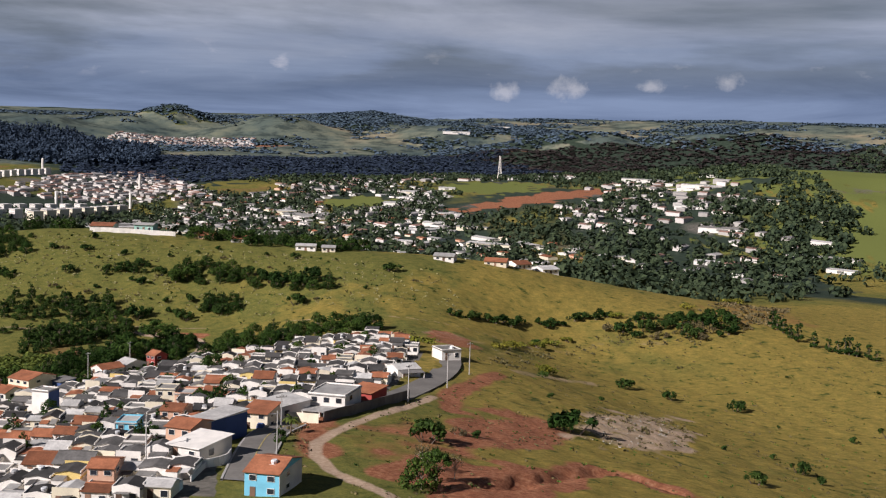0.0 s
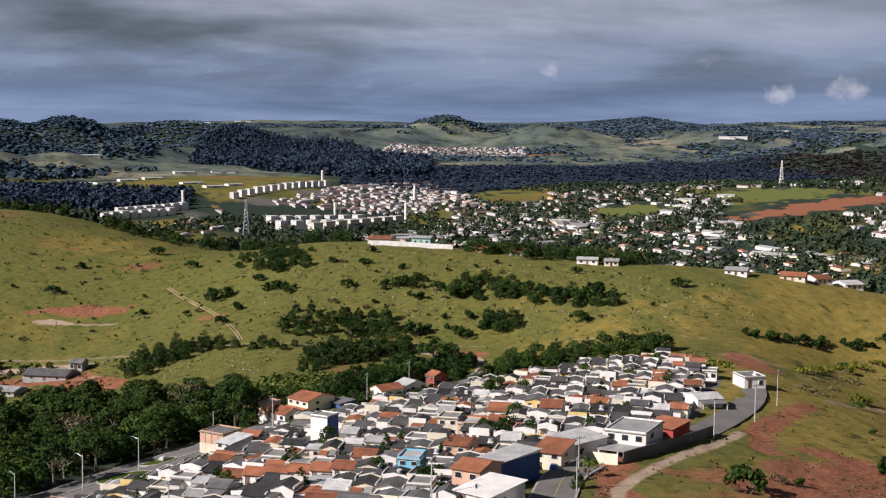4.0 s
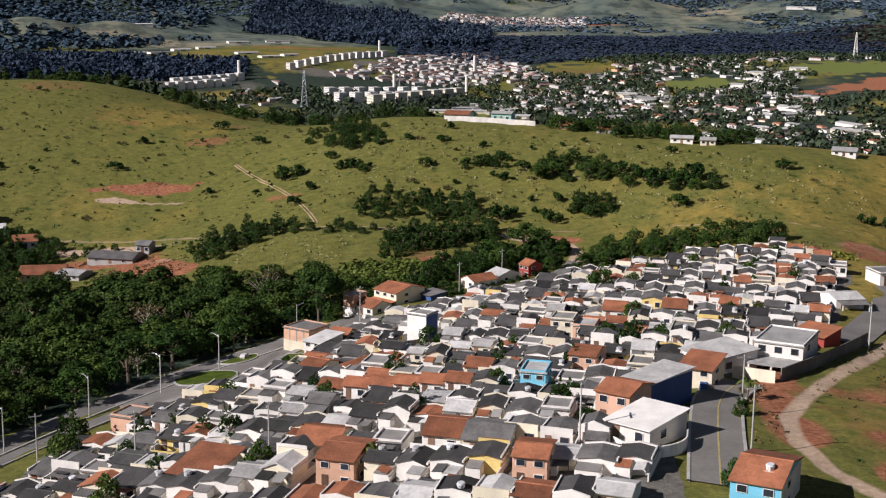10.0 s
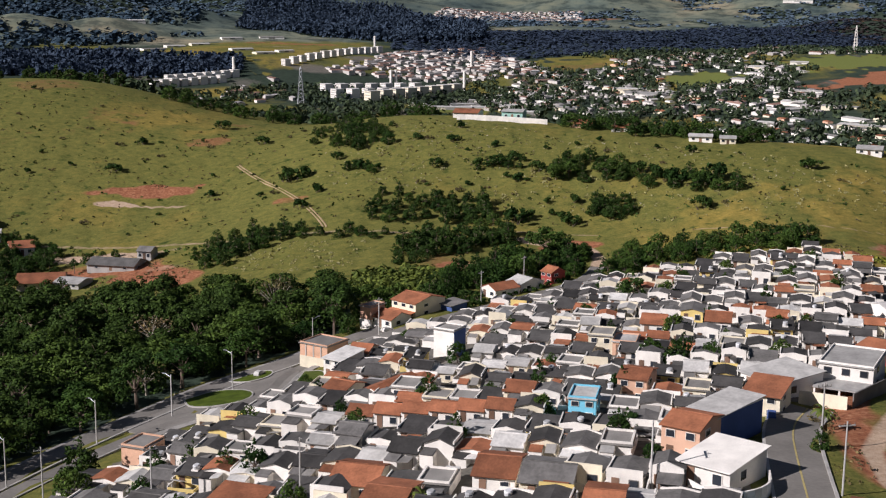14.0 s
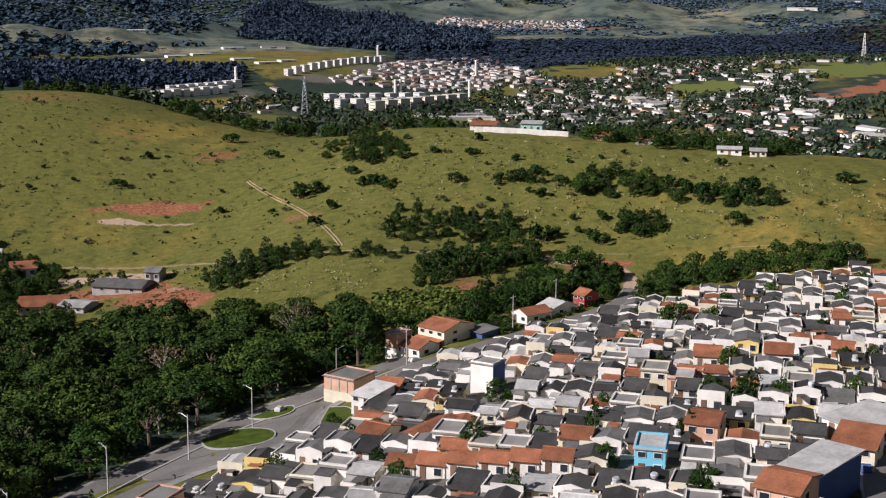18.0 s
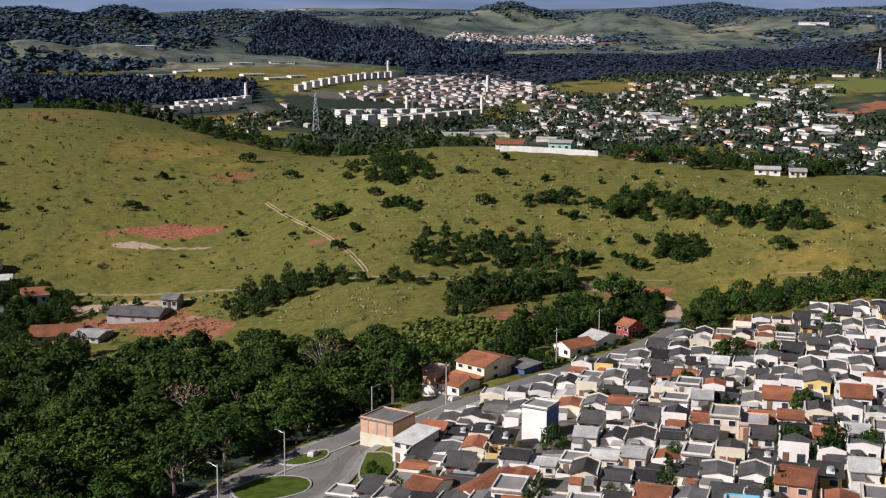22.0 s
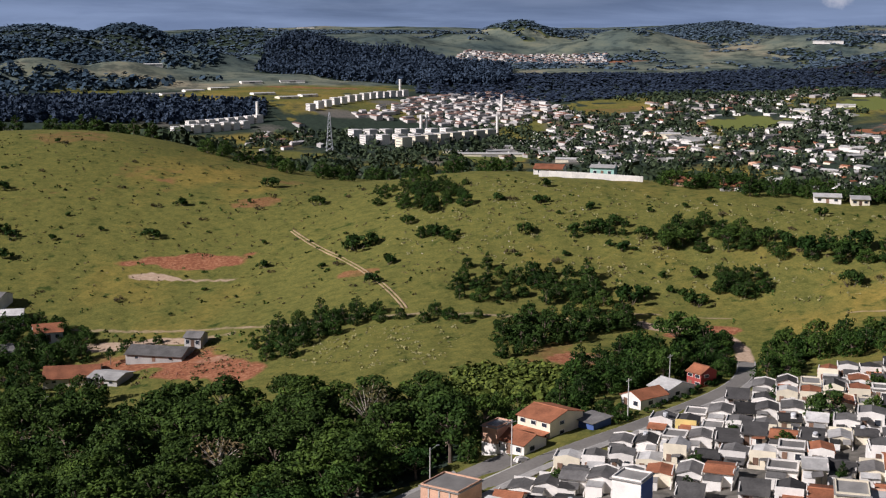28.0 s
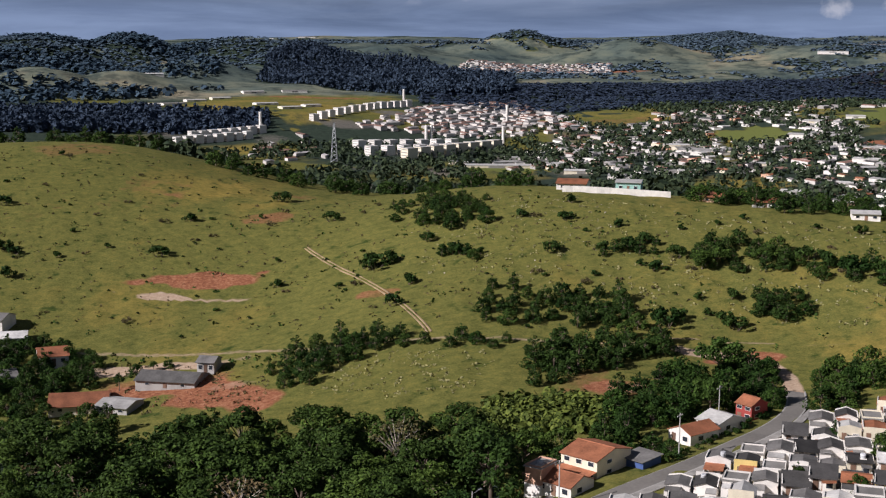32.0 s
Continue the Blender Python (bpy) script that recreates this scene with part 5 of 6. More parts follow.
joined("tree_belt", [(TREES[rng.choice((6, 7, 7, 8, 6))], x, y, rng.uniform(0.75, 1.25), 1.05) for x, y in scatter(DENSE, 5.2, 400)], "dense mixed green trees between the estate and the dirt track")
SPINNEY = [(-27, 281), (-27, 273), (-13, 273), (9, 281), (9, 287), (-8, 283)]
joined("tree_belt", [(TREES[rng.choice((6, 6, 8))], x, y, rng.uniform(0.7, 1.1), 1.1) for x, y in scatter(SPINNEY, 4.2, 300)], "row of dark trees below the pasture")
THORN = [(-41, 308), (-41, 296), (-21, 296), (3, 299), (4, 305), (-20, 306)]
joined("tree_belt", [(TREES[rng.choice((6, 8, 6, 7))], x, y, rng.uniform(0.4, 0.75), 1.15) for x, y in scatter(THORN, 5.2, 200)], "dark thorn trees along the foot of the pasture")
# thickets on the pasture
joined("thicket", [(TREES[rng.choice((6, 8, 6, 7, 4))], x, y, rng.uniform(0.45, 0.85), 1.2) for x, y in scatter([(25, 322), (27, 328), (39, 328), (61, 322), (60, 315), (41, 318)], 4.4, 300)], "broad dark thicket on the pasture")
joined("thicket", [(TREES[rng.choice((6, 8, 6, 7))], x, y, rng.uniform(0.5, 0.85), 1.2) for x, y in scatter([(59, 314), (62, 318), (77, 314), (94, 311), (90, 303), (74, 305), (66, 308)], 4.4, 300)], "long dark thicket across the pasture")
joined("thicket", [(TREES[rng.choice((6, 8, 6, 7))], x, y, rng.uniform(0.4, 0.7), 1.2) for x, y in scatter([(-2, 330), (-1, 334), (11, 336), (20, 334), (18, 329)], 4.2, 300)], "small dark thicket on the pasture")
joined("thicket", [(TREES[rng.choice((6, 8, 6, 7))], x, y, rng.uniform(0.35, 0.7), 1.2) for x, y in scatter([(-71, 369), (-73, 387), (-59, 391), (-45, 380), (-36, 374), (-40, 361), (-52, 357)], 5.2, 300)], "dark thicket below the hill crest")
joined("thicket", [(TREES[rng.choice((6, 8, 6, 7))], x, y, rng.uniform(0.4, 0.7), 1.2) for x, y in scatter([(36, 300), (39, 307), (51, 306), (54, 299), (46, 297)], 4.4, 300)], "loose green thicket on the pasture")
joined("thicket", [(TREES[rng.choice((6, 8, 6, 7))], x, y, rng.uniform(0.35, 0.55), 1.2) for x, y in scatter([(-54, 338), (-53, 342), (-41, 338), (-42, 333)], 3.6, 300)], "round bushes grown together on the slope")
# single bushes on the hill: place and size
HILL_WEST = [(-120, 404, 1.6), (-150, 381, 1.4), (-154, 358, 1.5), (-123, 385, 0.8), (-96, 380, 1.5), (-75, 338, 1.8), (-71, 340, 1.5), (-78, 339, 1.3), (-174, 362, 0.9), (-189, 355, 1),
             (-189, 370, 0.9), (-208, 357, 1.6), (-204, 355, 1.2), (-200, 343, 1.6), (-144, 368, 0.8), (-138, 371, 0.8), (-108, 338, 1.3), (-80, 330, 0.9), (-67, 312, 1.3), (-86, 331, 0.9),
             (-63, 324, 1.4), (-152, 321, 1), (-222, 385, 1.2), (-219, 430, 0.9), (-58, 350, 1.3), (-177, 392, 0.7), (-111, 354, 0.7)]
HILL_MID = [(-26, 357, 1.3), (-21, 356, 1), (-9, 365, 1.3), (-11, 352, 1.3), (-5, 344, 0.7), (6, 346, 1.2), (-46, 337, 1.4), (-50, 340, 1.2), (-40, 336, 1), (-18, 334, 1.4), (-23, 323, 1),
            (-1, 333, 1.4), (6, 333, 1.5), (13, 337, 1.7), (14, 322, 1.5), (10, 325, 1), (21, 328, 1.4), (-5, 321, 0.9), (-28, 295, 0.7), (12, 296, 2), (17, 299, 1.6)]
HILL_EAST = [(60, 322, 1.7), (64, 319, 1.9), (71, 312, 2.2), (79, 309, 2), (84, 312, 2), (33, 308, 1.4), (24, 308, 1), (25, 301, 1), (31, 294, 1.6), (29, 298, 1.2), (75, 294, 1.6), (81, 334, 1.2),
             (68, 339, 0.9), (49, 338, 0.9), (48, 348, 0.9), (26, 343, 0.8), (38, 345, 0.8), (120, 316, 1.6), (105, 300, 0.8)]
for x, y, s in HILL_WEST + HILL_MID + HILL_EAST:
    plant(BUSHES[rng.choice((0, 0, 3) if s < 1.2 else (1, 1, 0))], x, y, s * (0.95 if s < 1.2 else 1.0), "pasture bushes")
SLOPE = [(-240, 330), (-170, 316), (-100, 308), (-30, 318), (60, 296), (140, 292), (130, 318), (60, 344), (0, 368), (-60, 392), (-110, 408), (-190, 438), (-240, 430)]
for x, y in scatter(SLOPE, 6, 330):
    plant(BUSHES[rng.choice((2, 3, 4, 4, 4))], x, y, rng.uniform(0.5, 1.0), "pasture bushes")
MEADOW = [(72, 116, 1.9), (118, 143, 2.5), (183, 230, 1.6), (245, 183, 1.8), (178, 140, 1.3), (176, 131, 1), (212, 210, 1.6), (193, 219, 1.3), (230, 180, 1), (214, 193, 0.5), (150, 120, 1.2),
          (168, 155, 0.7), (180, 120, 0.8), (286, 222, 0.9), (277, 224, 0.7), (255, 242, 0.5), (220, 256, 0.6), (154, 195, 0.7), (82, 125, 1), (86, 124, 0.8), (129, 178, 0.8), (182, 154, 0.7), (418, 338, 1.8)]
for x, y, s in MEADOW:
    plant(BUSHES[rng.choice((0, 3)) if s < 1.2 else 1], x, y, s * 0.9, "meadow bushes")
for x, y, s in ((170, 276, 1.2), (142, 211, 1)):
    plant(BUSHES[2], x, y, s * 1.5, "meadow bushes")
THICKET = [(205, 292), (230, 299), (248, 299), (267, 307), (269, 286), (239, 279), (210, 284)]
for x, y in scatter(THICKET, 3.9, 260):
    plant(BUSHES[rng.choice((0, 1, 1, 3))], x, y, rng.uniform(1.1, 1.8), "meadow bushes")
for x, y, s, k in ((-71, 134, 1.1, 6), (-66, 122, 1.0, 7), (-69, 125, 0.8, 7), (-50.5, 131, 0.7, 6), (-38, 121, 0.7, 6), (-43, 123, 0.6, 8), (33.4, 153.5, 0.85, 6), (39, 153.5, 0.62, 7), (36.2, 212, 1.05, 6), (34.6, 214, 0.7, 7), (93, 259, 1.1, 6), (66, 92, 0.75, 4), (62, 88, 1.1, 7), (65, 97, 0.55, 9), (70, 94, 0.5, 9), (20, 140, 0.62, 6),
                   (60, 215, 0.6, 8), (10, 158, 0.5, 7), (-20, 190, 0.45, 7), (52, 226, 0.65, 6), (72, 200, 0.55, 7), (17, 120, 0.6, 6), (-51, 103, 0.8, 7), (34, 90.5, 0.4, 7), (-40, 172, 0.35, 7), (-38, 168, 0.3, 7), (18, 108, 0.5, 6), (41.5, 112, 0.35, 6),
                   (-30, 160, 0.4, 7), (48, 186, 0.5, 6), (4, 190, 0.45, 6), (66, 178, 0.45, 7), (25, 180, 0.4, 8), (-2, 146, 0.4, 7), (-28, 142, 0.45, 6), (80, 222, 0.6, 6), (70, 236, 0.6, 7), (46, 168, 0.4, 7), (15, 205, 0.45, 6), (-55, 120, 0.6, 7), (-47, 112, 0.55, 6), (-8, 122, 0.4, 7)):
    plant(TREES[k], x, y, s * (1.25 if -50 < x < 58 else 1.0), "street trees", 0.8)
for x, y, sz in ((29, 155, 0.9), (52, 150, 0.7), (38, 172, 0.8), (63, 190, 0.7), (-8, 165, 0.7), (-13, 139, 0.8), (7, 144, 0.7), (22, 193, 0.7), (-24, 128, 0.7), (-45, 140, 0.8), (15, 112, 0.7), (-8, 118, 0.7),
                 (44, 205, 0.8), (58, 168, 0.6), (76, 210, 0.7), (88, 226, 0.8), (84, 200, 0.7), (-34, 150, 0.6), (0, 175, 0.6), (30, 220, 0.7), (66, 228, 0.7), (-56, 124, 0.8), (-30, 104, 0.7), (6, 128, 0.6)):
    plant(TREES[rng.choice((6, 7, 7, 8))], x, y + 4.6, sz, "street trees", 0.85)
for i, p in enumerate(along([(-4, 220.5), (4, 227.5), (14, 235.5), (24, 245.5)], 2.2)):
    plant(BUSHES[0], p.x + rng.uniform(-.3, .3), p.y + rng.uniform(-.3, .3), rng.uniform(0.5, 0.7), "hedge bushes")
CONIFERS = [(290, 298), (287, 274), (306, 261), (320, 246), (336, 242), (352, 236)]
for i, p in enumerate(along(CONIFERS, 2.7)):
    plant(TREES[10], p.x + rng.uniform(-1, 1), p.y + rng.uniform(-1, 1), rng.uniform(0.85, 1.35), "hedge trees")
for i in range(24):
    q = i / 23
    if i not in (11, 12, 17):
        plant(BUSHES[0], 136 + 76 * q, 281 + 20 * q + rng.uniform(-1.5, 1.5), rng.uniform(1.1, 1.6), "hedge bushes")
for x, y, s in ((146, 255, 1.1), (152, 261, 1.3), (160, 267, 1.1), (168, 272, 1.2), (178, 279, 1.1), (186, 283, 0.9), (148, 224, 1.2), (152, 227, 1), (262, 296, 1.3), (216, 300, 1.1), (258, 312, 1.2), (300, 340, 1.6)):
    plant(BUSHES[5], x, y, s * 1.5, "yellow bushes")


# ---- street furniture ----
def street_pole(h=9.0, lamp=True):
    ob = new("street_lamp" if lamp else "utility_pole")
    part("pole", Geo().tube((0, 0, -1), (0, 0, h), 0.15, 0.1, 8), M["concrete"], ob)
    if lamp:
        part("arm", Geo().tube((0, 0, h - 0.5), (1.7, 0, h + 0.1), 0.06, 0.05, 6), M["metal"], ob)
        part("lamp_head", Geo().box(1.5, 2.2, -0.16, 0.16, h - 0.02, h + 0.12), M["metal"], ob)
    else:
        part("crossarm", Geo().box(-1.1, 1.1, -0.06, 0.06, h - 0.6, h - 0.45), M["concrete"], ob)
        for x in (-1, -0.35, 0.35, 1):
            part("insulator", Geo().tube((x, 0, h - 0.45), (x, 0, h - 0.2), 0.06, 0.04, 6), M["dark"], ob)
    tagged(ob, "tall concrete street lamp beside the road" if lamp else "concrete utility pole with a crossarm", "pole")
    return ob


lamp, pole = street_pole(), street_pole(9.5, False)
for i, (ob, x, y, turn) in enumerate(((lamp, -66, 164.5, 160), (lamp, -57.5, 179, 160), (lamp, -43, 198, 30), (lamp, -75.7, 151.1, 150), (lamp, -90, 122, 150), (pole, -27.5, 203.5, 30), (pole, -2, 221.5, 40), (pole, 10.5, 238, 40),
                                      (pole, -72.7, 124.9, 20), (pole, -52.5, 117.5, 20), (pole, -29.3, 111.4, 80), (pole, 16, 100.2, 80), (lamp, -83.6, 133.8, 150), (pole, 38.9, 99.3, 10), (pole, 41.6, 112.2, 10), (pole, 79, 152, 30), (pole, 96, 172, 30), (pole, 109, 190, 20))):
    m = pose(x, y, at(x, y), 0, 0, turn)
    if i in (0, 5):
        ob.matrix_basis = m
    else:
        copy_thing(ob, m)


# ---- the town beyond the hill ----
def block(wall, w=20, d=16, h=20, label=""):
    """A walk-up apartment block with rows of windows."""
    ob = new("apartment_block")
    part("body", Geo().box(-w / 2, w / 2, -d / 2, d / 2, -6, h), M[wall], ob)
    part("roof", Geo().box(-w / 2 - .3, w / 2 + .3, -d / 2 - .3, d / 2 + .3, h, h + 0.7), M["sheet"], ob)
    for s in range(4):
        part("window_band", Geo().box(-w * 0.42, w * 0.42, -d / 2 - 0.06, -d / 2 + 0.05, s * 5 + 2, s * 5 + 3.4), M["slab"], ob)
    tagged(ob, label, "apartment block", "apartment blocks")
    return ob


def water_tower(h, label):
    ob = new("water_tower")
    part("shaft", Geo().tube((0, 0, -4), (0, 0, h), 2.0, 2.0, 14), M["white"], ob)
    part("cap", Geo().tube((0, 0, h), (0, 0, h + 0.8), 2.3, 1.6, 14), M["white"], ob)
    tagged(ob, label, "water tower")
    return ob


white_block, yellow_block = block("white", label="white five-storey apartment block"), block("cream", w=18, label="cream and white apartment block")
first = set()


def put(ob, x, y, turn, s=1.0, dz=0.0):
    m = pose(x, y, at(x, y, dz), 0, 0, turn)
    if ob.name in first:
        ob = copy_thing(ob, m)
    else:
        first.add(ob.name)
        ob.matrix_basis = m
    ob.scale = (s, s, s)
    return ob


for i in range(7):
    put(white_block, -168 + 17 * i, 1016 + 7 * i, -42, 0.5)
    put(white_block, -150 + 17 * i, 978 + 7 * i, -42, 0.5)
for i in range(8):
    put(yellow_block, -108 + 13 * i, 955 + 12 * i, -42, 0.6)
for i in range(8):
    put(white_block, -372 + 10 * i, 1018 + 5 * i, -40, 0.38 + 0.03 * (i % 3))
    put(white_block, -362 + 10 * i, 1042 + 5 * i, -40, 0.42)
for i in range(14):
    put(white_block, -240 + 7.9 * i, 1140 + 15 * i, -38, 0.40 + 0.03 * (i % 2))
tower = water_tower(26, "slender white water tower over the blocks")
for x, y in ((-96, 1062), (-90, 1064), (-293, 1078), (-143, 1335), (-6, 1068), (4, 1214)):
    put(tower, x, y, 0, 0.9)


def lattice(h, w, label, paint):
    """A four-legged lattice mast with bracing."""
    ob = new("lattice_tower")
    n = 9
    at_h = lambda k: w / 2 * (1 - 0.82 * k / n)
    for sx, sy in ((-1, -1), (1, -1), (1, 1), (-1, 1)):
        part("leg", Geo().tube((sx * w / 2, sy * w / 2, -3), (sx * w * 0.09, sy * w * 0.09, h), 0.3, 0.18, 5), M[paint], ob)
    for k in range(n):
        a, b, z0, z1 = at_h(k), at_h(k + 1), h * k / n, h * (k + 1) / n
        for (x0, y0), (x1, y1) in (((-1, -1), (1, -1)), ((1, -1), (1, 1)), ((1, 1), (-1, 1)), ((-1, 1), (-1, -1))):
            part("brace", Geo().tube((x0 * a, y0 * a, z0), (x1 * b, y1 * b, z1), 0.14, 0.14, 4), M[paint], ob)
            part("brace", Geo().tube((x1 * a, y1 * a, z0), (x0 * b, y0 * b, z1), 0.14, 0.14, 4), M[paint], ob)
    tagged(ob, label, "tower")
    return ob


set_down(lattice(40, 7, "grey steel lattice tower beyond the hill", "metal"), -183, 932)
set_down(lattice(38, 6, "pale lattice antenna mast above the red field", "white"), 545, 1240)

FAR_HOUSES = []
for wall, roof, w, d in (("white", "sheet", 15, 10), ("white", "tile", 13, 10), ("cream", "tile", 12, 10), ("white", "fibre", 15, 11), ("white", "slab", 18, 11), ("white", "sheet", 28, 13), ("pink", "tile", 12, 9)):
    ob = new("town_house")
    part("body", gable(w, d, 3.6, 1.4, -5), M[wall], ob)
    for g in slopes(w, d, 3.6, 1.4):
        part("roof_slope", g, M[roof], ob)
    FAR_HOUSES.append(tagged(ob, "%s town house with a %s among trees" % (WORDS[wall], WORDS[roof]), "house", "town houses"))
TOWN_DENSE = [(-186, 1130), (-100, 1330), (22, 1450), (88, 1217), (78, 1128), (-27, 1110)]
TOWN_B = [(85, 1197), (314, 1250), (433, 1049), (282, 721), (171, 823), (59, 894), (-12, 903)]
TOWN_C = [(238, 724), (311, 769), (399, 687), (355, 600), (250, 560), (170, 600)]
TOWN_D = [(424, 793), (542, 973), (634, 1015), (669, 863), (586, 744), (440, 707)]
TOWN_E = [(180, 1200), (288, 1228), (434, 1431), (667, 1332), (617, 1125), (520, 1180)]
TOWN_F = [(-90, 2330), (60, 2290), (300, 2320), (330, 2480), (120, 2560), (-60, 2500)]
TOWN_G = [(330, 540), (470, 520), (600, 640), (560, 720), (450, 690)]
TOWN_H = [(-320, 960), (-240, 1080), (-190, 960), (-230, 900)]
OPEN = ((150, 1205, 55), (470, 1095, 80), (285, 1050, 52), (455, 950, 95), (130, 1290, 45))
n_far = 0
rest = Geo()
rest_roof = Geo()
rest_tile = Geo()
for poly, gap, tries in ((TOWN_C, 15, 400), (TOWN_B, 14.5, 2200), (TOWN_DENSE, 11, 1700), (TOWN_D, 17, 700), (TOWN_E, 18, 900), (TOWN_F, 13, 1400), (TOWN_G, 24, 300), (TOWN_H, 26, 200)):
    for x, y in scatter(poly, gap, tries, OPEN):
        if n_far < 200:
            ob = put(FAR_HOUSES[rng.choice((0, 0, 1, 2, 3, 3, 4, 5, 5, 6))], x, y, rng.choice((35, -55, 20, -70, 125)) + rng.uniform(-6, 6), rng.uniform(0.5, 0.9))
            n_far += 1
        else:
            w, d, h, z = rng.choice((4, 5, 6, 7.5, 10)) * rng.uniform(0.85, 1.15), rng.uniform(3.2, 5.0), rng.uniform(2.6, 4.2), at(x, y)
            a = radians(rng.choice((35, -55)) + rng.uniform(-6, 6))
            rot = lambda px, py: (x + px * math.cos(a) - py * math.sin(a), y + px * math.sin(a) + py * math.cos(a))
            c = [rot(*q) for q in ((-w, -d), (w, -d), (w, d), (-w, d))]
            c, high = [Vector(lay((*p, z))) for p in c], Vector((0, 0, h * 0.9))
            rest.add([p - Vector((0, 0, 5)) for p in c] + [p + high for p in c], [(0, 1, 5, 4), (1, 2, 6, 5), (2, 3, 7, 6), (3, 0, 4, 7)])
            ridge = Vector((0, 0, h * 0.9 + 1.2))
            r0, r1 = Vector(lay((*rot(-w, 0), z))) + ridge, Vector(lay((*rot(w, 0), z))) + ridge
            (rest_tile if rng.random() < 0.45 else rest_roof).add([p + high for p in c] + [r0, r1], [(0, 1, 5, 4), (2, 3, 4, 5), (1, 2, 5), (3, 0, 4)])
tagged(new("town_houses", rest.mesh("town_houses", M["townwall"])), "white houses of the far town", "houses", kind="stuff")
tagged(new("town_roofs", rest_roof.mesh("town_roofs", M["townroof"])), "pale roofs of the far town", "roofs", kind="stuff")
tagged(new("town_roofs", rest_tile.mesh("town_roofs", M["towntile"])), "brown tile roofs of the far town", "roofs", kind="stuff")


# warehouses and long sheds: place, size, turn
SHEDS = [(-468, 1190, 30, 14, 20), (-490, 1350, 34, 14, 30), (-486, 1444, 30, 14, 20), (-454, 1475, 30, 12, 20), (-429, 1586, 36, 14, 15), (-366, 1633, 44, 14, 10), (-286, 1215, 26, 10, 25), (-263, 1245, 22, 10, 25), (-328, 1256, 30, 12, 20),
         (-743, 1871, 46, 16, 20), (-684, 1803, 40, 16, 15), (-667, 2214, 50, 22, 0), (-886, 3606, 70, 26, 0), (-728, 3660, 70, 26, 0), (350, 1012, 40, 12, -8), (372, 1085, 34, 15, -10), (415, 1101, 22, 12, -10), (513, 1291, 62, 12, -15),
         (-18, 918, 69, 12, 1), (89, 976, 46, 16, -5), (201, 948, 58, 16, -12), (232, 929, 30, 12, -14), (340, 1003, 71, 14, -19), (371, 1083, 44, 14, -19), (100, 895, 23, 12, -6), (141, 847, 27, 12, -9), (320, 837, 34, 12, -21),
         (62, 876, 33, 12, -4), (-166, 1054, 40, 14, 9), (309, 967, 60, 12, -18), (327, 715, 39, 12, -25), (212, 732, 22, 10, -16), (647, 977, 88, 8, -34), (611, 917, 45, 8, -34), (640, 863, 62, 6, -37), (563, 776, 33, 8, -36),
         (1109, 3054, 90, 30, -10), (1120, 2735, 150, 26, -15), (934, 2500, 80, 24, -10), (-52, 933, 24, 11, -10), (-10, 941, 26, 11, 10), (32, 943, 22, 10, 0), (72, 1010, 30, 12, -5), (49, 921, 34, 13, -10), (95, 838, 26, 13, -8), (185, 973, 28, 13, 5), (217, 950, 26, 12, 0),
         ]
SHEDS += [(73, 1060, 41, 12, -4), (190, 993, 49, 12, -11), (138, 1076, 30, 10, -7), (1, 973, 27, 8, 0), (619, 681, 25, 6, -42), (546, 552, 19, 8, -45), (708, 959, 33, 8, -36), (338, 792, 30, 8, -23), (348, 898, 33, 8, -21), (263, 753, 22, 8, -19),
         (122, 1121, 20, 9, 0), (167, 1134, 22, 10, -10), (154, 843, 18, 9, 0), (222, 858, 22, 9, -5), (338, 879, 26, 12, -15), (287, 812, 30, 11, -20), (400, 640, 30, 10, -25), (470, 600, 26, 9, -30), (540, 690, 40, 14, -30), (620, 760, 44, 14, -30), (560, 590, 50, 10, -35)]
for k, (x, y, w, d, turn) in enumerate(SHEDS):
    ob = new("warehouse")
    part("body", gable(w, d, 3.4, d * 0.1, -6), M["white" if k % 3 else "cream"], ob)
    for g in slopes(w, d, 3.4, d * 0.1):
        part("roof_slope", g, M["sheet" if k % 4 != 1 else "slab"], ob)
    part("gate", Geo().box(-w * 0.12, w * 0.12, -d / 2 - 0.1, -d / 2 + 0.05, 0, 2.6), M["slab"], ob)
    tagged(ob, "long pale warehouse with a sheet roof in the town", "warehouse", "warehouses")
    set_down(ob, x, y, turn)


# ---- distant woods ----
def woods(name, spots, height, spread, mat, label, per=14, narrow=False, leaf=0.55, up=0.4):
    rnd = np.random.RandomState(len(spots))
    p = np.array(spots)
    z = land(p[:, 0], p[:, 1])
    n = len(p)
    hgt = height * rnd.uniform(0.7, 1.2, n)
    k = per
    d = rnd.normal(size=(n, k, 3))
    d /= np.linalg.norm(d, axis=2, keepdims=True)
    c = np.empty((n, k, 3))
    if narrow:
        u = rnd.uniform(0.1, 1, (n, k))
        c[..., :2] = d[..., :2] * spread * (1.1 - u[..., None])
        c[..., 2] = hgt[:, None] * u
    else:
        c[..., :2] = d[..., :2] * spread
        c[..., 2] = hgt[:, None] * (0.55 + 0.45 * d[..., 2])
    size = spread * leaf * rnd.uniform(0.6, 1.2, (n, k, 1))
    nrm = d + rnd.normal(size=(n, k, 3)) * 0.4 + np.array([0, 0, up])
    nrm /= np.linalg.norm(nrm, axis=2, keepdims=True)
    a = np.cross(nrm, rnd.normal(size=(n, k, 3)))
    a /= np.linalg.norm(a, axis=2, keepdims=True)
    b = np.cross(nrm, a)
    q = np.stack([c - a * size, c + b * size * 0.7, c + a * size, c - b * size * 0.7], 2) * WIDE
    base = lay(np.column_stack([p, z]))
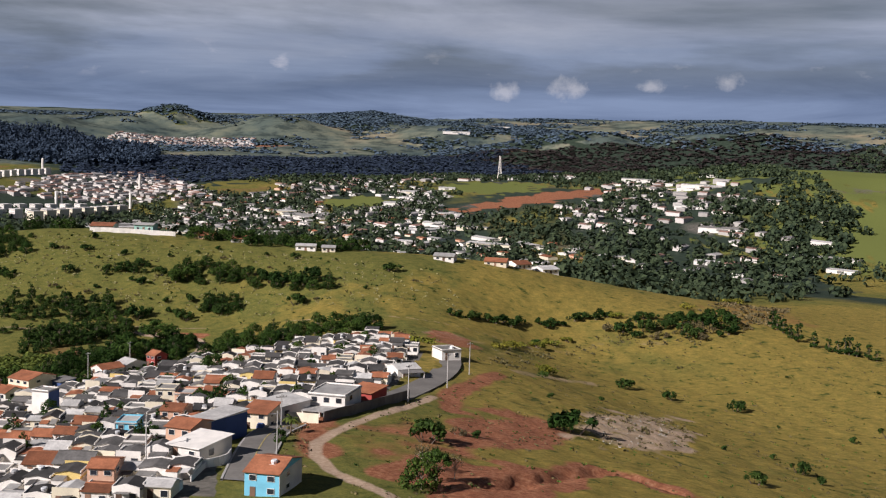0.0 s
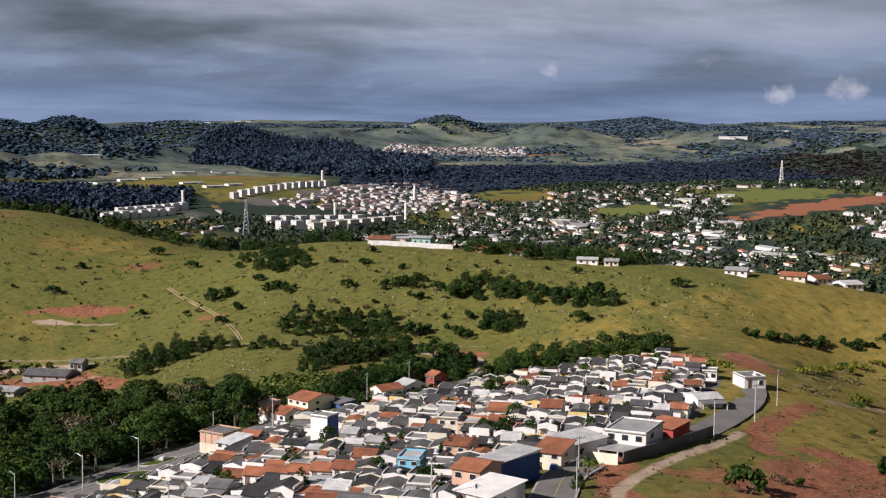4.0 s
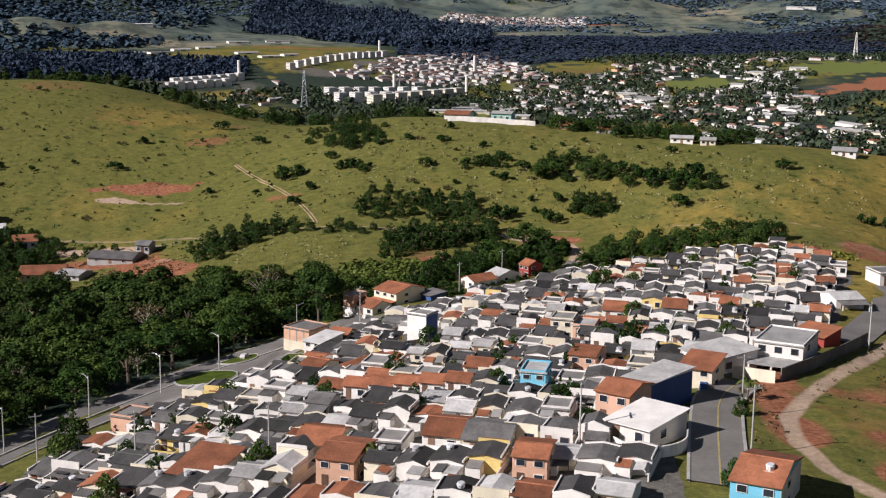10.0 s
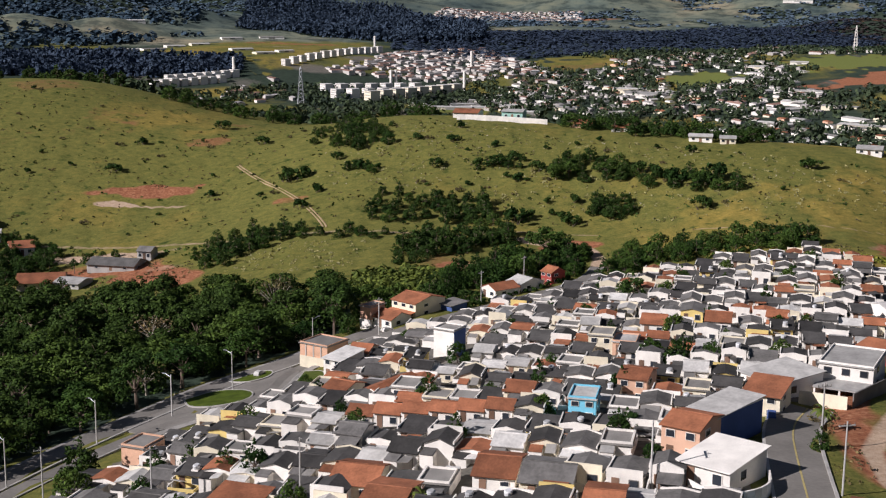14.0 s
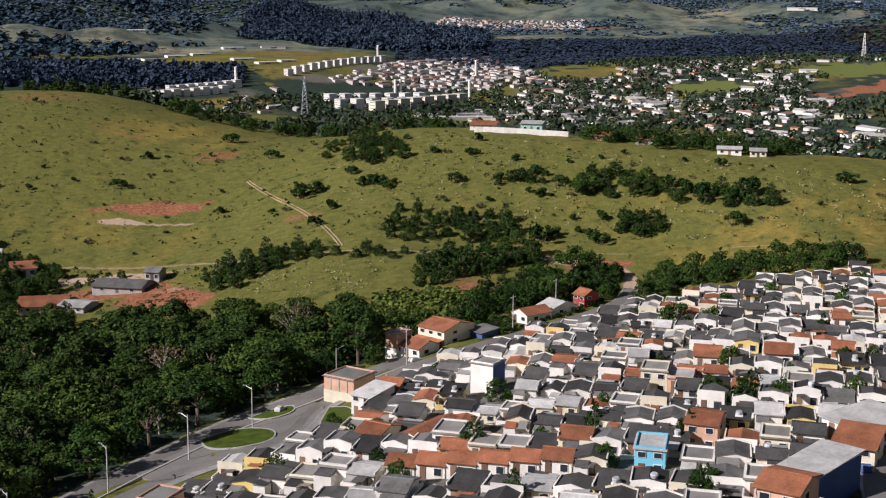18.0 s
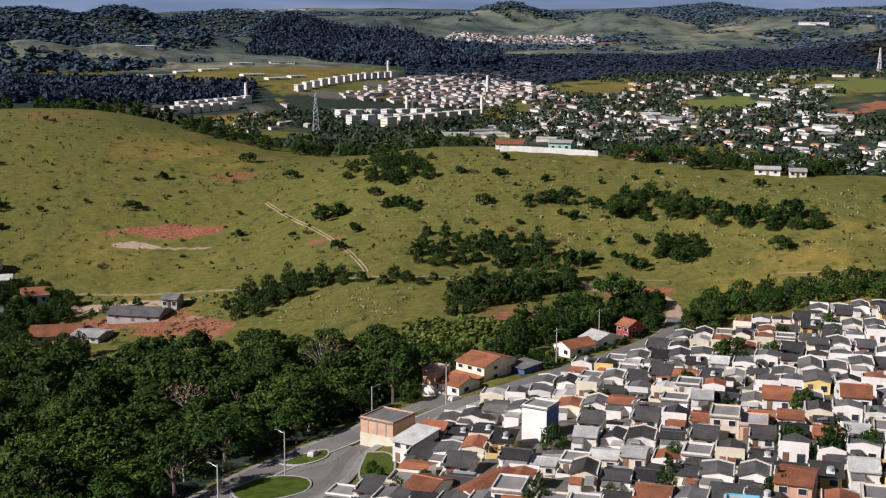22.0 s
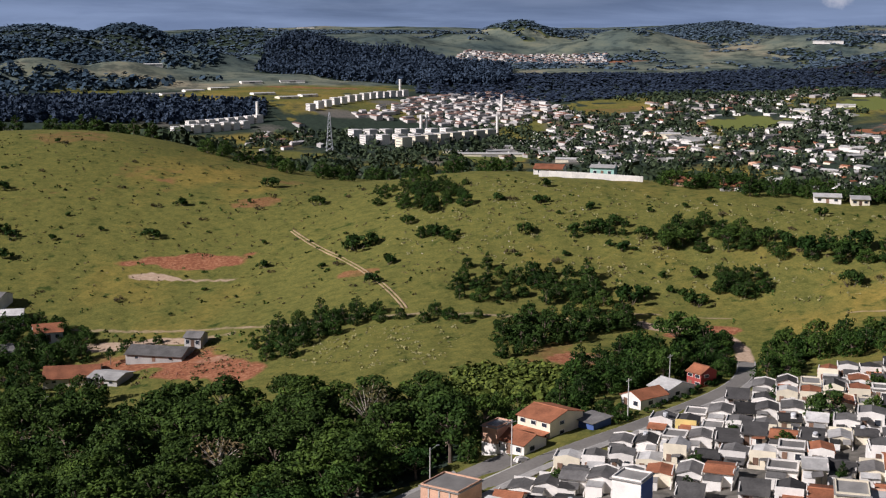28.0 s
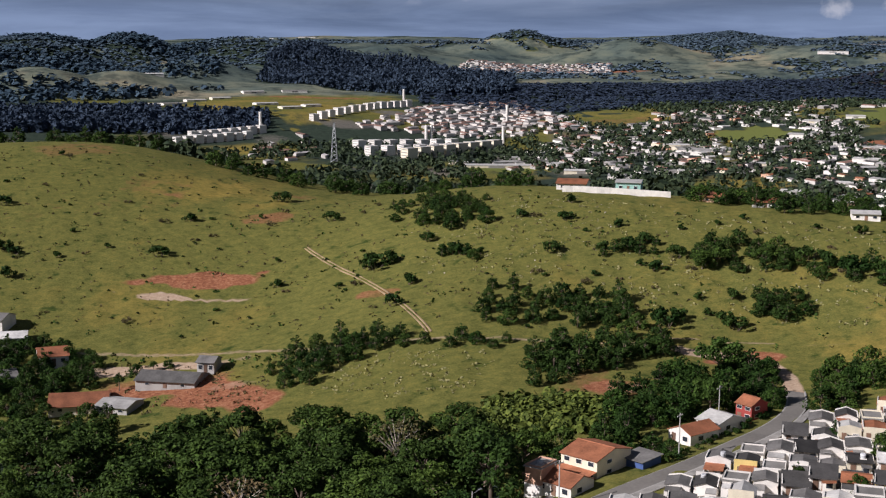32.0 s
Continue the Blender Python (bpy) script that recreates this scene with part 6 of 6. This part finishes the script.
    q = (q * ease(WIDE * p[:, 0], DEEP * p[:, 1])[:, None, None, None] + base[:, None, None]).reshape(-1, 3)
    ids = np.arange(len(q)).reshape(-1, 4)
    me = mesh_of(name, q.tolist(), ids.tolist(), M[mat])
    return tagged(new(name, me), label, "trees", kind="stuff")


nrs = np.random.RandomState(77)


def sown(poly, n, keep=None):
    xs, ys = [p[0] for p in poly], [p[1] for p in poly]
    x, y = nrs.uniform(min(xs), max(xs), n), nrs.uniform(min(ys), max(ys), n)
    ok = inside(x, y, poly)
    if keep is not None:
        ok &= keep(x, y)
    return np.stack([x[ok], y[ok]], -1)


def not_open(x, y):
    ok = np.ones(len(x), bool)
    for cx, cy, r in OPEN + ((-10, 905, 30), (-230, 900, 40), (640, 900, 45), (610, 570, 40)):
        ok &= np.hypot(x - cx, y - cy) > r
    return ok


VALLEY = [(-340, 520), (-180, 470), (-60, 440), (60, 400), (140, 372), (240, 360), (330, 380), (500, 470), (620, 560), (760, 900), (700, 1400), (300, 1400), (90, 1200), (-30, 1100), (-330, 1010), (-420, 900)]
thin = lambda x, y: not_open(x, y) & (swell(x, y, 130, 71) + nrs.uniform(-.8, .8, len(x)) > -0.4)
woods("undergrowth", sown([(-110, 108), (-96, 140), (-87, 160), (-80, 174), (-72, 187), (-60, 197), (-49, 205), (-39, 213), (-40, 228), (-54, 240), (-88, 244), (-122, 246), (-150, 248), (-200, 252), (-236, 200), (-200, 112)], 2600), 5.0, 3.2, "leaf", "dense dark undergrowth filling the woodland", 70, leaf=0.17)
woods("undergrowth", sown([(-110, 108), (-96, 140), (-87, 160), (-80, 174), (-72, 187), (-60, 197), (-49, 205), (-39, 213), (-40, 228), (-54, 240), (-88, 244), (-122, 246), (-150, 248), (-200, 252), (-236, 200), (-200, 112)], 300), 4.2, 2.8, "leaf2", "lighter leafy undergrowth in the woodland", 70, leaf=0.17)
woods("woods", sown(VALLEY, 11500, thin), 7.5, 3.9, "far", "dark trees between the houses of the town", 14, leaf=0.6)
woods("woods", sown([(250, 440), (430, 520), (560, 562), (680, 700), (590, 780), (430, 690), (330, 580)], 1500, lambda x, y: swell(x, y, 120, 91) > -0.15), 8, 5, "far", "dense dark woods in the valley", 18)
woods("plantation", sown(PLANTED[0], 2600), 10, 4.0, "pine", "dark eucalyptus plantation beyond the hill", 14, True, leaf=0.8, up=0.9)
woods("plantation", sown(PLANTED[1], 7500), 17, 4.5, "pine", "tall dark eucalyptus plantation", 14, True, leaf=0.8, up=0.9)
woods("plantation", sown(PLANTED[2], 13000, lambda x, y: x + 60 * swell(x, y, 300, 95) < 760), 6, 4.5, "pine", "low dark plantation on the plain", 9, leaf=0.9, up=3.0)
woods("crop", sown(PLANTED[2], 9000, lambda x, y: x + 60 * swell(x, y, 300, 95) > 740), 4, 6.0, "crop", "dark brown crop on the plain", 7, leaf=0.8, up=5.0)
east = lambda x, y: (inside(x, y, FIELDS[0]) == 0) & ((inside(x, y, FIELDS[1]) == 0) | (nrs.uniform(0, 1, len(x)) < 0.06)) & (swell(x, y, 260, 83) + nrs.uniform(-.35, .35, len(x)) > -0.15) & (inside(x, y, [(430, 420), (560, 420), (760, 560), (640, 600)]) == 0)
woods("woods", sown([(560, 470), (900, 520), (1500, 800), (2300, 1500), (2000, 1900), (1500, 1700), (1000, 1500), (760, 1250), (680, 800)], 9000, east), 8, 5, "far", "scattered woods between the far fields", 12)
bands = lambda x, y: swell(x + 0.6 * y, 2.2 * y, 900, 85) + nrs.uniform(-.3, .3, len(x)) > 0.05
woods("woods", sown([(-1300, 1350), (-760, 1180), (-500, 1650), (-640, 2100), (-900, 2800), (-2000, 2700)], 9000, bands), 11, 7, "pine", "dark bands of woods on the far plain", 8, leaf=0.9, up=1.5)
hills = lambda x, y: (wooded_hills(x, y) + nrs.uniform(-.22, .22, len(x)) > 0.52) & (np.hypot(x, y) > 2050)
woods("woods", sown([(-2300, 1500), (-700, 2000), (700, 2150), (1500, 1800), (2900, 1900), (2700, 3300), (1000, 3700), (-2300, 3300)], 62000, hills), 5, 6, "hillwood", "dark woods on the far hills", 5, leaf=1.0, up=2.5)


# ---- walls, the farmstead in the valley, the houses on the crest ----
def wall_run(name, line, h, mat, label, thick=0.2):
    """A wall that steps down with the ground."""
    ob = new(name)
    pts = along(line, 4.0)
    for a, b in zip(pts, pts[1:]):
        d = (b - a).normalized()
        s = Vector((d.y, -d.x, 0)) * thick / 2
        za, zb = at(a.x, a.y), at(b.x, b.y)
        foot = [Vector(lay((*q.xy, z))) for q, z in ((a - s, za), (b - s, zb), (b + s, zb), (a + s, za))]
        g = Geo().add([q - Vector((0, 0, 2)) for q in foot] + [q + Vector((0, 0, h * TALL)) for q in foot],
                      [(0, 1, 2, 3), (7, 6, 5, 4), (4, 5, 1, 0), (5, 6, 2, 1), (6, 7, 3, 2), (7, 4, 0, 3)])
        part("wall_panel", g, M[mat], ob)
    return tagged(ob, label, "wall")


WALL_LINE = [(53.2, 128.2), (65.5, 138.8), (80.5, 156)]
wall_run("boundary_wall", WALL_LINE, 2.3, "dark", "long dark boundary wall beside the large white house")
wall_run("boundary_wall", [(46, 131), (52, 127.5)], 2.0, "cream", "cream boundary wall at the end of the street")
wall_run("boundary_wall", [(-10, 378), (10, 376), (29, 374)], 2.2, "white", "white boundary wall along the hill crest")
wall_run("curved_wall", [(20.5, 100), (22, 97.5), (26, 96.3), (30, 98.5), (31, 102)], 1.8, "white", "rounded white wall round the corner house")


def low_house(w, d, h, wall, roof, label, rise=1.4, name="house", lap=0.5):
    ob = new(name)
    part("body", gable(w, d, h, rise, -4), M[wall], ob)
    for g in slopes(w, d, h, rise, lap):
        part("roof_slope", g, M[roof], ob)
    f, p = Geo(), Geo()
    for x in (-w * 0.3, w * 0.3):
        f, p = Geo(), Geo()
        opening(f, p, x, h * 0.36, 1.1, h * 0.36, -d / 2)
        wd = part("window", f, M["white"], ob)
        part("pane", p, M["glass"], wd)
    part("door", Geo().box(-0.5, 0.5, -d / 2 - 0.06, -d / 2 + 0.02, 0, h * 0.75), M["door"], ob)
    return tagged(ob, label, "house")


for args, x, y, turn in (
        ((17, 7, 1.9, "grey", "fibre", "long barn with a dark grey roof in the dirt yard", 1.5, "barn"), -126, 286, -6),
        ((5, 4, 3.2, "grey", "fibre", "small grey shed against the barn", 1.0, "shed"), -117, 291, -6),
        ((15, 9, 2.0, "cream", "tile", "low farmhouse with a bright orange tile roof", 1.8), -148, 277, 8),
        ((9, 6, 1.8, "grey", "sheet", "open shed with a pale sheet roof by the farmhouse", 0.8, "shed"), -136, 274, -10),
        ((8, 6, 2.1, "pink", "slab", "small salmon outbuilding below the farmhouse", 0.4, "shed"), -152, 260, 5),
        ((8, 7, 3.0, "white", "tile", "white cottage with an orange roof above the farm", 1.5), -166, 300, 15),
        ((9, 6, 3.0, "white", "sheet", "white shed with a pale roof at the village edge", 1.0), -182, 308, 10),
        ((7, 6, 3.5, "white", "fibre", "white house with a dark roof at the village edge", 1.2), -190, 316, -5),
        ((9, 7, 3.0, "grey", "fibre", "grey house in the trees by the village", 1.2), -176, 288, 20),
        ((9, 7, 4.4, "mint", "sheet", "mint-coloured house behind the crest wall", 0.6), 15, 380, -8),
        ((11, 8, 2.4, "white", "tile", "white house with a pink-red roof behind the crest wall", 1.2), -5, 386, -8),
        ((9, 5, 2.1, "white", "sheet", "long pale shed on the hill crest", 0.7, "shed"), 88, 348, -8),
        ((6, 5, 2.1, "cream", "sheet", "small cream shed on the hill crest", 0.7, "shed"), 98, 345, -8),
        ((9, 6, 2.1, "white", "tile", "crest house with a red roof among trees", 1.2), 60, 363, -10),
        ((8, 6, 2.1, "pink", "tile", "brick-red crest house among trees", 1.2), 44, 370, -10),
        ((9, 6, 2.1, "white", "sheet", "white house over the hill crest", 1.0), 150, 335, -15),
        ((10, 7, 2.1, "cream", "tile", "cream house with a tile roof over the crest", 1.2), 176, 338, -15),
        ((8, 7, 2.1, "white", "tile", "white house with a red roof over the crest", 1.2), 190, 345, 10),
        ((9, 7, 2.1, "white", "sheet", "white house with a pale roof over the crest", 1.2), 205, 348, 10)):
    set_down(low_house(*args[:6], rise=args[6], name=args[7] if len(args) > 7 else "house"), x, y, turn)

for x, y, s, k in ((-158, 286, 0.5, 0), (-162, 280, 0.45, 2), (-168, 292, 0.5, 0), (-140, 284, 0.4, 3), (-154, 270, 0.5, 0), (-146, 266, 0.45, 4), (-160, 266, 0.5, 2), (-172, 275, 0.55, 0), (-180, 298, 0.5, 1), (-134, 294, 0.35, 2),
                   (-190, 282, 0.6, 0), (-200, 292, 0.6, 4), (-186, 268, 0.6, 1), (-140, 258, 0.5, 0), (-170, 258, 0.6, 4), (-100, 290, 0.3, 2), (-200, 304, 0.5, 2), (-150, 287, 0.9, 6), (-156, 292, 0.8, 7), (-162, 272, 0.9, 6), (-143, 270, 0.7, 7), (-166, 284, 1.0, 6), (-175, 282, 1.0, 7), (-130, 295, 0.5, 6), (-138, 291, 0.6, 7), (-178, 264, 1.0, 6), (-160, 256, 0.9, 7), (-184, 290, 1.0, 6), (-196, 276, 1.1, 7), (-172, 308, 0.7, 6), (-98, 284, 0.5, 7)):
    plant(TREES[k], x, y, s, "farmstead trees")
for grove in ([(-175, 250), (-128, 254), (-130, 265), (-150, 267), (-158, 274), (-178, 282)], [(-174, 283), (-158, 283), (-151, 290), (-166, 297)], [(-198, 296), (-184, 294), (-176, 302), (-196, 312)]):
    for x, y in scatter(grove, 5.0, 300):
        plant(TREES[rng.choice((6, 7, 8))], x, y, rng.uniform(0.6, 1.0), "farmstead trees")
for x, y, s, k in ((-33, 216, 0.9, 6), (-25, 221, 0.8, 7), (-12, 226.5, 0.9, 7), (-6, 226, 0.75, 6), (-3, 224, 0.55, 7), (-36, 209, 0.6, 7), (26, 249, 0.7, 7), (40.5, 246, 0.8, 7)):
    plant(TREES[k], x, y, s, "avenue trees")
FARM_WOOD = [(-182, 303), (-156, 304), (-150, 293), (-156, 284), (-160, 277), (-173, 285)]
joined("farm_trees", [(TREES[rng.choice((6, 8, 7, 7))], x, y, rng.uniform(0.55, 0.95), 1.1) for x, y in scatter(FARM_WOOD, 4.6, 300)], "dark garden trees round the farmhouses")
plant(TREES[9], -58, 227, 1.35, "woodland trees")
CREST_WOOD = [(32, 364), (60, 354), (78, 350), (112, 346), (118, 356), (96, 366), (60, 374), (36, 378)]
joined("crest_woods", [(TREES[rng.choice((6, 7, 8, 6))], x, y, rng.uniform(0.65, 1.1), 1.1) for x, y in scatter(CREST_WOOD, 5.2, 260)], "dark trees round the houses on the hill crest")
joined("crest_woods", [(TREES[rng.choice((6, 8, 7))], x, y, rng.uniform(0.8, 1.3), 1.1) for x, y in scatter([(-345, 478), (-215, 470), (-185, 478), (-205, 500), (-345, 515)], 8, 110)], "scattered dark trees behind the western hilltop")
CREST_WEST = [(-20, 392), (-46, 412), (-100, 432), (-150, 446), (-176, 456), (-150, 470), (-100, 455), (-40, 430), (-14, 405)]
joined("crest_woods", [(TREES[rng.choice((6, 8, 7))], x, y, rng.uniform(0.7, 1.2), 1.1) for x, y in scatter(CREST_WEST, 6, 240)], "dark trees behind the hill crest")


# ---- small growth ----
def tufts(name, poly, n, size, mat, label, seed, loose=0.9):
    r = np.random.RandomState(seed)
    xs, ys = [p[0] for p in poly], [p[1] for p in poly]
    x, y = r.uniform(min(xs), max(xs), n), r.uniform(min(ys), max(ys), n)
    ok = inside(x, y, poly) & (swell(x, y, 24, seed) + loose * r.uniform(-1, 1, n) > 0)
    x, y = x[ok], y[ok]
    k = 5
    n = len(x)
    s = size * r.uniform(0.5, 1.4, (n, 1, 1))
    d = r.normal(size=(n, k, 3)) * np.array([0.7, 0.7, 0.0])
    c = np.stack([x, y, land(x, y)], -1)[:, None] + d * s
    c[..., 2] = land(c[..., 0], c[..., 1]) + (s[..., 0] * r.uniform(0.1, 0.5, (n, k)))
    a = r.normal(size=(n, k, 3)) * np.array([1, 1, 0.3])
    a /= np.linalg.norm(a, axis=2, keepdims=True)
    b = np.cross(a, r.normal(size=(n, k, 3)) * np.array([1, 1, 0.2]))
    b /= np.linalg.norm(b, axis=2, keepdims=True)
    q = np.stack([-a * s * 0.6, -b * s * 0.4, a * s * 0.6, b * s * 0.5], 2) * WIDE + lay(c)[:, :, None]
    q = q.reshape(-1, 3)
    me = mesh_of(name, q.tolist(), np.arange(len(q)).reshape(-1, 4).tolist(), M[mat])
    return tagged(new(name, me), label, "grass", kind="stuff")


HILLSIDE = [(-250, 325), (-170, 310), (-90, 306), (-30, 296), (60, 280), (150, 280), (140, 318), (60, 346), (0, 372), (-60, 398), (-110, 415), (-190, 448), (-250, 440)]
tufts("grass_tufts", HILLSIDE, 4200, 0.5, "leaf3", "dry straw-coloured tufts on the hillside", 103)
tufts("grass_tufts", [(-60, 330), (-20, 312), (60, 290), (150, 284), (140, 318), (60, 346), (0, 370), (-60, 385)], 3000, 0.55, "straw", "pale straw-coloured tufts on the hillside", 127, 4.0)
tufts("grass_tufts", [(-95, 277), (-84, 285), (-62, 287), (-36, 282), (-43, 264), (-75, 264)], 500, 0.5, "straw", "straw-coloured tufts on the small field", 135, 4.0)
NEAR_MEADOW = [(48, 84), (60, 140), (100, 180), (120, 240), (180, 290), (300, 270), (340, 180), (240, 70), (90, 60)]
tufts("grass_tufts", NEAR_MEADOW, 3600, 0.4, "leaf3", "dry tufts on the meadow", 105)
tufts("grass_tufts", NEAR_MEADOW, 2600, 0.4, "leaf2", "green tufts on the meadow", 107)
tufts("scrub", [(44, 88), (46, 104), (47, 120), (54, 132), (66, 142), (62, 146), (48, 132), (43, 120), (40, 104)], 1500, 0.4, "leaf3", "dry scrub on the bank beside the street", 109)
tufts("scrub", [(133, 167), (165, 190), (180, 184), (158, 154), (122, 130), (114, 139)], 800, 0.6, "leaf3", "dead branches and dry scrub on the eroded scar", 117)
tufts("scrub", [(240, 284), (288, 292), (360, 375), (290, 335), (250, 300)], 2600, 1.1, "leaf3", "dry brown scrub beyond the thicket", 119)
tufts("scrub", [(126, 216), (150, 256), (204, 288), (240, 280), (240, 272), (204, 278), (160, 255), (136, 214)], 1500, 0.8, "leaf3", "dry scrub along the old bank", 121)
tufts("scrub", [(82, 120), (92, 150), (112, 158), (114, 136), (92, 116)], 220, 0.4, "leaf3", "dry scrub on the red slope", 123)
tufts("scrub", [(96, 236), (112, 232), (120, 246), (112, 258), (98, 254)], 260, 0.6, "leaf3", "dry scrub behind the last houses", 129)
tufts("scrub", [(96, 238), (112, 234), (118, 246), (108, 254)], 300, 0.9, "gold", "yellow-green scrub behind the last houses", 131)
woods("banana_plants", sown([(-40, 243), (-30, 238), (-15, 239), (-9, 244), (-12, 255), (-26, 258), (-40, 256)], 420), 3.0, 1.5, "banana", "grove of banana plants with long light leaves", 20, leaf=0.5)


def stones(name, poly, n, lo, hi, seed, label, mat="rock"):
    r = random.Random(seed)
    g = Geo()
    for x, y in [(r.uniform(min(p[0] for p in poly), max(p[0] for p in poly)), r.uniform(min(p[1] for p in poly), max(p[1] for p in poly))) for _ in range(n)]:
        if not inside(x, y, poly):
            continue
        s, z = r.uniform(lo, hi), at(x, y)
        v = [(x + s * r.uniform(-1.3, -.6), y + s * r.uniform(-.4, .4), z - s * 0.2), (x + s * r.uniform(.6, 1.3), y + s * r.uniform(-.4, .4), z - s * 0.2), (x + s * r.uniform(-.3, .3), y + s * r.uniform(-1.2, -.6), z - s * 0.2),
             (x + s * r.uniform(-.3, .3), y + s * r.uniform(.6, 1.2), z - s * 0.2), (x + s * r.uniform(-.3, .3), y + s * r.uniform(-.3, .3), z + s * r.uniform(.5, 1.0))]
        g.add(v, [(0, 2, 4), (2, 1, 4), (1, 3, 4), (3, 0, 4)])
    return tagged(new(name, mesh_of(name, lay(g.v).tolist(), g.f, M[mat])), label, "stones", kind="stuff")


tufts("grass_tufts", HILLSIDE, 900, 0.75, "leaf", "small dark tussocks on the hillside", 133)
stones("stones", [(-70, 330), (-30, 320), (60, 300), (130, 300), (125, 320), (60, 344), (0, 368), (-60, 380)], 220, 0.15, 0.4, 5, "pale stones scattered on the hillside")
stones("rubble", [(133, 165), (163, 186), (176, 183), (156, 156), (123, 133), (117, 139)], 600, 0.12, 0.4, 6, "pale rubble on the eroded scar")


def palm(height, label):
    """A palm: ringed trunk and arching fronds, each folded along its rib."""
    ob = new("palm_tree")
    part("trunk", Geo().tube((0, 0, -0.5), (0.1, 0, height * 0.5), 0.2, 0.16, 8).tube((0.1, 0, height * 0.5), (0.15, 0, height), 0.16, 0.13, 8), M["bark"], ob)
    r = random.Random(9)
    for k in range(16):
        a, lift, reach = 0.393 * k + r.uniform(-.15, .15), r.uniform(0.2, 1.3), r.uniform(1.5, 2.1)
        v, f = [], []
        for i in range(7):
            q = i / 6
            d, z = reach * q, height + lift * math.sin(q * 2.4) - 0.9 * q * q
            wide = 0.34 * math.sin(3.14 * min(1, q * 0.9 + 0.08))
            for s in (-1, 0, 1):
                v.append((0.15 + math.cos(a) * d - math.sin(a) * s * wide, math.sin(a) * d + math.cos(a) * s * wide, z - 0.12 * abs(s)))
            if i:
                n = len(v)
                f += [(n - 6, n - 5, n - 2, n - 3), (n - 5, n - 4, n - 1, n - 2)]
        part("frond", mesh_of("frond", v, f, M["banana"]), None, ob)
    return tagged(ob, label, "palm")


set_down(palm(3.4, "small green palm in a yard between the roofs"), -12, 100.5)
set_down(palm(3.0, "young palm with arching fronds by the estate edge"), 44.6, 119)


def car(paint, label):
    """A small hatchback."""
    ob = new("car")
    prof = [(-1.55, 0.25), (-1.6, 0.6), (-1.45, 0.78), (-1.2, 1.12), (0.15, 1.14), (0.7, 0.74), (1.5, 0.62), (1.6, 0.3), (1.5, 0.22)]
    n = len(prof)
    v = [(x, s * (0.66 if z < 0.8 else 0.54), z) for s in (-1, 1) for x, z in prof]
    part("body", Geo().add(v, [tuple(range(n)), tuple(range(2 * n - 1, n - 1, -1))] + [(i + n, (i + 1) % n + n, (i + 1) % n, i) for i in range(n)]), M[paint], ob)
    for s in (-1, 1):
        part("side_window", Geo().add([(-1.2, s * 0.625, 0.8), (0.45, s * 0.625, 0.8), (0.1, s * 0.56, 1.08), (-1.05, s * 0.56, 1.08)], [(0, 1, 2, 3) if s < 0 else (3, 2, 1, 0)]), M["glass"], ob)
        for x in (-1.0, 1.0):
            wheel = part("wheel", Geo().tube((x, s * 0.56, 0.26), (x, s * 0.7, 0.26), 0.27, 0.27, 12), M["dark"], ob)
            part("rim", Geo().tube((x, s * 0.70, 0.26), (x, s * 0.72, 0.26), 0.16, 0.15, 10), M["metal"], wheel)
    return tagged(ob, label, "car")


for paint, x, y, turn, label in (("sheet",  -53.5, 187.2, 60, "pale grey hatchback parked by the small island"), ("white", -25.5, 204.4, 28, "white hatchback parked along the avenue"), ("navy", 39.2, 124.0, 70, "dark blue hatchback parked at the street end")):
    set_down(car(paint, label), x, y, turn, 0.32)
tufts("scrub", [(-142, 270), (-96, 270), (-94, 284), (-112, 292), (-150, 300), (-176, 304), (-150, 290)], 900, 0.5, "leaf3", "dry brown scrub and litter in the farm yard", 113)
tufts("scrub", [(-110, 286), (-96, 278), (-96, 296), (-150, 304), (-176, 310), (-176, 303), (-140, 296)], 260, 0.7, "leaf2", "green scrub along the farm track", 115)
stones("rubble", [(-128, 272), (-100, 271), (-98, 279), (-110, 282), (-128, 279)], 120, 0.2, 0.5, 12, "heaps of red earth in the farm yard", "earth")
stones("rubble", [(-84, 157), (-77, 171), (-70, 183), (-68.5, 181.5), (-75.5, 169.5), (-82, 156)], 260, 0.2, 0.5, 8, "pale broken kerbstones along the woodland edge")

# patterns that were never planted
for proto in TREES + BUSHES:
    if proto.name not in used:
        for ob in (*proto.children, proto):
            bpy.data.objects.remove(ob)

# every standing thing goes from its place on the plan to its true place, upright and at its true size
BUILT = ("house", "brick_building", "town_house", "warehouse", "apartment_block", "barn", "shed")
for ob in list(scene.objects):
    if ob.parent or ob.type not in ("EMPTY", "MESH") or ob.matrix_basis == Matrix():
        continue
    place, spin, size = ob.matrix_basis.decompose()
    t = spin.to_euler().z
    q = Vector(lay(place))
    k = float(ease(WIDE * place.x, DEEP * place.y))
    if ob.name.split(".")[0] in BUILT:
        grow = (math.hypot(WIDE * math.cos(t), DEEP * math.sin(t)), math.hypot(WIDE * math.sin(t), DEEP * math.cos(t)), TALL)
        if ob.name.startswith(("town_house", "warehouse")):
            grow = (grow[0], grow[1], 0.75 * TALL)
    else:
        grow = (WIDE, WIDE, WIDE)
    ob.matrix_basis = Matrix.LocRotScale(q, Matrix.Rotation(math.atan2(DEEP * math.sin(t), WIDE * math.cos(t)), 3, "Z"), Vector([a * b * k for a, b in zip(size, grow)]))
